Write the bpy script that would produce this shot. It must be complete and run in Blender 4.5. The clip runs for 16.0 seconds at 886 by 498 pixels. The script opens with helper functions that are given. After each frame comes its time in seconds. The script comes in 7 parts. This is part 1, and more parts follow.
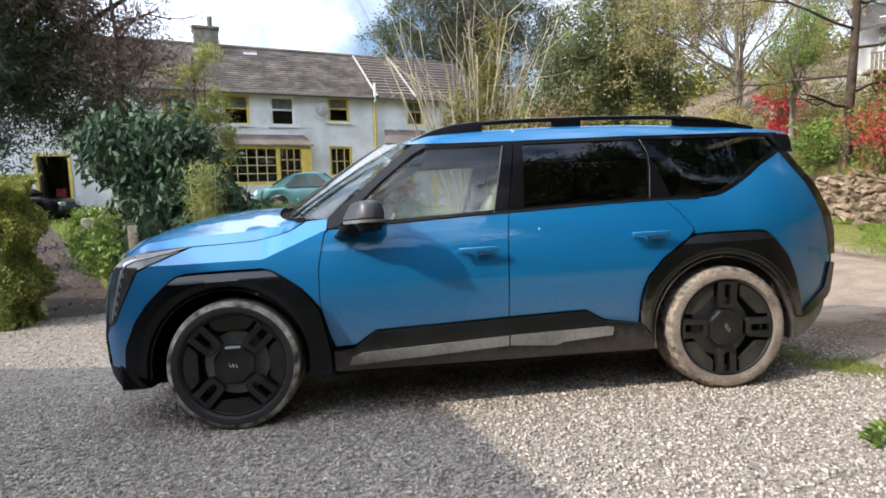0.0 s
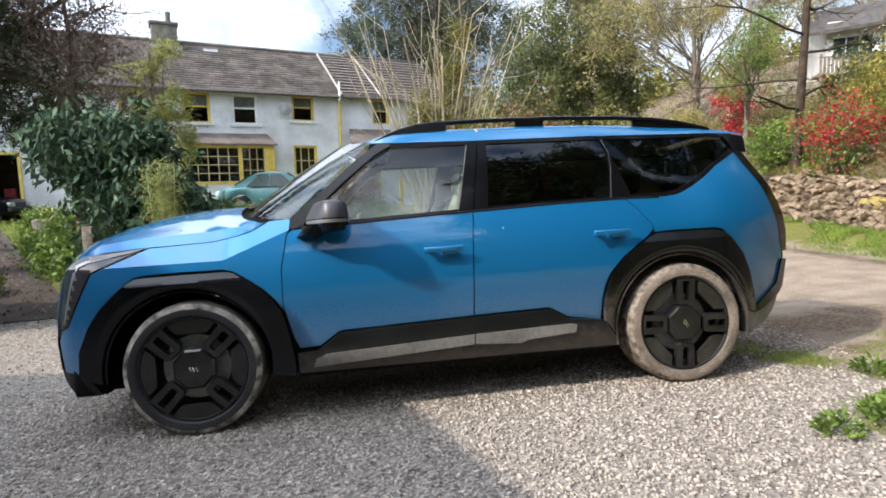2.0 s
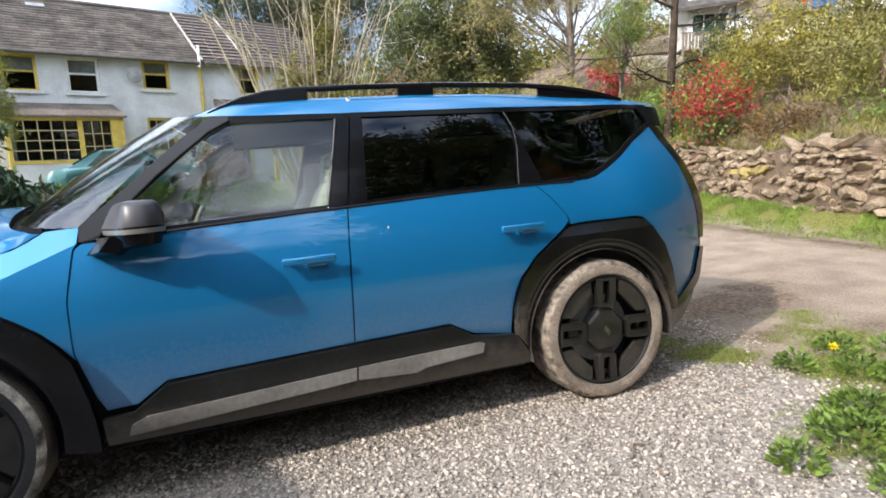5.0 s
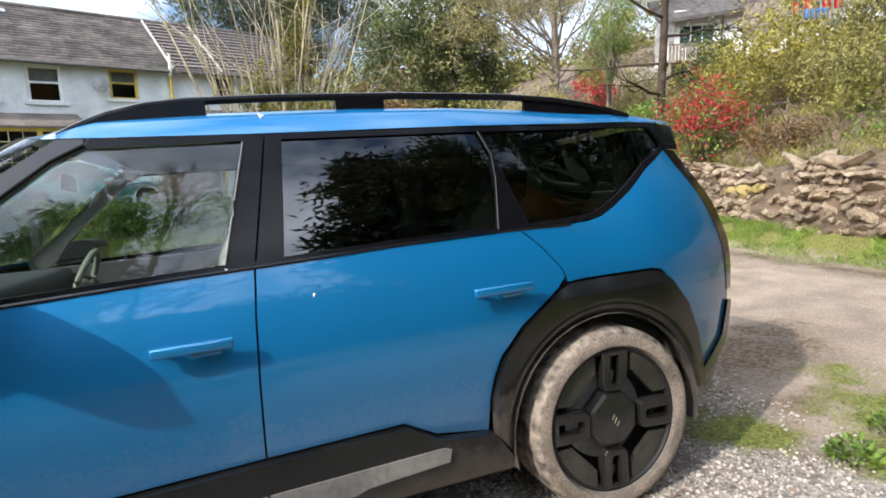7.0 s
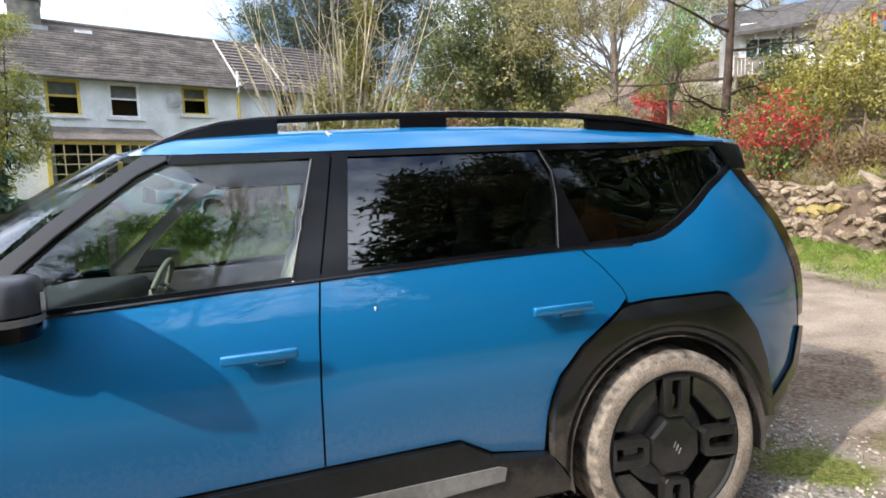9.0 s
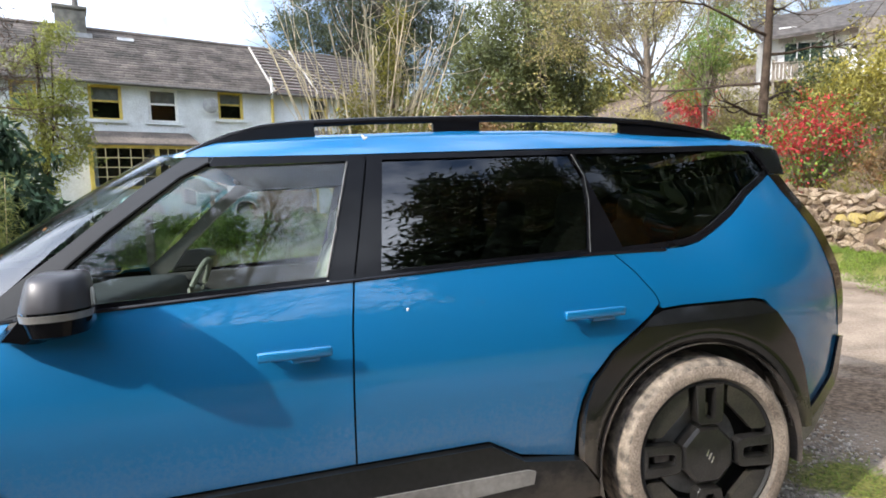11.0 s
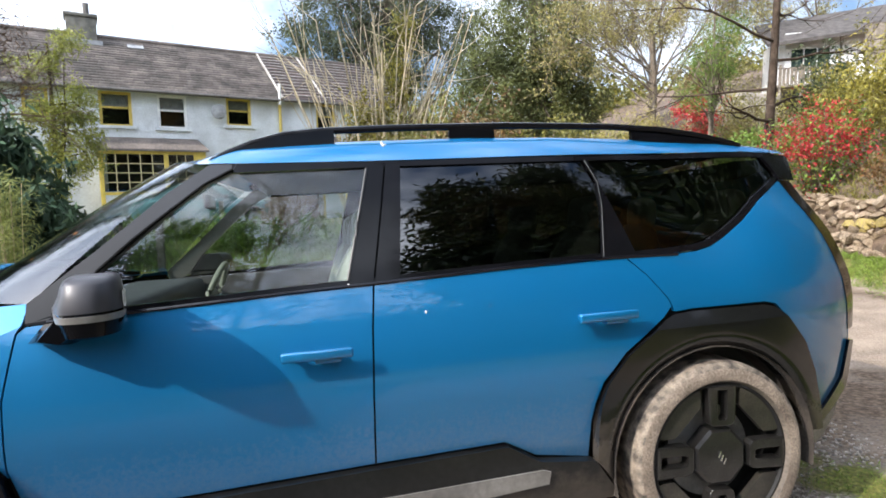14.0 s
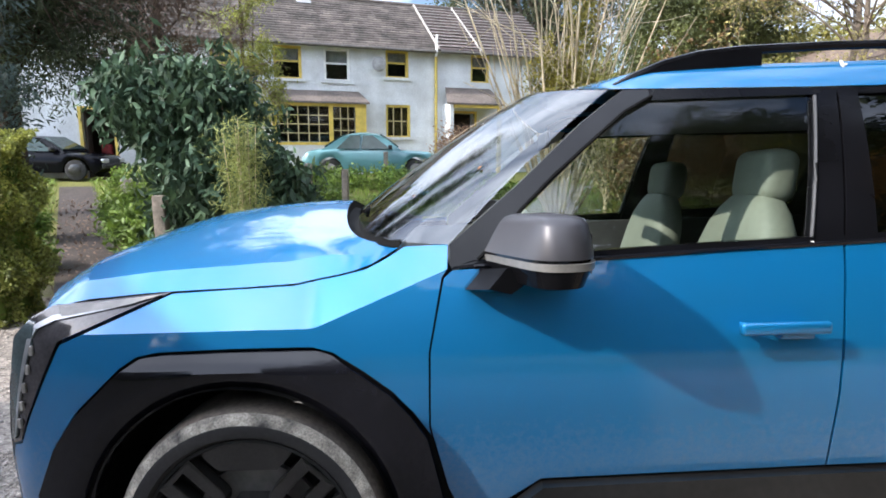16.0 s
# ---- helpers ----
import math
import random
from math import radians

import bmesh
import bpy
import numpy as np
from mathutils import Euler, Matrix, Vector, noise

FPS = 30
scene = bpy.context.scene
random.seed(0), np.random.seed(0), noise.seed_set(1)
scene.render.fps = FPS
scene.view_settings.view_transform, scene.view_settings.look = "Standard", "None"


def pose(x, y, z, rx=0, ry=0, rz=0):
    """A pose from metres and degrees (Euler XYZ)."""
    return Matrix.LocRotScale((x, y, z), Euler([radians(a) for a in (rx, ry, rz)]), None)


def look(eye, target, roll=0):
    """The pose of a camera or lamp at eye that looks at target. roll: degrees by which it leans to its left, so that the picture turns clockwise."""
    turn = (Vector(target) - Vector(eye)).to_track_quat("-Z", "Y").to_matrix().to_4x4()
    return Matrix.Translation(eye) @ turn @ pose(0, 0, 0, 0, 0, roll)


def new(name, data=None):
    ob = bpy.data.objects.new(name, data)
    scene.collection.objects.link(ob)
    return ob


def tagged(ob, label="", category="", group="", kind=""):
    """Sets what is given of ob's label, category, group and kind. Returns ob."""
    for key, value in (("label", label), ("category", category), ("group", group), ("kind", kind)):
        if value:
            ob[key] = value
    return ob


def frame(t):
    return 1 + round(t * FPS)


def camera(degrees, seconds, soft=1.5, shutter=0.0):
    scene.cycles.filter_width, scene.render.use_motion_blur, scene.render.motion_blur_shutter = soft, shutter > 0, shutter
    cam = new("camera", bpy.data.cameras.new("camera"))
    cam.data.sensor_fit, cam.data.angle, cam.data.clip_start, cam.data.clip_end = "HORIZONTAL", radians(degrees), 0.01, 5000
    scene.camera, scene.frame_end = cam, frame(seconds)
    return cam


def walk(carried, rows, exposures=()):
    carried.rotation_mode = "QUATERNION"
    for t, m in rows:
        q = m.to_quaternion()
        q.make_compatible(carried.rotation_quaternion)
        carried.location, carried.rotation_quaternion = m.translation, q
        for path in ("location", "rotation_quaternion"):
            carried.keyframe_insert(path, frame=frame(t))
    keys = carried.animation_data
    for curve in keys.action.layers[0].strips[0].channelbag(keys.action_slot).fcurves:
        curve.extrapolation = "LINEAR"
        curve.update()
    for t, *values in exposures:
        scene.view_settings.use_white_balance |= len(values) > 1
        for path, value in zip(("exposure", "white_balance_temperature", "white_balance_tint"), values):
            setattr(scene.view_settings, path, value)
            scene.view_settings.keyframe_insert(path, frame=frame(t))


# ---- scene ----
cam = camera(75.9, 16.0, soft=1.75)
PATH = [
    (0, (1.027, -3.327, 1.456), (1.18, -1.347, 1.221), -1.2),
    (0.5, (1.035, -3.325, 1.451), (1.24, -1.349, 1.223), -1.1),
    (1, (1.033, -3.313, 1.446), (1.258, -1.339, 1.212), -1.1),
    (1.5, (1.04, -3.323, 1.453), (1.274, -1.351, 1.216), -1.0),
    (2, (1.039, -3.326, 1.453), (1.308, -1.359, 1.215), -1.2),
    (2.5, (1.036, -3.325, 1.458), (1.33, -1.361, 1.22), -1.4),
    (3, (1.0, -3.314, 1.465), (1.254, -1.342, 1.244), -1.2),
    (3.5, (0.953, -3.215, 1.456), (1.112, -1.233, 1.243), -0.9),
    (4, (0.921, -3.024, 1.454), (1.186, -1.057, 1.202), -1.2),
    (4.5, (0.991, -2.816, 1.459), (1.465, -0.896, 1.162), -1.4),
    (5, (1.246, -2.515, 1.512), (1.896, -0.654, 1.169), -1.9),
    (7.5, (1.644, -1.766, 1.605), (2.344, 0.084, 1.31), -1.8),
    (8, (1.63, -1.78, 1.615), (2.224, 0.11, 1.34), -1.5),
    (10.5, (1.597, -1.814, 1.598), (2.081, 0.111, 1.356), -1.0),
    (11, (1.588, -1.821, 1.602), (2.024, 0.117, 1.367), -0.8),
    (11.5, (1.585, -1.826, 1.605), (2.002, 0.116, 1.373), -0.7),
    (12, (1.588, -1.832, 1.602), (1.977, 0.116, 1.364), -0.7),
    (12.5, (1.594, -1.847, 1.599), (2.008, 0.096, 1.369), -0.8),
    (13, (1.609, -1.863, 1.6), (2.069, 0.07, 1.375), -0.8),
    (13.5, (1.606, -1.867, 1.604), (2.107, 0.057, 1.384), -0.9),
    (14, (1.533, -1.861, 1.604), (1.952, 0.083, 1.388), -0.8),
    (14.5, (1.313, -1.872, 1.577), (1.402, 0.114, 1.363), -0.3),
    (15, (1.042, -1.88, 1.559), (0.966, 0.101, 1.296), 0.3),
    (15.5, (0.862, -1.693, 1.541), (0.781, 0.279, 1.218), 0.1),
    (16, (0.583, -1.416, 1.53), (0.572, 0.551, 1.168), 0.2),
]
walk(cam, [(t, look(eye, target, roll)) for t, eye, target, roll in PATH],
     [(0, 1.05, 6280, 11), (5, 1.12, 6250, 11), (7.5, 1.16, 6120, 11), (12.5, 1.22, 6150, 11), (14.5, 1.25, 6120, 12), (16, 1.36, 6050, 13)])

# ---- light ----
SUN_DIR = Vector((-1.31, -0.50, 1.003)).normalized()
world = bpy.data.worlds.new("sky")
scene.world = world
world.use_nodes = True
wn = world.node_tree
bg = wn.nodes["Background"]
sky = wn.nodes.new("ShaderNodeTexSky")
sky.sky_type = 'NISHITA'
sky.sun_disc = False
sky.sun_elevation = math.asin(SUN_DIR.z)
sky.sun_rotation = math.atan2(SUN_DIR.x, SUN_DIR.y)
sky.air_density, sky.dust_density, sky.ozone_density = 1.0, 1.3, 1.5
# thin bright cloud over most of the sky
tc = wn.nodes.new("ShaderNodeTexCoord")
cn = wn.nodes.new("ShaderNodeTexNoise")
cn.inputs["Scale"].default_value = 2.2
cn.inputs["Detail"].default_value = 6
cn.inputs["Roughness"].default_value = 0.6
cr = wn.nodes.new("ShaderNodeValToRGB")
cr.color_ramp.elements[0].position, cr.color_ramp.elements[1].position = 0.40, 0.66
cm = wn.nodes.new("ShaderNodeMixRGB")
cm.inputs[2].default_value = (11.8, 12.5, 13.6, 1)
wn.links.new(tc.outputs["Generated"], cn.inputs["Vector"])
wn.links.new(cn.outputs["Fac"], cr.inputs["Fac"])
wn.links.new(cr.outputs["Color"], cm.inputs[0])
wn.links.new(sky.outputs["Color"], cm.inputs[1])
sd = wn.nodes.new("ShaderNodeVectorMath")
sd.operation = 'DOT_PRODUCT'
sd.inputs[1].default_value = SUN_DIR
sm = wn.nodes.new("ShaderNodeMapRange")
sm.inputs["From Min"].default_value, sm.inputs["From Max"].default_value = -0.3, 0.9
sm.inputs["To Min"].default_value, sm.inputs["To Max"].default_value = 0.50, 1.45
sv = wn.nodes.new("ShaderNodeVectorMath")
sv.operation = 'SCALE'
wn.links.new(tc.outputs["Generated"], sd.inputs[0])
wn.links.new(sd.outputs["Value"], sm.inputs["Value"])
wn.links.new(cm.outputs["Color"], sv.inputs[0])
wn.links.new(sm.outputs["Result"], sv.inputs["Scale"])
wn.links.new(sv.outputs["Vector"], bg.inputs["Color"])
bg.inputs["Strength"].default_value = 0.138
sun = new("sun", bpy.data.lights.new("sun", 'SUN'))
sun.data.energy, sun.data.angle, sun.data.color = 2.6, radians(0.6), (1.0, 0.915, 0.785)
sun.matrix_world = look(SUN_DIR * 60, (0, 0, 0))


# ---- materials ----
def material(name, colour, rough=0.6, metal=0.0, vary=0.25, scale=6.0, second=None, bump=0.0, bump_scale=40.0,
             coat=0.0, spec=0.5, isle=0.0, obj=0.0, trans=0.0, detail=6.0, fine=0.0):
    """Principled surface with two scales of noise in its colour, a bump and, if asked, a tint for each island or object."""
    m = bpy.data.materials.new(name)
    m.use_nodes = True
    t = m.node_tree
    b = t.nodes["Principled BSDF"]
    b.inputs["Roughness"].default_value = rough
    b.inputs["Metallic"].default_value = metal
    b.inputs["Specular IOR Level"].default_value = spec
    b.inputs["Coat Weight"].default_value = coat
    b.inputs["Coat Roughness"].default_value = 0.04
    co = t.nodes.new("ShaderNodeTexCoord")
    n1 = t.nodes.new("ShaderNodeTexNoise")
    n1.inputs["Scale"].default_value, n1.inputs["Detail"].default_value = scale, detail
    t.links.new(co.outputs["Object"], n1.inputs["Vector"])
    ramp = t.nodes.new("ShaderNodeValToRGB")
    c2 = second or tuple(c * (1 - vary) for c in colour)
    c1 = colour if second else tuple(min(1, c * (1 + vary)) for c in colour)
    ramp.color_ramp.elements[0].position, ramp.color_ramp.elements[1].position = 0.35, 0.66
    ramp.color_ramp.elements[0].color, ramp.color_ramp.elements[1].color = (*c2, 1), (*c1, 1)
    t.links.new(n1.outputs["Fac"], ramp.inputs["Fac"])
    out = ramp.outputs["Color"]
    if fine:
        n2 = t.nodes.new("ShaderNodeTexNoise")
        n2.inputs["Scale"].default_value, n2.inputs["Detail"].default_value = scale * 14, 3
        t.links.new(co.outputs["Object"], n2.inputs["Vector"])
        mr = t.nodes.new("ShaderNodeMapRange")
        mr.inputs["From Min"].default_value, mr.inputs["From Max"].default_value = 0.3, 0.7
        mr.inputs["To Min"].default_value, mr.inputs["To Max"].default_value = 1 - fine, 1 + fine
        t.links.new(n2.outputs["Fac"], mr.inputs["Value"])
        mx = t.nodes.new("ShaderNodeVectorMath")
        mx.operation = 'SCALE'
        t.links.new(out, mx.inputs[0])
        t.links.new(mr.outputs["Result"], mx.inputs["Scale"])
        out = mx.outputs["Vector"]
    for amount, node, socket in ((isle, "ShaderNodeNewGeometry", "Random Per Island"), (obj, "ShaderNodeObjectInfo", "Random")):
        if amount:
            g = t.nodes.new(node)
            mr = t.nodes.new("ShaderNodeMapRange")
            mr.inputs["To Min"].default_value, mr.inputs["To Max"].default_value = 1 - amount, 1 + amount
            t.links.new(g.outputs[socket], mr.inputs["Value"])
            mx = t.nodes.new("ShaderNodeVectorMath")
            mx.operation = 'SCALE'
            t.links.new(out, mx.inputs[0])
            t.links.new(mr.outputs["Result"], mx.inputs["Scale"])
            out = mx.outputs["Vector"]
    t.links.new(out, b.inputs["Base Color"])
    if bump:
        nb = t.nodes.new("ShaderNodeTexNoise")
        nb.inputs["Scale"].default_value, nb.inputs["Detail"].default_value = bump_scale, 5
        t.links.new(co.outputs["Object"], nb.inputs["Vector"])
        bn = t.nodes.new("ShaderNodeBump")
        bn.inputs["Strength"].default_value, bn.inputs["Distance"].default_value = bump, 0.02
        t.links.new(nb.outputs["Fac"], bn.inputs["Height"])
        t.links.new(bn.outputs["Normal"], b.inputs["Normal"])
    if trans:
        tr = t.nodes.new("ShaderNodeBsdfTranslucent")
        t.links.new(out, tr.inputs["Color"])
        ms = t.nodes.new("ShaderNodeMixShader")
        ms.inputs[0].default_value = trans
        t.links.new(b.outputs[0], ms.inputs[1])
        t.links.new(tr.outputs[0], ms.inputs[2])
        t.links.new(ms.outputs[0], t.nodes["Material Output"].inputs["Surface"])
    return m


def glass(name, tint, ior=1.5, rough=0.0):
    """A thin pane: tinted clear glass under a Fresnel gloss."""
    m = bpy.data.materials.new(name)
    m.use_nodes = True
    t = m.node_tree
    t.nodes.remove(t.nodes["Principled BSDF"])
    tr = t.nodes.new("ShaderNodeBsdfTransparent")
    tr.inputs["Color"].default_value = (*tint, 1)
    gl = t.nodes.new("ShaderNodeBsdfGlossy")
    gl.inputs["Roughness"].default_value = rough
    fr = t.nodes.new("ShaderNodeMapRange")
    lw = t.nodes.new("ShaderNodeLayerWeight")
    pw = t.nodes.new("ShaderNodeMath")
    pw.operation = "POWER"
    pw.inputs[1].default_value = 5.0
    t.links.new(lw.outputs["Facing"], pw.inputs[0])
    t.links.new(pw.outputs[0], fr.inputs[0])
    fr.inputs["To Min"].default_value = ((ior - 1) / (ior + 1)) ** 2
    mx = t.nodes.new("ShaderNodeMixShader")
    t.links.new(fr.outputs[0], mx.inputs[0])
    t.links.new(tr.outputs[0], mx.inputs[1])
    t.links.new(gl.outputs[0], mx.inputs[2])
    t.links.new(mx.outputs[0], t.nodes["Material Output"].inputs["Surface"])
    return m


PAINT = material("blue_metallic_paint", (0.0003, 0.155, 0.365), rough=0.54, metal=0.5, vary=0.05, scale=900, coat=1.0)
PAINT.node_tree.nodes["Principled BSDF"].inputs["Coat IOR"].default_value = 1.62
BLACK_GLOSS = material("gloss_black_plastic", (0.005, 0.005, 0.006), rough=0.1, vary=0.2, spec=0.13)
CLAD = material("black_cladding_plastic", (0.005, 0.005, 0.007), rough=0.17, vary=0.4, scale=3, fine=0.3, coat=0.22, spec=0.22)
PILLAR = material("grey_gloss_pillar", (0.012, 0.012, 0.013), rough=0.36, vary=0.2, coat=0.0, spec=0.45)
PILLAR.node_tree.nodes["Principled BSDF"].inputs["Coat IOR"].default_value = 1.5
DUSTY = material("dusty_grey_plastic", (0.26, 0.24, 0.215), rough=0.7, vary=0.3, scale=5, fine=0.2)
MATT_BLACK = material("matt_black", (0.007, 0.007, 0.007), rough=0.8, vary=0.2, spec=0.1)
RUBBER_MID = material("brown_tyre_dust", (0.17, 0.14, 0.11), rough=0.85, second=(0.085, 0.072, 0.06), scale=5, fine=0.3)
RUBBER = material("dusty_tyre_rubber", (0.30, 0.242, 0.188), rough=0.85, second=(0.135, 0.105, 0.08), scale=9, detail=9, fine=0.4, bump=0.15, bump_scale=60)
RUBBER_DARK = material("dark_tyre_rubber", (0.022, 0.021, 0.021), rough=0.7, vary=0.3, scale=5, fine=0.2)
RIM = material("dark_grey_alloy", (0.017, 0.016, 0.015), rough=0.3, vary=0.4, scale=9, metal=0.2, fine=0.3, coat=0.4)
RIM_DEEP = material("black_wheel_well", (0.006, 0.006, 0.006), rough=0.7, vary=0.2)
LAMP_BODY = material("smoked_lamp_cover", (0.045, 0.042, 0.045), rough=0.14, vary=0.3, scale=8, coat=0.5, fine=0.2)
HEADLAMP = material("smoked_lamp_lens", (0.055, 0.075, 0.078), rough=0.12, vary=0.3, scale=12, coat=0.6, fine=0.2)
RIM_DUST = material("dust_filmed_alloy", (0.040, 0.036, 0.028), rough=0.42, second=(0.016, 0.015, 0.013), scale=11, detail=9, fine=0.35, coat=0.35)
STRIP = material("grey_silver_trim", (0.21, 0.20, 0.185), rough=0.42, vary=0.2, metal=0.3, scale=3, fine=0.15)
GUIDE = material("grey_trim_strip", (0.05, 0.05, 0.05), rough=0.5, vary=0.1)
CHROME = material("bright_metal", (0.75, 0.75, 0.74), rough=0.15, metal=1.0, vary=0.05)
MIRROR_CAP = material("dark_grey_mirror_paint", (0.055, 0.053, 0.058), rough=0.42, metal=0.3, vary=0.15)
CLEAR_GLASS = glass("clear_car_glass", (0.66, 0.72, 0.69), 1.72)
DARK_GLASS = glass("privacy_glass", (0.10, 0.105, 0.10), 1.82)
SCREEN_GLASS = glass("windscreen_glass", (0.52, 0.59, 0.58), 2.3, 0.02)
QUARTER_GLASS = glass("quarter_privacy_glass", (0.18, 0.18, 0.165), 1.72)
LINING = material("pale_pillar_lining", (0.22, 0.22, 0.20), rough=0.8, vary=0.1, scale=6, fine=0.1)
SEAT = material("pale_sage_upholstery", (0.225, 0.245, 0.195), rough=0.6, vary=0.1, scale=5, fine=0.08)
CABIN = material("dark_cabin_plastic", (0.04, 0.04, 0.04), rough=0.6, vary=0.2)
HEADLINER = material("grey_headliner", (0.055, 0.056, 0.055), rough=0.9, vary=0.1)
LAMP_WHITE = material("lamp_reflector", (0.38, 0.39, 0.40), rough=0.3, metal=0.6, vary=0.1)
TAIL_RED = material("dark_red_lamp", (0.008, 0.003, 0.003), rough=0.12, vary=0.2, coat=0.2)


def dust_and_reflection(m, dust, low, high, amount, scale=14):
    """Pale film, thick at a surface's lower edge and breaking up into specks above: dried dust, on the car paint also
    mirrored gravel.
    """
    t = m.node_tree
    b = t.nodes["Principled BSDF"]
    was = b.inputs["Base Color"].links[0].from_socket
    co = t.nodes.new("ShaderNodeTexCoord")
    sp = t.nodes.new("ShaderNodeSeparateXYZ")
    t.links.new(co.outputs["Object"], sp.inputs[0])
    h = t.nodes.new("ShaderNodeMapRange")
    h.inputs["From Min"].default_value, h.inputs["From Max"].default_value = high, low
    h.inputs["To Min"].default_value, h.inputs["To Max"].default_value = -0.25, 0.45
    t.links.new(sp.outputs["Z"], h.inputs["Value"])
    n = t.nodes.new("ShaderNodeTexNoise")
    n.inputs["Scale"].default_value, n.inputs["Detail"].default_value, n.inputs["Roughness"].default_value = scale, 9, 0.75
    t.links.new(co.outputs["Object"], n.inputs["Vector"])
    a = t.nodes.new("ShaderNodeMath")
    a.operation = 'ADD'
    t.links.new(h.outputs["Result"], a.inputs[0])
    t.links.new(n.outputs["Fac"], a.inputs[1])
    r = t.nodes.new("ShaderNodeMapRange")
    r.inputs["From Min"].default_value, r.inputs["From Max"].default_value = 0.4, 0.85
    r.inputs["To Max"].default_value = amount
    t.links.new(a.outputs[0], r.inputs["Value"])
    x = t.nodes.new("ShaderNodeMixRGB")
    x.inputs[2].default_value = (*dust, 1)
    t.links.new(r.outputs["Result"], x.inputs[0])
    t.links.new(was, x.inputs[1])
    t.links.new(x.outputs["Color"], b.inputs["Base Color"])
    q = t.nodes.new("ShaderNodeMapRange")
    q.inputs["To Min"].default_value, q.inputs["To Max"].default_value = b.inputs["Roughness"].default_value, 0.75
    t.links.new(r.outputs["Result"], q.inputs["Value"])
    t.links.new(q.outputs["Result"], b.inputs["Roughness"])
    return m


# Grey speckle low on the paint: sunlit gravel's reflection put into the colour, with dust.
dust_and_reflection(PAINT, (0.28, 0.285, 0.27), 0.40, 0.80, 0.26, 55)
CLAD_DUSTY = dust_and_reflection(material("dusty_cladding_plastic", (0.006, 0.006, 0.006), rough=0.13, vary=0.4, scale=3, fine=0.3, coat=0.35, spec=0.35), (0.15, 0.12, 0.09), 0.36, 0.74, 0.42)
SILL_DUSTY = dust_and_reflection(material("dusty_sill_plastic", (0.008, 0.008, 0.008), rough=0.3, vary=0.4, scale=3, fine=0.3, coat=0.2, spec=0.35), (0.15, 0.125, 0.10), 0.28, 0.49, 0.45)
LINER_DUSTY = material("dusty_arch_liner", (0.085, 0.068, 0.053), rough=0.9, second=(0.03, 0.025, 0.022), scale=6, fine=0.3)
MOTTLED = material("mottled_tyre_shoulder", (0.30, 0.245, 0.19), rough=0.85, second=(0.055, 0.046, 0.038), scale=24, detail=9, fine=0.45)
SCUFFED = material("scuffed_tyre_shoulder", (0.50, 0.45, 0.37), rough=0.85, second=(0.03, 0.028, 0.025), scale=13, detail=9, fine=0.4)


# ---- mesh helpers ----
def mesh(name, verts, faces, smooth=True, sharp=35):
    me = bpy.data.meshes.new(name)
    me.from_pydata([tuple(v) for v in verts], [], faces)
    me.validate()
    me.update()
    if smooth:
        me.polygons.foreach_set("use_smooth", [True] * len(me.polygons))
        me.set_sharp_from_angle(angle=radians(sharp))
    return me


def part(name, data, mat, parent=None, label=""):
    """One mesh object under a thing or part. data: a bmesh or a mesh."""
    if isinstance(data, bmesh.types.BMesh):
        me = bpy.data.meshes.new(name)
        data.to_mesh(me)
        data.free()
    else:
        me = data
    if mat and not me.materials:
        me.materials.append(mat)
    ob = new(name, me)
    if parent:
        ob.parent = parent
    if label:
        ob["label"] = label
    return ob


def empty(name, m, label, category, group="", kind=""):
    e = new(name)
    e.empty_display_size = 0.1
    e.matrix_world = m
    return tagged(e, label, category, group, kind)


def box(x0, x1, y0, y1, z0, z1, bevel=0.0, seg=2):
    bm = bmesh.new()
    bmesh.ops.create_cube(bm, size=1)
    for v in bm.verts:
        v.co = Vector((x0 + (v.co.x + .5) * (x1 - x0), y0 + (v.co.y + .5) * (y1 - y0), z0 + (v.co.z + .5) * (z1 - z0)))
    if bevel:
        bmesh.ops.bevel(bm, geom=bm.edges[:], offset=bevel, segments=seg, profile=0.6, affect='EDGES')
        for f in bm.faces:
            f.smooth = True
    return bm


def moved(bm, m):
    bmesh.ops.transform(bm, matrix=m, verts=bm.verts)
    return bm


def joined(*bms):
    """Several small shapes of one part as one bmesh."""
    out = bmesh.new()
    for b in bms:
        me = bpy.data.meshes.new("tmp")
        b.to_mesh(me)
        b.free()
        out.from_mesh(me)
        bpy.data.meshes.remove(me)
    return out


def loft(rows, close=False, cap=False):
    """Skin through rows of equally many points."""
    n = len(rows[0])
    verts = [p for r in rows for p in r]
    faces = []
    for i in range(len(rows) - 1):
        for j in range(n if close else n - 1):
            a, b = i * n + j, i * n + (j + 1) % n
            faces.append((a, b, b + n, a + n))
    if cap:
        faces.append(tuple(range(n - 1, -1, -1)))
        faces.append(tuple(range(len(verts) - n, len(verts))))
    return verts, faces


def tube(points, radius, sides=8, flat=1.0):
    """A tube along points; radius may be one number or one for each point; flat squeezes its height."""
    pts = [Vector(p) for p in points]
    rs = radius if hasattr(radius, "__len__") else [radius] * len(pts)
    rows = []
    for i, p in enumerate(pts):
        d = (pts[min(i + 1, len(pts) - 1)] - pts[max(i - 1, 0)]).normalized()
        up = Vector((0, 0, 1)) if abs(d.z) < 0.9 else Vector((1, 0, 0))
        s = d.cross(up).normalized()
        u = s.cross(d)
        rows.append([p + rs[i] * (math.cos(a) * s + flat * math.sin(a) * u) for a in (2 * math.pi * k / sides for k in range(sides))])
    return loft(rows, True, True)


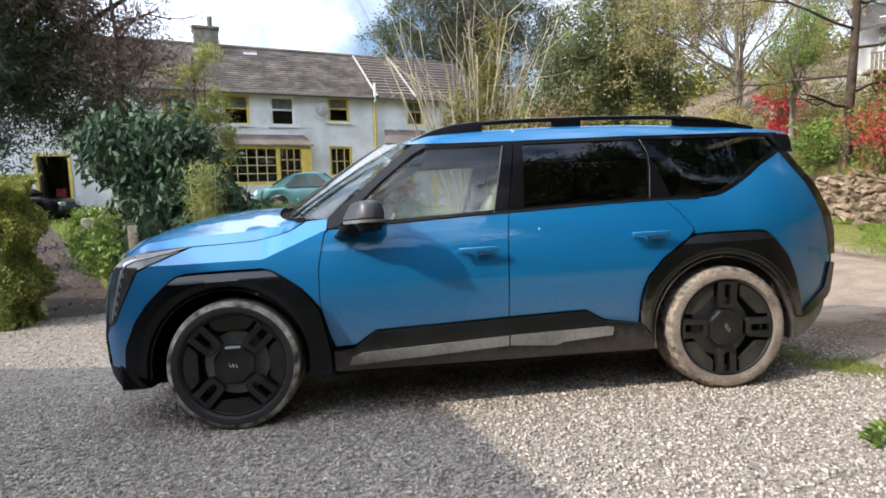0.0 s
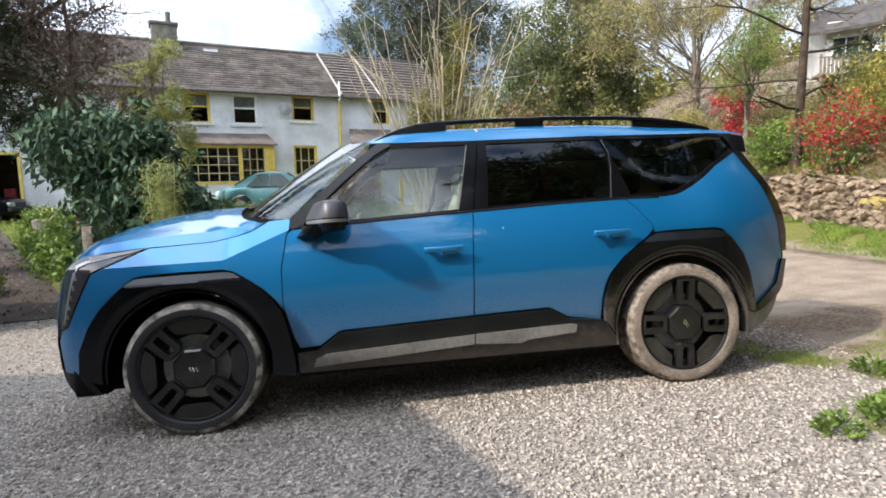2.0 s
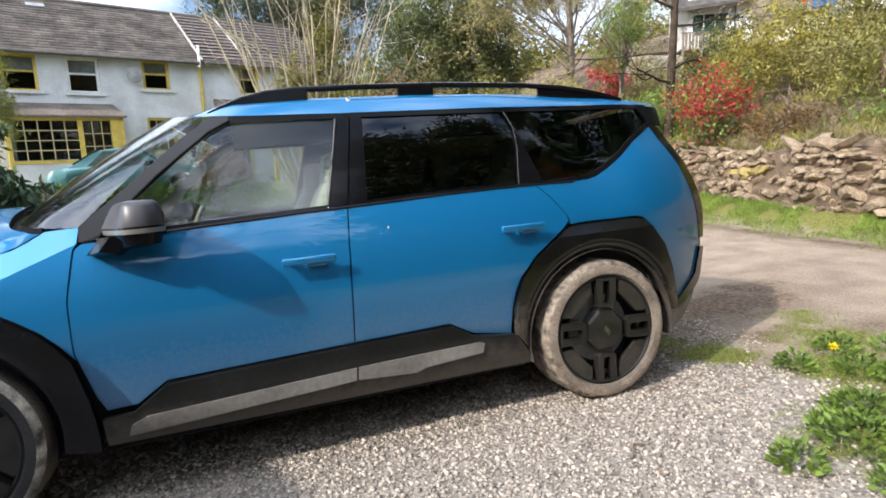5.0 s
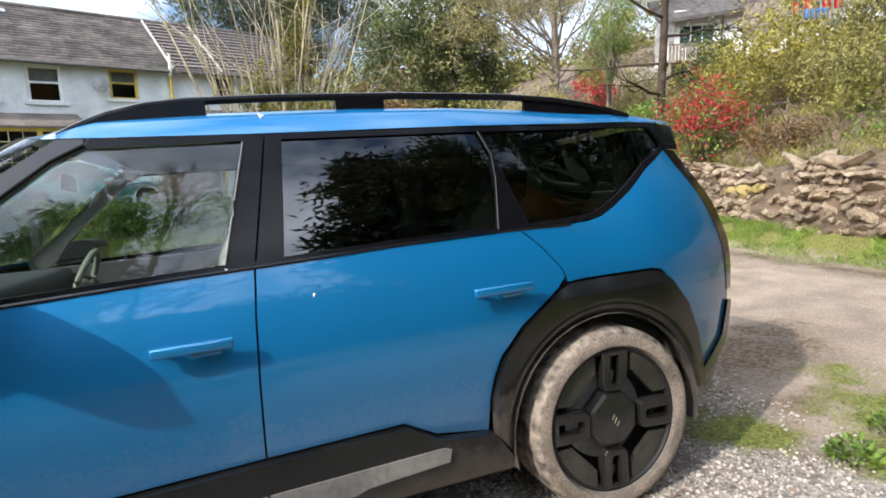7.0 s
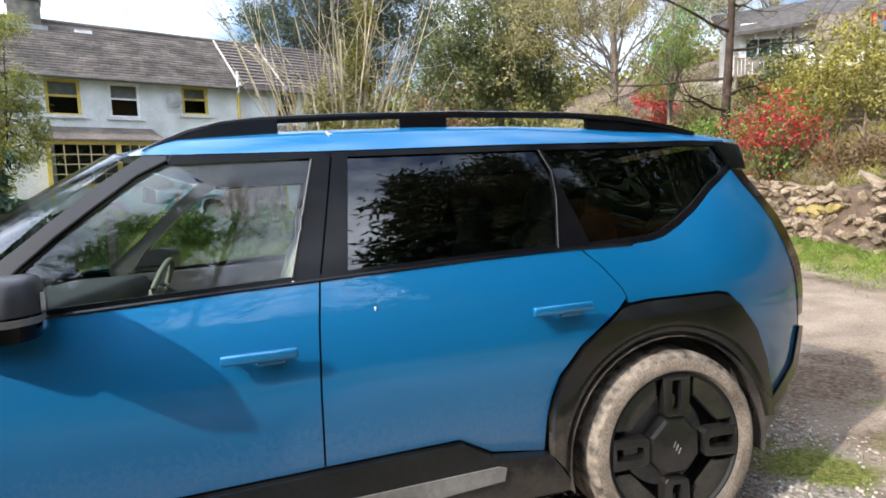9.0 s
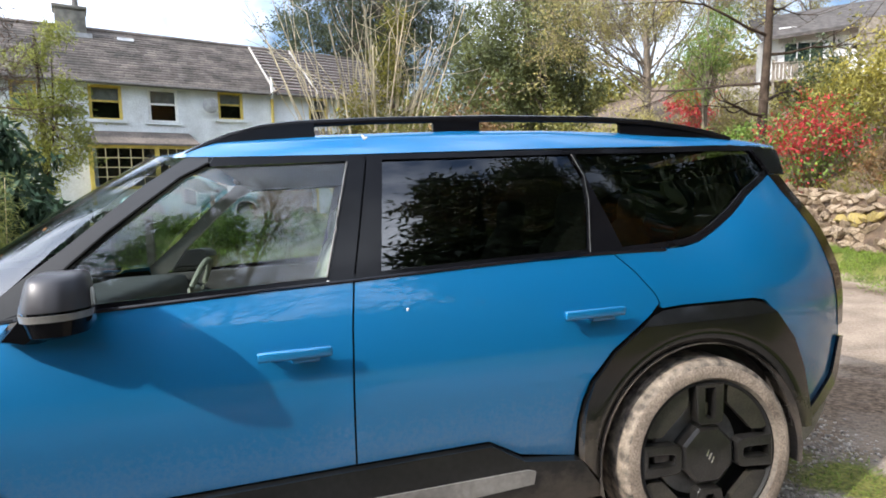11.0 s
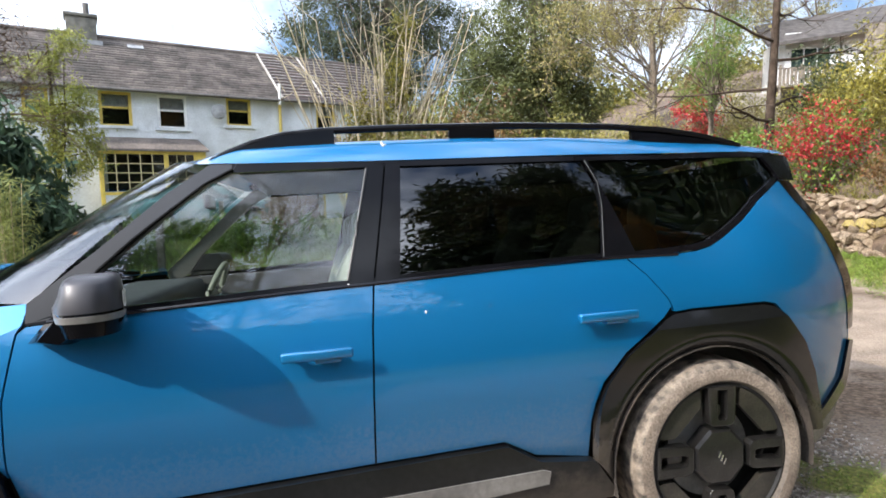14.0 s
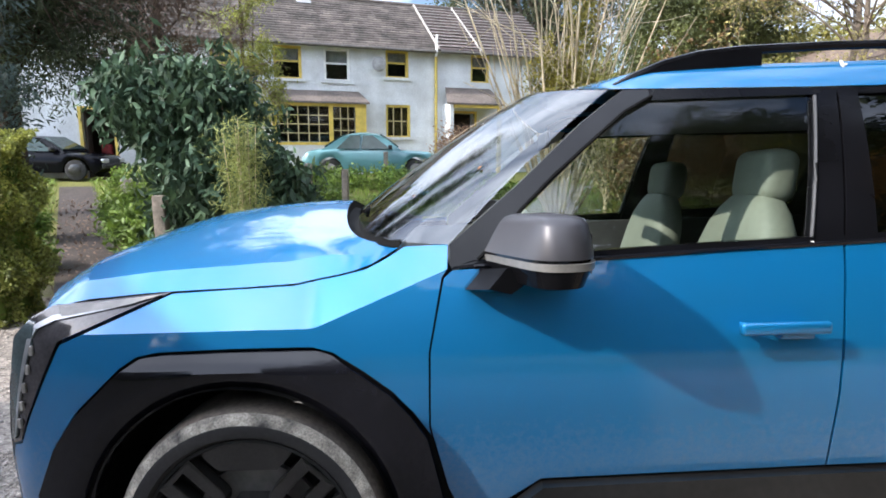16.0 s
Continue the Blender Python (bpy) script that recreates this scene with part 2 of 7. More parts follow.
def clip(poly, axis, value, keep):
    out = []
    for i, p in enumerate(poly):
        q = poly[i - 1]
        a, b = (q[axis] - value) * keep, (p[axis] - value) * keep
        if (a < 0) != (b < 0):
            k = a / (a - b)
            out.append((q[0] + (p[0] - q[0]) * k, q[1] + (p[1] - q[1]) * k))
        if b >= 0:
            out.append(p)
    return out


def interp(x, xs, ys):
    return float(np.interp(x, xs, ys))


W = 1.98  # width of the car


def panel(poly, surf, off=0.0, thick=0.014, cell=0.05, far=False, fold=None):
    """A sheet cut to an outline in x and z, bent to y = surf(x, z) + off, with turned-in edges; far: on the other side;
    fold(x): height of a sharp crease along it."""
    lift = (lambda x: fold(x) - 1.0) if fold else (lambda x: 0.0)
    poly = [(x, z - lift(x)) for x, z in poly]
    verts, index, faces = [], {}, []

    def vert(p):
        k = (round(p[0], 4), round(p[1], 4))
        if k not in index:
            index[k] = len(verts)
            z = p[1] + lift(p[0])
            y = surf(p[0], z) + off
            verts.append((p[0], W - y if far else y, z))
        return index[k]
    x0, x1 = min(p[0] for p in poly), max(p[0] for p in poly)
    for i in range(math.floor(x0 / cell), math.ceil(x1 / cell)):
        strip = clip(clip(poly, 0, i * cell, 1), 0, (i + 1) * cell, -1)
        if len(strip) < 3:
            continue
        z0, z1 = min(p[1] for p in strip), max(p[1] for p in strip)
        for j in range(math.floor(z0 / cell), math.ceil(z1 / cell)):
            c = clip(clip(strip, 1, j * cell, 1), 1, (j + 1) * cell, -1)
            ids = []
            for p in c:
                v = vert(p)
                if v not in ids:
                    ids.append(v)
            if len(ids) > 2:
                area = sum(verts[ids[k - 1]][0] * verts[ids[k]][2] - verts[ids[k]][0] * verts[ids[k - 1]][2] for k in range(len(ids)))
                if abs(area) > 1e-7:
                    ids = ids if (area > 0) != far else ids[::-1]
                    faces.append(tuple(ids))
    count = {}
    for f in faces:
        for k in range(len(f)):
            e = (f[k - 1], f[k])
            count[tuple(sorted(e))] = None if tuple(sorted(e)) in count else e
    s = -1 if far else 1
    for e in [e for e in count.values() if e]:
        n = len(verts)
        a, b = verts[e[0]], verts[e[1]]
        verts += [a, b, (b[0], b[1] + s * thick, b[2]), (a[0], a[1] + s * thick, a[2])]
        faces.append((n + 1, n, n + 3, n + 2))
    return mesh("panel", verts, faces, sharp=22 if fold else 30)


# ---- the blue car ----
def soft(v, a, b):
    k = min(1.0, max(0.0, (v - a) / (b - a)))
    return k * k * (3 - 2 * k)


def plan(x):
    """How far the side draws in towards the nose and the tail."""
    y = 0.0
    if x < -0.3:
        y += 0.35 * (-0.3 - x) ** 2 + 2.4 * max(0.0, -0.6 - x) ** 2
    if x > 3.3:
        y += 0.40 * (x - 3.3) ** 2
    return y


def belt(x):
    """Height of the lower edge of the side windows."""
    return interp(x, (0.6, 1.0, 1.5, 1.75, 2.3, 2.68, 3.0, 3.2), (1.165, 1.186, 1.206, 1.213, 1.232, 1.238, 1.232, 1.25))


def wing_crease(x):
    """Height of the crease along the front wing, climbing towards the door."""
    return interp(x, (0.24, 0.63), (1.015, 1.172))


def side(x, z):
    """The side of the body: widest at the middle of the doors, with the fender's shoulder and the leaning cabin above."""
    crease = wing_crease(x)
    door = soft(x, 0.35, 0.60) * (1 - soft(x, 2.62, 2.92))

    def low(q):
        if q >= 0.86:
            return 0.030 + 0.42 * (q - 0.86) ** 2
        d = max(0.0, 0.81 - q)
        tuck = 0.16 * (d * d / 0.10 if d < 0.05 else d - 0.025)
        return 0.030 + 0.14 * (0.86 - q) ** 2 * (1 - door) + tuck * door
    y = low(z) + plan(x)
    if x > 2.88 and z < 1.06:
        y += 0.09 * (1.06 - z) * min(1.0, (x - 2.88) / 0.10)
    if x < 0.63 and z > crease:
        y = low(crease) + plan(x) + 0.85 * (z - crease)
    zb = belt(x)
    if z > zb and x >= 0.63:
        y = low(zb) + plan(x) + 0.31 * (z - zb) + 0.26 * (z - zb) ** 2 + 0.22 * max(0.0, x - 2.6) * (z - zb)
    if x > 2.85 and z > 1.06:
        # one sweep from the tail's crease up to the spoiler
        h = z - 1.06
        k = min(1.0, (x - 2.85) / 0.4)
        y += (plan(x) + 0.0476 + 0.19 * h + 0.62 * min(h, 0.38) ** 2 + 0.34 * max(0.0, h - 0.38) - y) * k * k * (3 - 2 * k)
    return y


ARCH_F = [(-0.60, 0.40), (-0.589, 0.542), (-0.525, 0.681), (-0.45, 0.78), (-0.309, 0.908), (-0.259, 0.94), (-0.20, 0.951), (0.0, 0.956), (0.235, 0.955), (0.291, 0.938), (0.376, 0.882), (0.453, 0.823), (0.51, 0.76), (0.556, 0.69), (0.596, 0.514), (0.61, 0.43), (0.615, 0.30)]
ARCH_R = [(2.565, 0.46), (2.576, 0.60), (2.592, 0.674), (2.625, 0.755), (2.72, 0.858), (2.895, 0.978), (2.95, 0.995), (3.03, 1.0), (3.36, 0.998), (3.415, 0.985), (3.455, 0.95), (3.555, 0.825), (3.61, 0.69), (3.638, 0.55), (3.648, 0.43)]


def grown(points, cx, k=1.02):
    """An arch's outline, a little wider, for the edge of the panel beside it."""
    return [(cx + (x - cx) * k, 0.39 + (z - 0.39) * k) for x, z in points]


def arc(cx, r, a0, a1, n=14, cz=0.39):
    return [(cx + r * math.cos(radians(a0 + (a1 - a0) * k / n)), cz + r * math.sin(radians(a0 + (a1 - a0) * k / n))) for k in range(n + 1)]


PANELS = {
    "front_door": [(0.64, 0.45), (0.612, 0.515), (0.572, 0.69), (0.566, 0.72), (0.572, 0.94), (0.615, 1.145), (0.64, 1.166), (1.0, 1.180), (1.25, 1.190), (1.5, 1.200), (1.751, 1.207), (1.735, 1.05), (1.722, 0.82), (1.715, 0.562), (0.885, 0.54), (0.76, 0.455)],
    "rear_door": [(1.722, 0.562), (1.729, 0.82), (1.742, 1.05), (1.758, 1.207), (2.3, 1.226), (2.68, 1.232), (2.765, 1.232), (2.84, 1.16), (2.915, 1.065), (2.93, 1.03)] + grown(ARCH_R[:6], 3.1)[::-1] + [(2.335, 0.50), (2.21, 0.572)],
    "rear_quarter": [(2.771, 1.232), (2.846, 1.16), (2.921, 1.065), (2.936, 1.03), (2.94, 1.009)] + grown(ARCH_R[6:], 3.1) + [(3.72, 0.43), (3.955, 0.565), (4.0, 0.72), (3.985, 0.95), (3.945, 1.085), (3.88, 1.27), (3.785, 1.42), (3.725, 1.516), (3.708, 1.521), (3.504, 1.4285), (3.37, 1.3485), (3.254, 1.2875), (3.17, 1.251), (3.10, 1.237), (3.0, 1.233)],
    "front_wing": [(0.560, 0.715), (0.566, 0.94), (0.608, 1.147), (0.625, 1.172), (0.6285, 1.236), (0.50, 1.230), (0.435, 1.192), (0.385, 1.168), (0.31, 1.150), (0.24, 1.137), (0.17, 1.124), (-0.19, 1.112), (-0.275, 1.075), (-0.49, 0.985), (-0.655, 0.68), (-0.70, 0.665), (-0.735, 0.60), (-0.72, 0.42), (-0.612, 0.41)] + grown(ARCH_F[1:14], 0.0, 1.016),
}
WINDOWS = {
    "front_window": [(0.745, 1.185), (0.845, 1.318), (1.06, 1.506), (1.18, 1.603), (1.26, 1.655), (1.78, 1.664), (1.665, 1.20)],
    "rear_window": [(1.848, 1.212), (1.904, 1.664), (2.69, 1.652), (2.722, 1.55), (2.712, 1.45), (2.668, 1.238)],
    "quarter_window": [(2.812, 1.24), (2.757, 1.45), (2.728, 1.56), (2.71, 1.655), (3.66, 1.645), (3.706, 1.545), (3.495, 1.449), (3.36, 1.369), (3.245, 1.308), (3.162, 1.273), (3.10, 1.262), (3.03, 1.255), (2.80, 1.246)],
}


def build_car(base):
    for far in (False, True):
        for name, poly in PANELS.items():
            p = part(name, panel(poly, side, far=far, cell=0.025 if "wing" in name or "quarter" in name else 0.05, fold=wing_crease if "wing" in name else None), PAINT, base, "glossy metallic blue " + name.replace("_", " "))
            if "door" in name:
                handle(p, *((1.42, 0.977) if "front" in name else (2.507, 1.008)), far)
        # black inner side behind the gaps, cut round the wheels
        inner = [(-0.66, 0.62), (-0.60, 0.42)] + arc(0, 0.47, 176, 4) + [(0.62, 0.30), (2.62, 0.30)] + arc(3.1, 0.47, 176, 4) + \
            [(3.70, 0.36), (3.95, 0.58), (3.96, 0.98), (3.85, 1.27), (3.76, 1.42), (3.71, 1.53), (3.504, 1.436), (3.37, 1.356), (3.254, 1.295), (3.17, 1.258), (3.0, 1.22), (1.75, 1.20), (0.64, 1.16), (0.62, 1.215), (0.50, 1.215), (0.43, 1.185), (0.31, 1.14), (-0.25, 1.09), (-0.47, 0.98)]
        part("inner_side", panel(inner, side, off=0.016, far=far), MATT_BLACK, base)
        # wheel arch trims
        for cx, outer, name in ((0, ARCH_F, "front"), (3.1, ARCH_R, "rear")):
            ring = outer + arc(cx, 0.455, -8 if cx == 0 else 6, 186 if cx == 0 else 184, 26)
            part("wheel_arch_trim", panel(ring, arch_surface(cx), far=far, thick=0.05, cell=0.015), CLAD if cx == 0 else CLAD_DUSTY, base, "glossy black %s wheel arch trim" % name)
            rows = [[(cx + 0.462 * math.cos(a), W - y if far else y, 0.39 + 0.462 * math.sin(a)) for a in (radians(-12 + 204 * k / 20) for k in range(21))] for y in (0.022, 0.40)] + [[(cx + 0.02 * math.cos(a), W - 0.40 if far else 0.40, 0.39 + 0.02 * math.sin(a)) for a in (radians(-12 + 204 * k / 20) for k in range(21))]]
            part("wheel_arch_liner", mesh("liner", *loft(rows)), MATT_BLACK if cx == 0 else LINER_DUSTY, base)
        # sill
        sill = [(0.63, 0.30), (0.63, 0.425), (0.745, 0.43), (0.885, 0.53), (1.713, 0.552), (2.215, 0.562), (2.335, 0.49), (2.56, 0.462), (2.65, 0.33), (2.66, 0.285)]
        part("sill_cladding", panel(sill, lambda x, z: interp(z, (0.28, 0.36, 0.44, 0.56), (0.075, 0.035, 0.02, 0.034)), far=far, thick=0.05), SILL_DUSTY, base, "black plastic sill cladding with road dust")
        for poly in ([(0.715, 0.335), (0.735, 0.385), (0.80, 0.412), (1.705, 0.45), (1.70, 0.388), (0.80, 0.338)],
                     [(1.71, 0.389), (1.715, 0.451), (2.34, 0.462), (2.37, 0.452), (2.36, 0.405), (2.05, 0.385), (2.0, 0.365)]):
            part("sill_trim", panel(poly, lambda x, z: interp(z, (0.33, 0.38, 0.47), (0.04, 0.018, 0.012)), far=far, thick=0.03), STRIP, base, "dusty silver grey sill trim")
        # window frames, pillars and glass
        pieces = {
            "windscreen_pillar": [(0.634, 1.238), (0.634, 1.176), (0.70, 1.182), (0.76, 1.215), (0.845, 1.325), (1.06, 1.513), (1.18, 1.61), (1.27, 1.656), (1.29, 1.690), (1.20, 1.697), (1.05, 1.588), (0.83, 1.395)],
            "window_line": [(0.63, 1.170), (1.0, 1.186), (1.5, 1.206), (1.75, 1.213), (2.3, 1.232), (2.68, 1.238), (2.80, 1.240), (3.0, 1.240), (3.10, 1.244), (3.17, 1.254), (3.254, 1.290), (3.37, 1.351), (3.504, 1.431), (3.712, 1.526), (3.71, 1.551), (3.494, 1.455), (3.358, 1.375), (3.243, 1.314), (3.16, 1.279), (3.095, 1.267), (3.03, 1.262), (2.80, 1.256), (2.68, 1.258), (2.3, 1.252), (1.75, 1.234), (1.5, 1.227), (1.0, 1.208), (0.70, 1.193)],
            "window_header": [(1.27, 1.691), (1.834, 1.678), (2.7, 1.669), (3.4, 1.671), (3.76, 1.671), (3.75, 1.53), (3.715, 1.53), (3.708, 1.566), (3.655, 1.642), (2.7, 1.648), (1.834, 1.656), (1.27, 1.654)],
            "centre_pillar": [(1.658, 1.215), (1.773, 1.662), (1.842, 1.662), (1.753, 1.215)],
            "door_pillar": [(1.760, 1.215), (1.849, 1.662), (1.907, 1.662), (1.852, 1.222)],
            "rear_pillar": [(2.666, 1.24), (2.714, 1.45), (2.724, 1.55), (2.692, 1.650), (2.714, 1.650), (2.732, 1.56), (2.761, 1.45), (2.818, 1.24)],
        }
        part("pillar_backing", panel([(1.66, 1.17), (1.775, 1.67), (1.905, 1.67), (1.85, 1.17)], side, off=0.022, far=far), MATT_BLACK, base)
        part("belt_backing", panel([(0.66, 1.14), (0.70, 1.185), (1.0, 1.20), (1.75, 1.226), (2.3, 1.246), (2.68, 1.252), (3.0, 1.245), (3.0, 1.15)], side, off=0.024, far=far), MATT_BLACK, base)
        for name, poly in pieces.items():
            part(name, panel(poly, side, off=0.0 if "pillar" in name and "wind" not in name else 0.003, far=far, thick=0.03), PILLAR if "windscreen" in name else BLACK_GLOSS, base, "gloss black " + name.replace("_", " "))
            if "windscreen" in name:
                part("pillar_lining", panel(poly, side, off=0.040, far=far, thick=0.004), LINING, base, "pale lining inside the windscreen pillar")
        for name, poly in WINDOWS.items():
            g = part(name, panel(poly, side, off=0.012, far=far, thick=0.001), CLEAR_GLASS if "front" in name else QUARTER_GLASS if "quarter" in name else DARK_GLASS, base,
                     "clear side glass" if "front" in name else "dark tinted privacy glass")
            g.visible_shadow = "front" not in name
        guide = [(1.664 + 0.107 * k / 8, 1.232 + 0.418 * k / 8) for k in range(9)]
        part("glass_guide", mesh("guide", *tube([(x, (W - side(x, z) + 0.003) if far else side(x, z) - 0.003, z) for x, z in guide], 0.0052, 6)), GUIDE, base, "thin grey glass guide strip")
        strip = [(2.671, 1.245), (2.716, 1.45), (2.726, 1.55), (2.696, 1.648)]
        part("glass_guide", mesh("guide", *tube([(x, (W - side(x, z) + 0.004) if far else side(x, z) - 0.004, z) for x, z in strip], 0.0017, 6)), GUIDE, base, "thin grey strip between the rear windows")
        lip = [(0.715, 1.196), (0.78, 1.258), (0.845, 1.332), (0.95, 1.430), (1.06, 1.520), (1.18, 1.616), (1.275, 1.667)]
        part("pillar_seal", mesh("seal", *tube([(x, (W - side(x, z) + 0.003) if far else side(x, z) - 0.003, z) for x, z in lip], 0.006, 6)), MATT_BLACK, base, "dark rubber seal beside the windscreen pillar")
        pts = [(0.70, 1.176), (1.0, 1.187), (1.25, 1.197), (1.5, 1.207), (1.75, 1.214), (2.3, 1.233), (2.68, 1.239), (3.0, 1.233)]
        part("window_seal", mesh("seal", *tube([(x, (W - side(x, z) + 0.0) if far else side(x, z) - 0.002, z) for x, z in pts], 0.007, 6)), CLAD, base)
        headlight(base, far)
        tail(base, far)
        door_mirror(base, far)
        rail(base, far)
    nose(base)
    bonnet(base)
    windscreen(base)
    roof(base)
    back(base)
    cabin(base)
    for ya, yb in ((0.10, 0.48), (1.50, 1.88)):
        part("splash_guard", box(-0.66, -0.50, ya, yb, 0.27, 0.44, 0.02), MATT_BLACK, base)
    part("underbody", joined(box(-0.62, 3.75, 0.42, 1.56, 0.22, 0.34, 0.02), box(0.62, 2.62, 0.08, 1.90, 0.27, 0.33, 0.01)), MATT_BLACK, base)


def arch_surface(cx):
    def f(x, z):
        r = math.hypot(x - cx, z - 0.39)
        y = 0.012 + plan(x)
        y += 0.035 * max(0.0, (0.505 - r) / 0.05) ** 1.2 if r < 0.505 else 0.0
        y += 0.70 * max(0.0, z - (0.903 if cx == 0 else 0.945))
        return y
    return f


def handle(door, x0, z0, far):
    y = side(x0 + 0.12, z0)
    s = lambda a: W - a if far else a
    h = part("door_handle", box(x0, x0 + 0.242, *sorted((s(y - 0.060), s(y - 0.036))), z0, z0 + 0.034, 0.008), PAINT, door, "blue door handle standing out from the door")
    part("handle_arm", box(x0 + 0.11, x0 + 0.20, *sorted((s(y - 0.050), s(y + 0.01))), z0 - 0.014, z0 + 0.010, 0.005), PAINT, h)
    part("handle_pivot", box(x0 + 0.02, x0 + 0.045, *sorted((s(y - 0.045), s(y + 0.01))), z0 + 0.005, z0 + 0.026, 0.004), PAINT, h)


def headlight(base, far):
    shape = [(-0.70, 0.672), (-0.655, 0.69), (-0.495, 0.995), (-0.28, 1.085), (-0.19, 1.118), (-0.545, 1.088), (-0.60, 1.06), (-0.64, 1.01)]
    h = part("headlight", panel(shape, side, off=-0.004, far=far, thick=0.03), LAMP_BODY, base, "dark smoked headlight")
    lens = [(-0.70, 0.685), (-0.678, 0.692), (-0.572, 0.99), (-0.580, 1.045), (-0.605, 1.052), (-0.64, 1.0)]
    part("lens", panel(lens, side, off=-0.008, far=far, thick=0.008, cell=0.025), HEADLAMP, h, "smoky grey-green lamp lens")
    strip = [(-0.676, 0.70), (-0.669, 0.702), (-0.565, 1.03), (-0.515, 1.052), (-0.30, 1.09), (-0.30, 1.096), (-0.53, 1.064), (-0.577, 1.042)]
    part("light_strip", panel(strip, side, off=-0.010, far=far, thick=0.008), LAMP_WHITE, h, "pale daytime running light strip")
    cover = [(-0.50, 1.062), (-0.31, 1.088), (-0.22, 1.112), (-0.52, 1.085)]
    part("lamp_cover", panel(cover, side, off=-0.011, far=far, thick=0.008), STRIP, h, "pale glossy upper lamp cover")
    for k in range(5):
        z = 0.75 + 0.055 * k
        x = -0.655 + 0.3 * (z - 0.70)
        y = side(x, z) - 0.012
        y = W - y if far else y
        part("lamp_cube", box(x - 0.005, x + 0.005, y - 0.003, y + 0.006, z - 0.014, z + 0.014, 0.002), DUSTY, h)


def tail(base, far):
    lamp = [(3.700, 1.524), (3.712, 1.512), (3.758, 1.424), (3.846, 1.272), (3.912, 1.087), (3.960, 0.95), (3.990, 0.80), (4.06, 0.80), (4.05, 0.95), (4.01, 1.09), (3.935, 1.28), (3.84, 1.43), (3.79, 1.522)]
    part("tail_lamp", panel(lamp, side, off=-0.004, far=far, thick=0.03, cell=0.025), TAIL_RED, base, "very dark red upright tail lamp")
    flank = [(3.68, 1.660), (3.865, 1.652), (3.875, 1.640), (3.862, 1.592), (3.835, 1.522), (3.715, 1.527), (3.708, 1.568), (3.665, 1.64)]
    part("spoiler_flank", panel(flank, side, off=-0.006, far=far, thick=0.04), BLACK_GLOSS, base, "black side of the tail spoiler")
    part("rear_bumper_trim", panel([(3.69, 0.436), (3.735, 0.446), (3.935, 0.58), (3.985, 0.75), (4.045, 0.74), (4.022, 0.55), (3.985, 0.505), (3.80, 0.41), (3.735, 0.395), (3.69, 0.40)], side, off=-0.018, far=far, thick=0.04), CLAD, base, "black rear bumper trim")
    part("rear_bumper_corner", panel([(3.652, 0.424), (3.70, 0.42), (3.735, 0.408), (3.80, 0.426), (3.972, 0.521), (3.985, 0.47), (3.95, 0.38), (3.86, 0.30), (3.72, 0.245), (3.65, 0.25)], side, off=0.004, far=far, thick=0.04), DUSTY, base, "dusty grey lower rear bumper")


def door_mirror(base, far):
    s = lambda a: W - a if far else a

    outline = [(0.73, 0.04), (0.752, -0.01), (0.795, -0.11), (0.83, -0.185), (0.865, -0.22), (0.925, -0.226), (0.965, -0.205), (0.990, -0.14), (0.976, -0.06), (0.945, 0.04)]
    for _ in range(2):
        cut = [outline[0]]
        for (xa, ya), (xb, yb) in zip(outline, outline[1:]):
            cut += [(xa * .75 + xb * .25, ya * .75 + yb * .25), (xa * .25 + xb * .75, ya * .25 + yb * .75)]
        outline = cut + [outline[-1]]

    def shell(levels):
        """Rings of the outline; each level: height, and how far front, rear and outer side draw in."""
        rows = []
        for z, f, r, o in levels:
            rows.append([(x + f * (0.87 - x) / 0.125 if x < 0.87 else x - r * (x - 0.87) / 0.13, s(y + o * max(0.0, 0.02 - y) / 0.18), z) for x, y in outline])
        return loft(rows, True, True)
    m = part("door_mirror", mesh("mirror", *shell(((1.222, 0, 0, 0), (1.235, 0.006, 0.0, 0), (1.265, 0.020, 0.004, 0.006), (1.300, 0.038, 0.011, 0.013), (1.315, 0.050, 0.022, 0.024), (1.322, 0.066, 0.042, 0.042), (1.324, 0.085, 0.065, 0.06))), sharp=38), MIRROR_CAP, base, "dark grey door mirror on a black foot")
    part("mirror_band", mesh("band", *shell(((1.196, 0.004, -0.002, -0.003), (1.214, 0.0, -0.004, -0.005))), sharp=40), STRIP, m, "grey indicator band round the mirror")
    part("mirror_bowl", mesh("bowl", *shell(((1.140, 0.06, 0.06, 0.05), (1.150, 0.03, 0.02, 0.02), (1.200, 0.004, 0.002, 0.002), (1.226, 0.006, 0.006, 0.006))), sharp=25), BLACK_GLOSS, m, "gloss black lower mirror shell")
    part("mirror_glass", mesh("glass", *loft([[(x + 0.004, s(y), z) for x, y in ((0.951, 0.02), (0.974, -0.06), (0.984, -0.12))] for z in (1.175, 1.20, 1.255, 1.275)]), smooth=False), CHROME, m)
    foot = [[(x, s(y), z) for x, z in [(0.672 + q, z0), (0.79, z0 - 0.014), (0.88, z0 + 0.045), (0.72 + q, z0 + 0.055)]] for y, z0, q in ((0.075, 1.118, 0.0), (0.0, 1.122, 0.0), (-0.08, 1.135, 0.06))]
    part("mirror_foot", mesh("foot", *loft(foot, True, True), smooth=False), BLACK_GLOSS, m)


